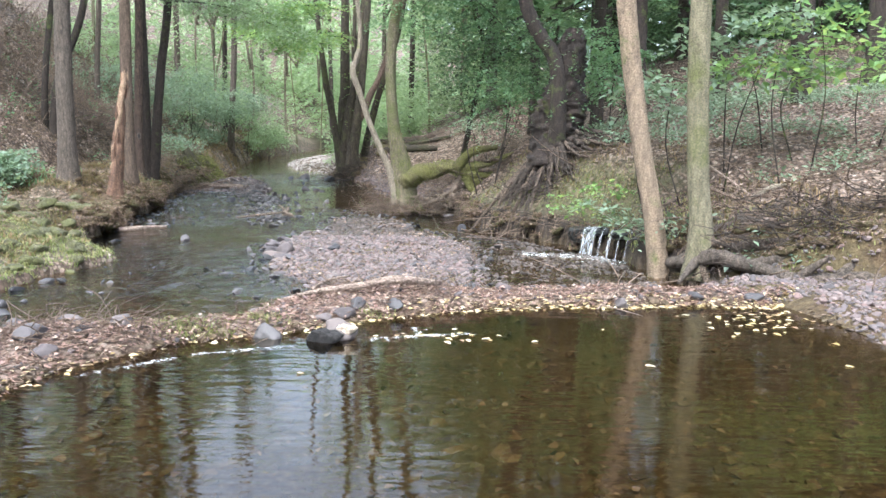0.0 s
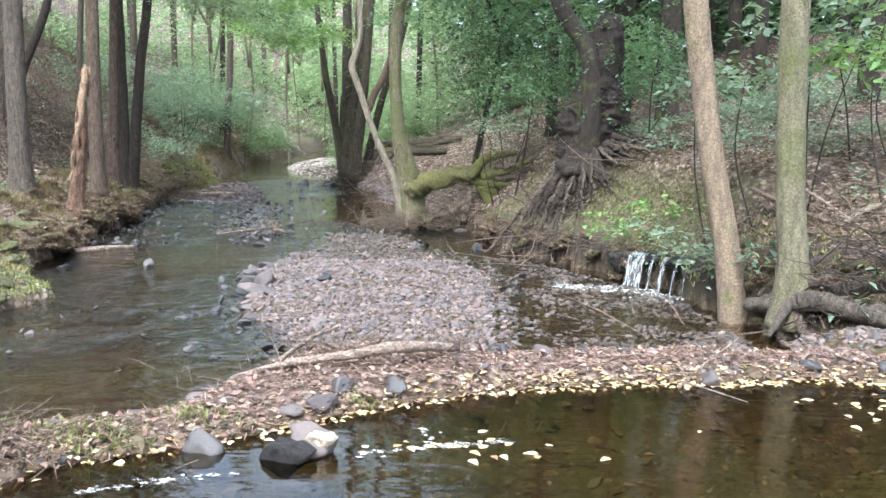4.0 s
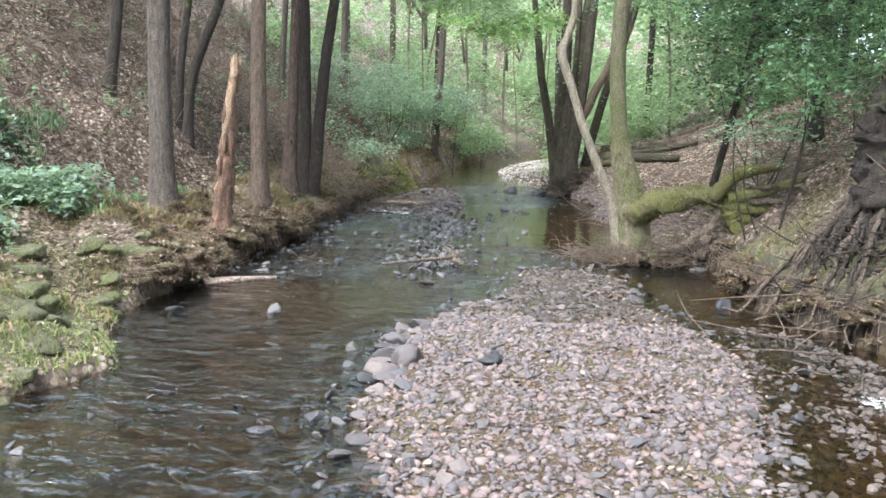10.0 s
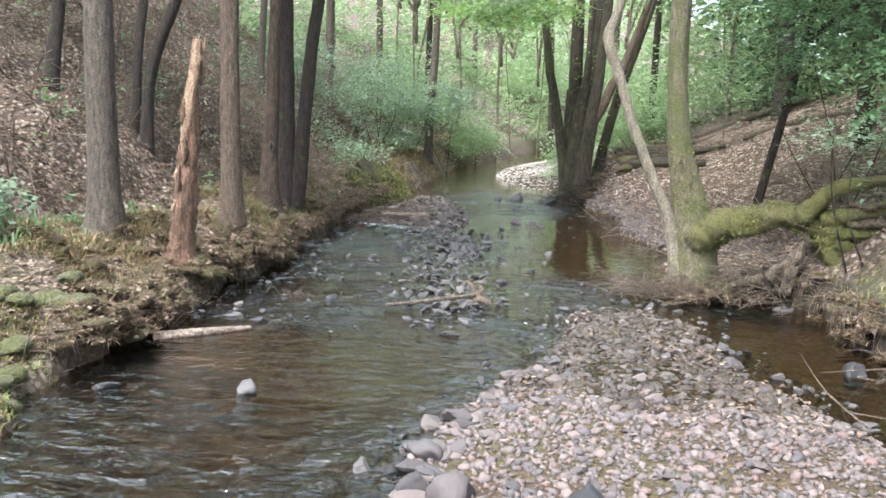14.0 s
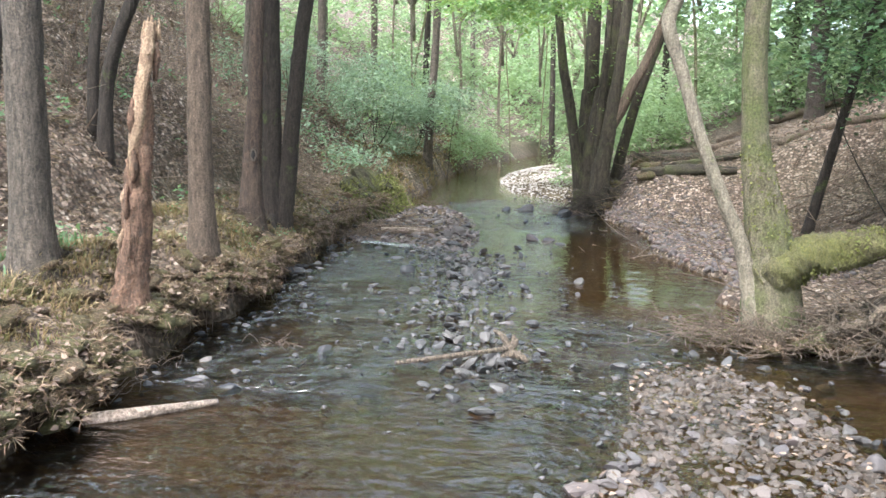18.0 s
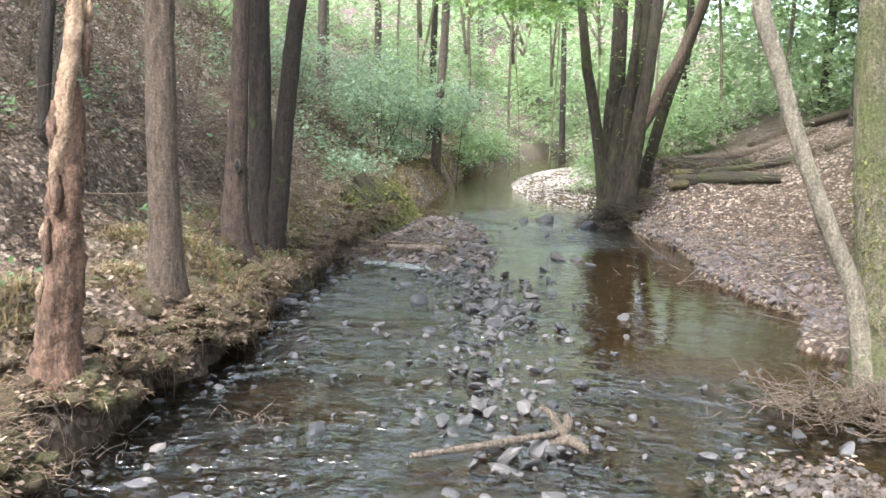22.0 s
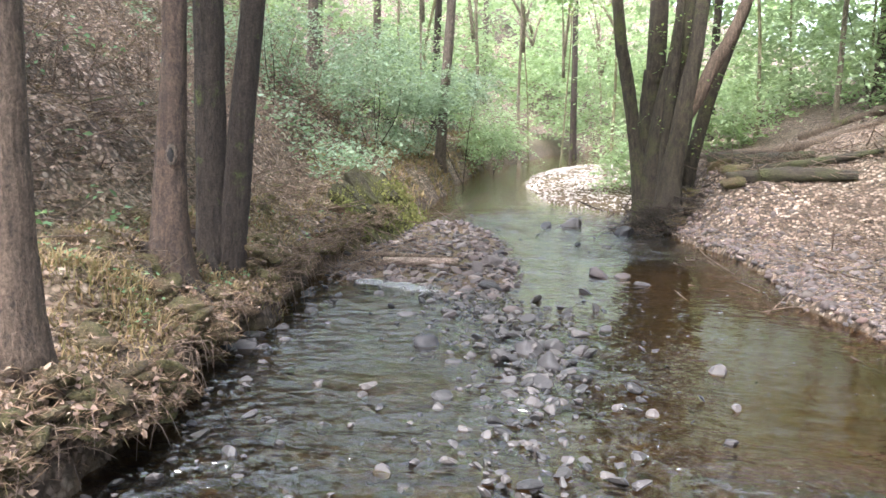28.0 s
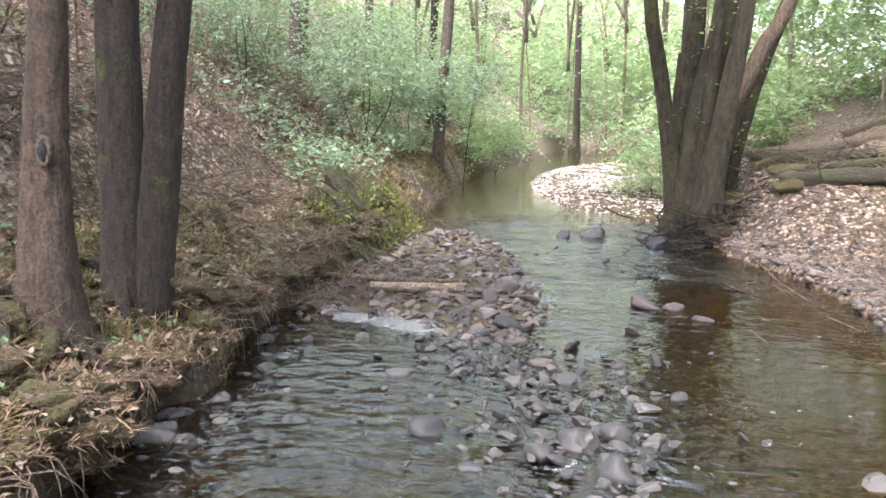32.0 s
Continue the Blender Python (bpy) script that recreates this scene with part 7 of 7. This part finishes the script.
leaves(_pl, np.column_stack([-6.38 - 0.5 * _u6 + RNG.normal(0, 0.04, 5200), RNG.uniform(22.1, 24.95, 5200), 0.10 + 0.62 * _u6 + RNG.normal(0, 0.05, 5200)]), 0.05 * RNG.uniform(0.5, 1.4, 5200), 0.9, None, RNG)
thing("revetment_cushions", _pl.mesh("revetment_cushions", "mossleaf", False), "thick moss cushions on the old masonry", "moss", kind="stuff")
grass("revetment_moss", "mossy tufts over the old masonry", np.column_stack([RNG.uniform(-7.1, -6.45, 2600), RNG.uniform(22.1, 25.0, 2600)]), 0.07, "grass", 31, 1.2, 0.006)
grass("bank_grass", "short yellow-green grass on the low bank", patch((-8, -3.6), (6.5, 13), 15000, 1, lambda x, y, dl, dr, c, u: (dl > 0.05) & (dl < 3.2) & (c > -0.15)), 0.07, "grass", 1)
grass("dry_bank_grass", "dry straw-coloured grass on the cut bank", patch((-7.5, -4.2), (8, 26), 40000, 2, lambda x, y, dl, dr, c, u: (dl > 0.03) & (dl < 1.1) & (c > -0.25)), 0.07, "drygrass", 2, 0.8)
grass("right_bank_grass", "tufty moss and grass on the right bank", patch((0, 5), (7.1, 15), 26000, 3, lambda x, y, dl, dr, c, u: (dr > 0.02) & (dr < 1.0) & (c > -0.3)), 0.05, "grass", 3)
grass("right_dry_grass", "dry grass on the right bank", patch((0, 5), (7.1, 15), 14000, 4, lambda x, y, dl, dr, c, u: (dr > 0.02) & (dr < 1.6) & (c > 0.0)), 0.08, "drygrass", 4, 0.8)
grass("green_tufts", "green grass tufts below the slope", patch((-8.5, -5.4), (10, 14), 9000, 5, lambda x, y, dl, dr, c, u: (dl > 0.8) & (dl < 3) & (c > 0.25)), 0.16, "leaf_mid", 5, 0.6, 0.008)
grass("far_bank_grass", "dry grass on the far left bank", patch((-11, -6.2), (24.8, 45), 26000, 6, lambda x, y, dl, dr, c, u: (dl > -0.02) & (dl < 2.0) & (c > -0.1)), 0.12, "drygrass", 6, 0.6, 0.014)
# fine needles and stalks
SLIVER = LEAF5 * np.array([1.0, 0.13, 0.6])


def slivers(name, label, q, size, mat, seed, lift=0.02):
    rng = np.random.default_rng(seed)
    p = on_ground(q, 0)
    p[:, 2] += rng.uniform(0.004, lift * 2, len(q))
    pl = Pile()
    leaves(pl, p, size * rng.uniform(0.5, 1.5, len(q)), 0.25, None, rng, SLIVER, LEAF5_F)
    thing(name, pl.mesh(name, mat, False), label, "litter", kind="stuff")


# leaf litter
def litter(name, label, q, size, mat, seed, lift=0.022, tilt=0.35, category="leaves"):
    rng = np.random.default_rng(seed)
    pl = Pile()
    p = on_ground(q, 0)
    p[:, 2] += rng.uniform(0.003, lift * 2, len(q))
    leaves(pl, p, size * rng.uniform(0.6, 1.3, len(q)), tilt, None, rng, LEAF5, LEAF5_F)
    thing(name, pl.mesh(name, mat, False), label, category, kind="stuff")


litter("leaf_litter", "dry brown leaf litter on the left bank and slope", patch((-13, -4.8), (9, 30), 60000, 11, lambda x, y, dl, dr, c, u: (dl > 0.3) & (u < 0.5 + 0.12 * dl)), 0.05, "litter", 11)
litter("leaf_litter", "dry brown leaf litter on the right bank and slope", patch((-2.6, 9), (7.5, 30), 32000, 12, lambda x, y, dl, dr, c, u: (dr > 0.3) & (u < 0.9 - 0.05 * dr)), 0.043, "litter", 12)
litter("bank_leaf_litter", "curled dry leaves along the cut bank", patch((-8, -4.8), (10.5, 24), 26000, 17, lambda x, y, dl, dr, c, u: (dl > 0.06) & (dl < 2.6)), 0.032, "litter", 17)
litter("right_leaf_litter", "dry brown leaves strewn over the right rise", patch((0.3, 7), (7.2, 16), 24000, 18, lambda x, y, dl, dr, c, u: (dr > 0.5) & (c > -0.4)), 0.04, "litter", 18)
litter("slope_leaf_litter", "brown leaf litter on the slope above the gravel beach", patch((-2.7, 3.5), (16, 28), 18000, 19, lambda x, y, dl, dr, c, u: (dr > 1.3) & (c > -0.3)), 0.038, "litter", 19)
litter("leaf_litter", "dry brown leaf litter on the far left bank", patch((-16, -6.5), (25, 46), 14000, 25, lambda x, y, dl, dr, c, u: (dl > 0.1)), 0.075, "litter", 25)
slivers("needle_litter", "dry stalks on the far left bank", patch((-12, -6.5), (25, 46), 12000, 26, lambda x, y, dl, dr, c, u: (dl > 0.05)), 0.13, "sliver", 26)
_q = np.column_stack([RNG.uniform(-3.2, 4, 5200), RNG.uniform(1.6, 6.8, 5200)])
_q = _q[in_pool(_q[:, 0], _q[:, 1])]
_pl = Pile()
heap(_pl, on_ground(_q, -0.005), np.clip(RNG.lognormal(-3.4, 0.45, len(_q)), 0.015, 0.08), PEBBLES, 0.3)
thing("pool_bed_stones", _pl.mesh("pool_bed_stones", "poolbed", False), "brown silted stones on the pool floor", "stones", kind="stuff")
litter("sunken_leaves", "sunken brown leaves on the pool floor", _q[::5] + 0.06, 0.05, "litter", 27, 0.01)
_q = scatter(DAM, 8000, 13, -0.02)
_q = _q[_q[:, 0] > -3.2]
litter("dam_leaves", "matted reddish-brown leaves and needles on the dam", _q, 0.034, "dam", 13, 0.02)
_q = scatter(DAM, 22000, 14, -0.07)
_q = _q[(depth_in(DAM, _q[:, 0], _q[:, 1]) < 0.16) & (_q[:, 0] > -3.2)]
_pl = Pile()
_p = on_ground(_q, 0.01)
_p[:, 2] = np.maximum(_p[:, 2], POOL_Z + 0.006)
_sel = (_q[:, 1] < np.interp(_q[:, 0], DAM_X, DAM_Y)) & (RNG.uniform(0, 1, len(_q)) < np.interp(_q[:, 0], [-2, -0.5, 0.2, 2.6], [0.10, 0.2, 0.4, 0.6]))
leaves(_pl, _p[_sel], 0.042 * RNG.uniform(0.6, 1.3, int(_sel.sum())), 0.2, None, RNG, LEAF5, LEAF5_F)
thing("yellow_leaf_fringe", _pl.mesh("yellow_leaf_fringe", "yellow", False), "yellow fallen leaves fringing the dam", "leaves", kind="stuff")
_q = scatter(ISLAND, 2600, 15)
litter("bar_leaves", "scattered reddish leaves on the gravel bar", _q[rough(_q[:, 0], _q[:, 1], 0.6) > 0.05], 0.04, "litter", 15, 0.03)
_rng = np.random.default_rng(16)
_q = np.vstack([np.column_stack([_rng.normal(2.3, 0.25, 70), _rng.normal(6.1, 0.2, 70)]), np.column_stack([_rng.uniform(-2.2, 3, 8), _rng.uniform(4.6, 6.2, 8)]), np.column_stack([_rng.normal(0.0, 0.3, 22), _rng.normal(5.5, 0.06, 22)])])
_q = _q[in_pool(_q[:, 0], _q[:, 1])]
_pl = Pile()
leaves(_pl, np.column_stack([_q, np.full(len(_q), POOL_Z + 0.006)]), 0.06 * _rng.uniform(0.5, 1.2, len(_q)), 0.03, None, _rng, LEAF5, LEAF5_F)
thing("floating_leaves", _pl.mesh("floating_leaves", "yellow", False), "yellow leaves floating on the pool", "leaves", kind="stuff")
slivers("needle_litter", "fine dry stalks and needles on the left bank", patch((-8.5, -4.6), (8.5, 25), 36000, 61, lambda x, y, dl, dr, c, u: (dl > 0.03) & (dl < 3.2) & (u < 1.05 - 0.2 * dl)), 0.062, "sliver", 61)
slivers("needle_litter", "fine dry stalks and needles on the left slope", patch((-13, -6.5), (9, 30), 24000, 62, lambda x, y, dl, dr, c, u: (dl > 1.5)), 0.11, "sliver", 62)
slivers("needle_litter", "fine dry stalks and needles on the right bank", patch((-2.6, 5), (7.2, 26), 26000, 63, lambda x, y, dl, dr, c, u: (dr > 0.1) & (dr < 5)), 0.07, "sliver", 63)
slivers("dam_debris", "reddish matted stalks and needles on the dam", np.array([q for q in scatter(DAM, 16000, 64, 0.0) if q[0] > -3.2]), 0.055, "dam", 64)
_rng = np.random.default_rng(65)


def sods(x, y, z, size, seed):
    """Lumps of turf with needles and leaves lying on them."""
    rng = np.random.default_rng(seed)
    n = len(x)
    c = np.column_stack([x, y, z])
    turf, hay, dead = Pile(), Pile(), Pile()
    heap(turf, c, size, [stone_shape(70 + k, 2, 4, (1, 0.85, 0.34)) for k in range(6)], 0.3, rng)
    for pile, per, ln, shape in ((hay, 52, 0.06, SLIVER), (dead, 22, 0.035, LEAF5)):
        d = rng.normal(size=(n * per, 3))
        d /= np.linalg.norm(d, axis=1)[:, None]
        d[:, 2] = np.abs(d[:, 2])
        p = np.repeat(c, per, 0) + d * np.repeat(size, per)[:, None] * np.array([0.95, 0.9, 0.33])
        leaves(pile, p, ln * rng.uniform(0.5, 1.5, len(p)), 0.5, None, rng, shape, LEAF5_F)
    thing("bank_turf", turf.mesh("bank_turf", "sod"), "overhanging sods along the cut bank", "turf", kind="stuff")
    thing("turf_needles", hay.mesh("turf_needles", "sliver", False), "dry needles on the overhanging sods", "litter", kind="stuff")
    thing("turf_leaves", dead.mesh("turf_leaves", "litter", False), "dry leaves on the overhanging sods", "leaves", kind="stuff")


_y5 = _rng.uniform(11.2, 24.0, 180)
_x5 = np.interp(_y5, LEFT_Y, LEFT_X) - _rng.uniform(0.02, 0.2, 180)
sods(_x5, _y5, height(_x5 - 0.12, _y5) - _rng.uniform(0.0, 0.07, 180), _rng.uniform(0.05, 0.13, 180), 66)
_y5 = _rng.uniform(11.4, 24.0, 420)
_y5 = _y5[rough(_y5 * 0, _y5, 0.5) + 0.5 * rough(_y5 * 0 + 3, _y5, 0.2) > -0.05]
_n5 = len(_y5)
_x5 = np.interp(_y5, LEFT_Y, LEFT_X) + 0.10 * rough(_y5 * 0 - 1.6, _y5, 1.25) + _rng.uniform(-0.14, 0.10, _n5)
sods(_x5, _y5, height(_x5 - 0.3, _y5) - _rng.uniform(0.02, 0.16, _n5), _rng.uniform(0.05, 0.14, _n5), 71)
_y6 = _rng.uniform(10.6, 15.4, 60)
_x6 = np.interp(_y6, RIGHT_Y, RIGHT_X) + _rng.uniform(-0.02, 0.2, 60)
sods(_x6, _y6, height(_x6 + 0.1, _y6) - _rng.uniform(0.06, 0.14, 60), _rng.uniform(0.05, 0.12, 60), 67)
_e6 = smooth_path([(4.6, 7.25), (3.6, 7.45), (3.05, 7.65), (2.65, 7.95), (2.4, 8.3), (2.3, 8.8), (2.3, 9.3)], 70)
_x6, _y6 = _e6[:, 0] + _rng.uniform(0.0, 0.3, 70), _e6[:, 1] + _rng.uniform(0.0, 0.25, 70)
sods(_x6, _y6, height(_x6, _y6) - 0.02, _rng.uniform(0.05, 0.12, 70), 69)
_x7, _y7 = _rng.normal(-0.6, 0.3, 34), _rng.normal(15.5, 0.2, 34)
sods(_x7, _y7, np.maximum(height(_x7, _y7), 0.05) + _rng.uniform(0, 0.08, 34), _rng.uniform(0.08, 0.17, 34), 72)
# mossy hummocks on the cut bank
_y7 = _rng.uniform(12.0, 24.0, 420)
_d7 = _rng.uniform(0.12, 1.35, 420)
_x7 = np.interp(_y7, LEFT_Y, LEFT_X) - _d7
_k7 = rough(_x7, _y7, 0.5) > -0.25
_x7, _y7 = _x7[_k7], _y7[_k7]
sods(_x7, _y7, height(_x7, _y7) - 0.015, _rng.uniform(0.07, 0.2, len(_x7)), 73)
# mound of roots and earth under the alder stems
_x7, _y7 = _rng.normal(-2.5, 0.35, 26), _rng.normal(25.4, 0.3, 26)
sods(_x7, _y7, height(_x7, _y7) + 0.03, _rng.uniform(0.12, 0.28, 26), 68)
# stalks and rootlets that hang over the edge
_pl = Pile()
_n5 = 420
_y5 = np.concatenate([_rng.uniform(11.0, 24, 320), _rng.uniform(10.3, 15.2, 100)])
_x5 = np.where(np.arange(_n5) < 320, np.interp(_y5, LEFT_Y, LEFT_X), np.interp(_y5, RIGHT_Y, RIGHT_X))
_sg = np.where(np.arange(_n5) < 320, 1.0, -1.0)
for _k in range(_n5):
    _o, _d = _rng.uniform(-0.02, 0.12), _rng.uniform(0.02, 0.22)
    _z5 = float(water_level(_y5[_k])) + _rng.uniform(0.2, 0.36)
    _p0 = np.array([_x5[_k] - _sg[_k] * 0.14, _y5[_k], _z5])
    _e5 = _rng.normal(0, 0.18)
    tube(_pl, [_p0, _p0 + np.array([_sg[_k] * (0.1 + _o), _e5 * 0.5, 0.03]), _p0 + np.array([_sg[_k] * (0.14 + _o), _e5, -_d])], [0.0042, 0.0035, 0.0015], 4, 5, 0)
thing("hanging_rootlets", _pl.mesh("hanging_rootlets", "twig"), "dry stalks and rootlets hanging over the cut bank", "roots", kind="stuff")
# low plants
def herbs(name, label, q, size, mat, seed, tall=0.2, per=5):
    rng = np.random.default_rng(seed)
    p = np.repeat(on_ground(q, 0), per, 0)
    p[:, :2] += rng.normal(0, 0.05, (len(p), 2))
    p[:, 2] += rng.uniform(0.3, 1.0, len(p)) * tall
    pl = Pile()
    leaves(pl, p, size * rng.uniform(0.6, 1.3, len(p)), 0.45, None, rng)
    thing(name, pl.mesh(name, mat, False), label, "plants", kind="stuff")


herbs("nettle_patch", "bluish-green nettles below the left slope", patch((-9, -5.4), (9.5, 14.5), 7000, 21, lambda x, y, dl, dr, c, u: (dl > 1.0) & (dl < 3.6) & (c > -0.3) & (y < 12.9)), 0.08, "leaf_bluish", 21, 0.4, 7)
herbs("slope_herbs", "scattered green seedlings on the left slope", patch((-13, -6.3), (11, 28), 2600, 22, lambda x, y, dl, dr, c, u: (dl > 1.0) & (c > 0.45)), 0.08, "leaf_mid", 22, 0.3)
herbs("right_fern_patch", "pale green low plants on the right rise", patch((1.5, 9), (9, 20), 6500, 23, lambda x, y, dl, dr, c, u: (dr > 1.3) & (c > -0.05)), 0.06, "leaf_bluish", 23, 0.2)
herbs("bend_undergrowth", "bluish-green low plants on the bank by the bend", patch((-12, -6.6), (23.5, 34), 3600, 28, lambda x, y, dl, dr, c, u: (dl > 0.5) & (dl < 4.5) & (c > 0.0)), 0.09, "leaf_bluish", 28, 0.55)
herbs("bank_herbs", "green plants along the cut bank", patch((-7.5, -5.2), (14, 25), 1200, 24, lambda x, y, dl, dr, c, u: (dl > 0.15) & (dl < 1.2) & (c > 0.2)), 0.036, "leaf_mid", 24, 0.1)

# ---------------------------------------------------------------- single stones of the bars
_protos = [make_mesh("stone", v * 1.0, [f], "stone", False) for v, f in STONES]
_rng = np.random.default_rng(99)
_q = scatter(ISLAND, 200, 31, -0.08)
_yl = _rng.uniform(8.2, 12.6, 95)
_edge = np.interp(_yl, [7.0, 7.7, 8.4, 9.2, 9.9, 10.6, 11.4, 12.6], [-1.1, -1.2, -1.55, -1.95, -1.95, -2.25, -2.2, -1.85])
_q = np.vstack([_q, np.column_stack([_edge + np.abs(_rng.normal(0, 0.22, 95)) - 0.14, _yl])])
for _k, (_x, _y) in enumerate(_q):
    ob = new("stone", _protos[_k % len(_protos)])
    ob.parent = GRAVEL
    _s = float(np.clip(_rng.lognormal(-3.1 if _k < 200 else -2.6, 0.32), 0.03, 0.13))
    ob.location = (_x, _y, h1(_x, _y) + 0.012)
    ob.scale = (_s, _s, _s)
    ob.rotation_euler = (_rng.normal(0, 0.25), _rng.normal(0, 0.25), _rng.uniform(0, 6.28))

# pebbles and tufts on the dam, scum lines on the pool, foam under the falls
_rng = np.random.default_rng(120)
_q = scatter(DAM, 1500, 121, 0.02)
_q = _q[(_q[:, 0] > -3.2) & (_rng.uniform(0, 1, 1500) < np.where(_q[:, 1] > np.interp(_q[:, 0], DAM_X, DAM_Y), 0.8, 0.25))]
_pl = Pile()
heap(_pl, on_ground(_q, 0.006), np.clip(_rng.lognormal(-3.6, 0.4, len(_q)), 0.014, 0.06), PEBBLES, 0.35)
thing("dam_pebbles", _pl.mesh("dam_pebbles", "gravel", False), "grey pebbles lodged in the leaf dam", "gravel", kind="stuff")
_q = np.vstack([_rng.normal((-1.62, 5.42), (0.14, 0.07), (420, 2)), _rng.normal((-1.25, 5.68), (0.1, 0.05), (160, 2)), _rng.normal((-2.1, 5.5), (0.12, 0.08), (240, 2)), _rng.normal((-0.45, 6.05), (0.1, 0.04), (100, 2))])
grass("dam_tufts", "yellow-green tufts growing on the dam", _q, 0.055, "grass", 122, 0.9, 0.004)
_pl = Pile()
_v, _ff = BALL1
for (_ax2, _ay2), (_bx2, _by2), _n2 in (((-1.5, 5.0), (-0.95, 5.2), 60), ((-0.45, 5.42), (0.25, 5.62), 80), ((-0.12, 5.5), (-0.2, 5.75), 20), ((-2.0, 4.5), (-1.6, 4.9), 50)):
    for _k in range(_n2):
        _t = _rng.uniform(0, 1)
        _pl.add(_v * np.array([_rng.uniform(0.008, 0.03), _rng.uniform(0.005, 0.012), 0.003]) + np.array([_ax2 + (_bx2 - _ax2) * _t + _rng.normal(0, 0.02), _ay2 + (_by2 - _ay2) * _t + _rng.normal(0, 0.015), POOL_Z + 0.004]), _ff)
thing("scum_lines", _pl.mesh("scum_lines", "foam"), "thin white scum lines on the pool", "foam", kind="stuff")
_pl = Pile()
for _k in range(300):
    _t = _rng.uniform(0, 1) ** 1.5
    _pl.add(_v * np.array([_rng.uniform(0.015, 0.05), _rng.uniform(0.01, 0.03), 0.008]) + np.array([1.85 - 0.85 * _t + _rng.normal(0, 0.06), 9.95 + 0.25 * _t + _rng.normal(0, 0.05 + 0.03 * _t), 0.042]), _ff)
thing("foam_trail", _pl.mesh("foam_trail", "foam"), "white foam drifting off from the waterfall", "foam", kind="stuff")
_pl = Pile()
for _k in range(260):
    _x, _y = _rng.uniform(-3.3, -0.6), _rng.uniform(15.6, 22.0)
    if banks(np.array([_x]), np.array([_y]))[1][0] < -0.1 and rough(_x, _y, 0.8) > -0.1:
        _pl.add(_v * np.array([_rng.uniform(0.006, 0.016), _rng.uniform(0.006, 0.014), 0.003]) + np.array([_x, _y, water_level(_y) + 0.006]), _ff)
thing("floating_specks", _pl.mesh("floating_specks", "foam"), "tiny white flecks drifting on the calm water", "foam", kind="stuff")
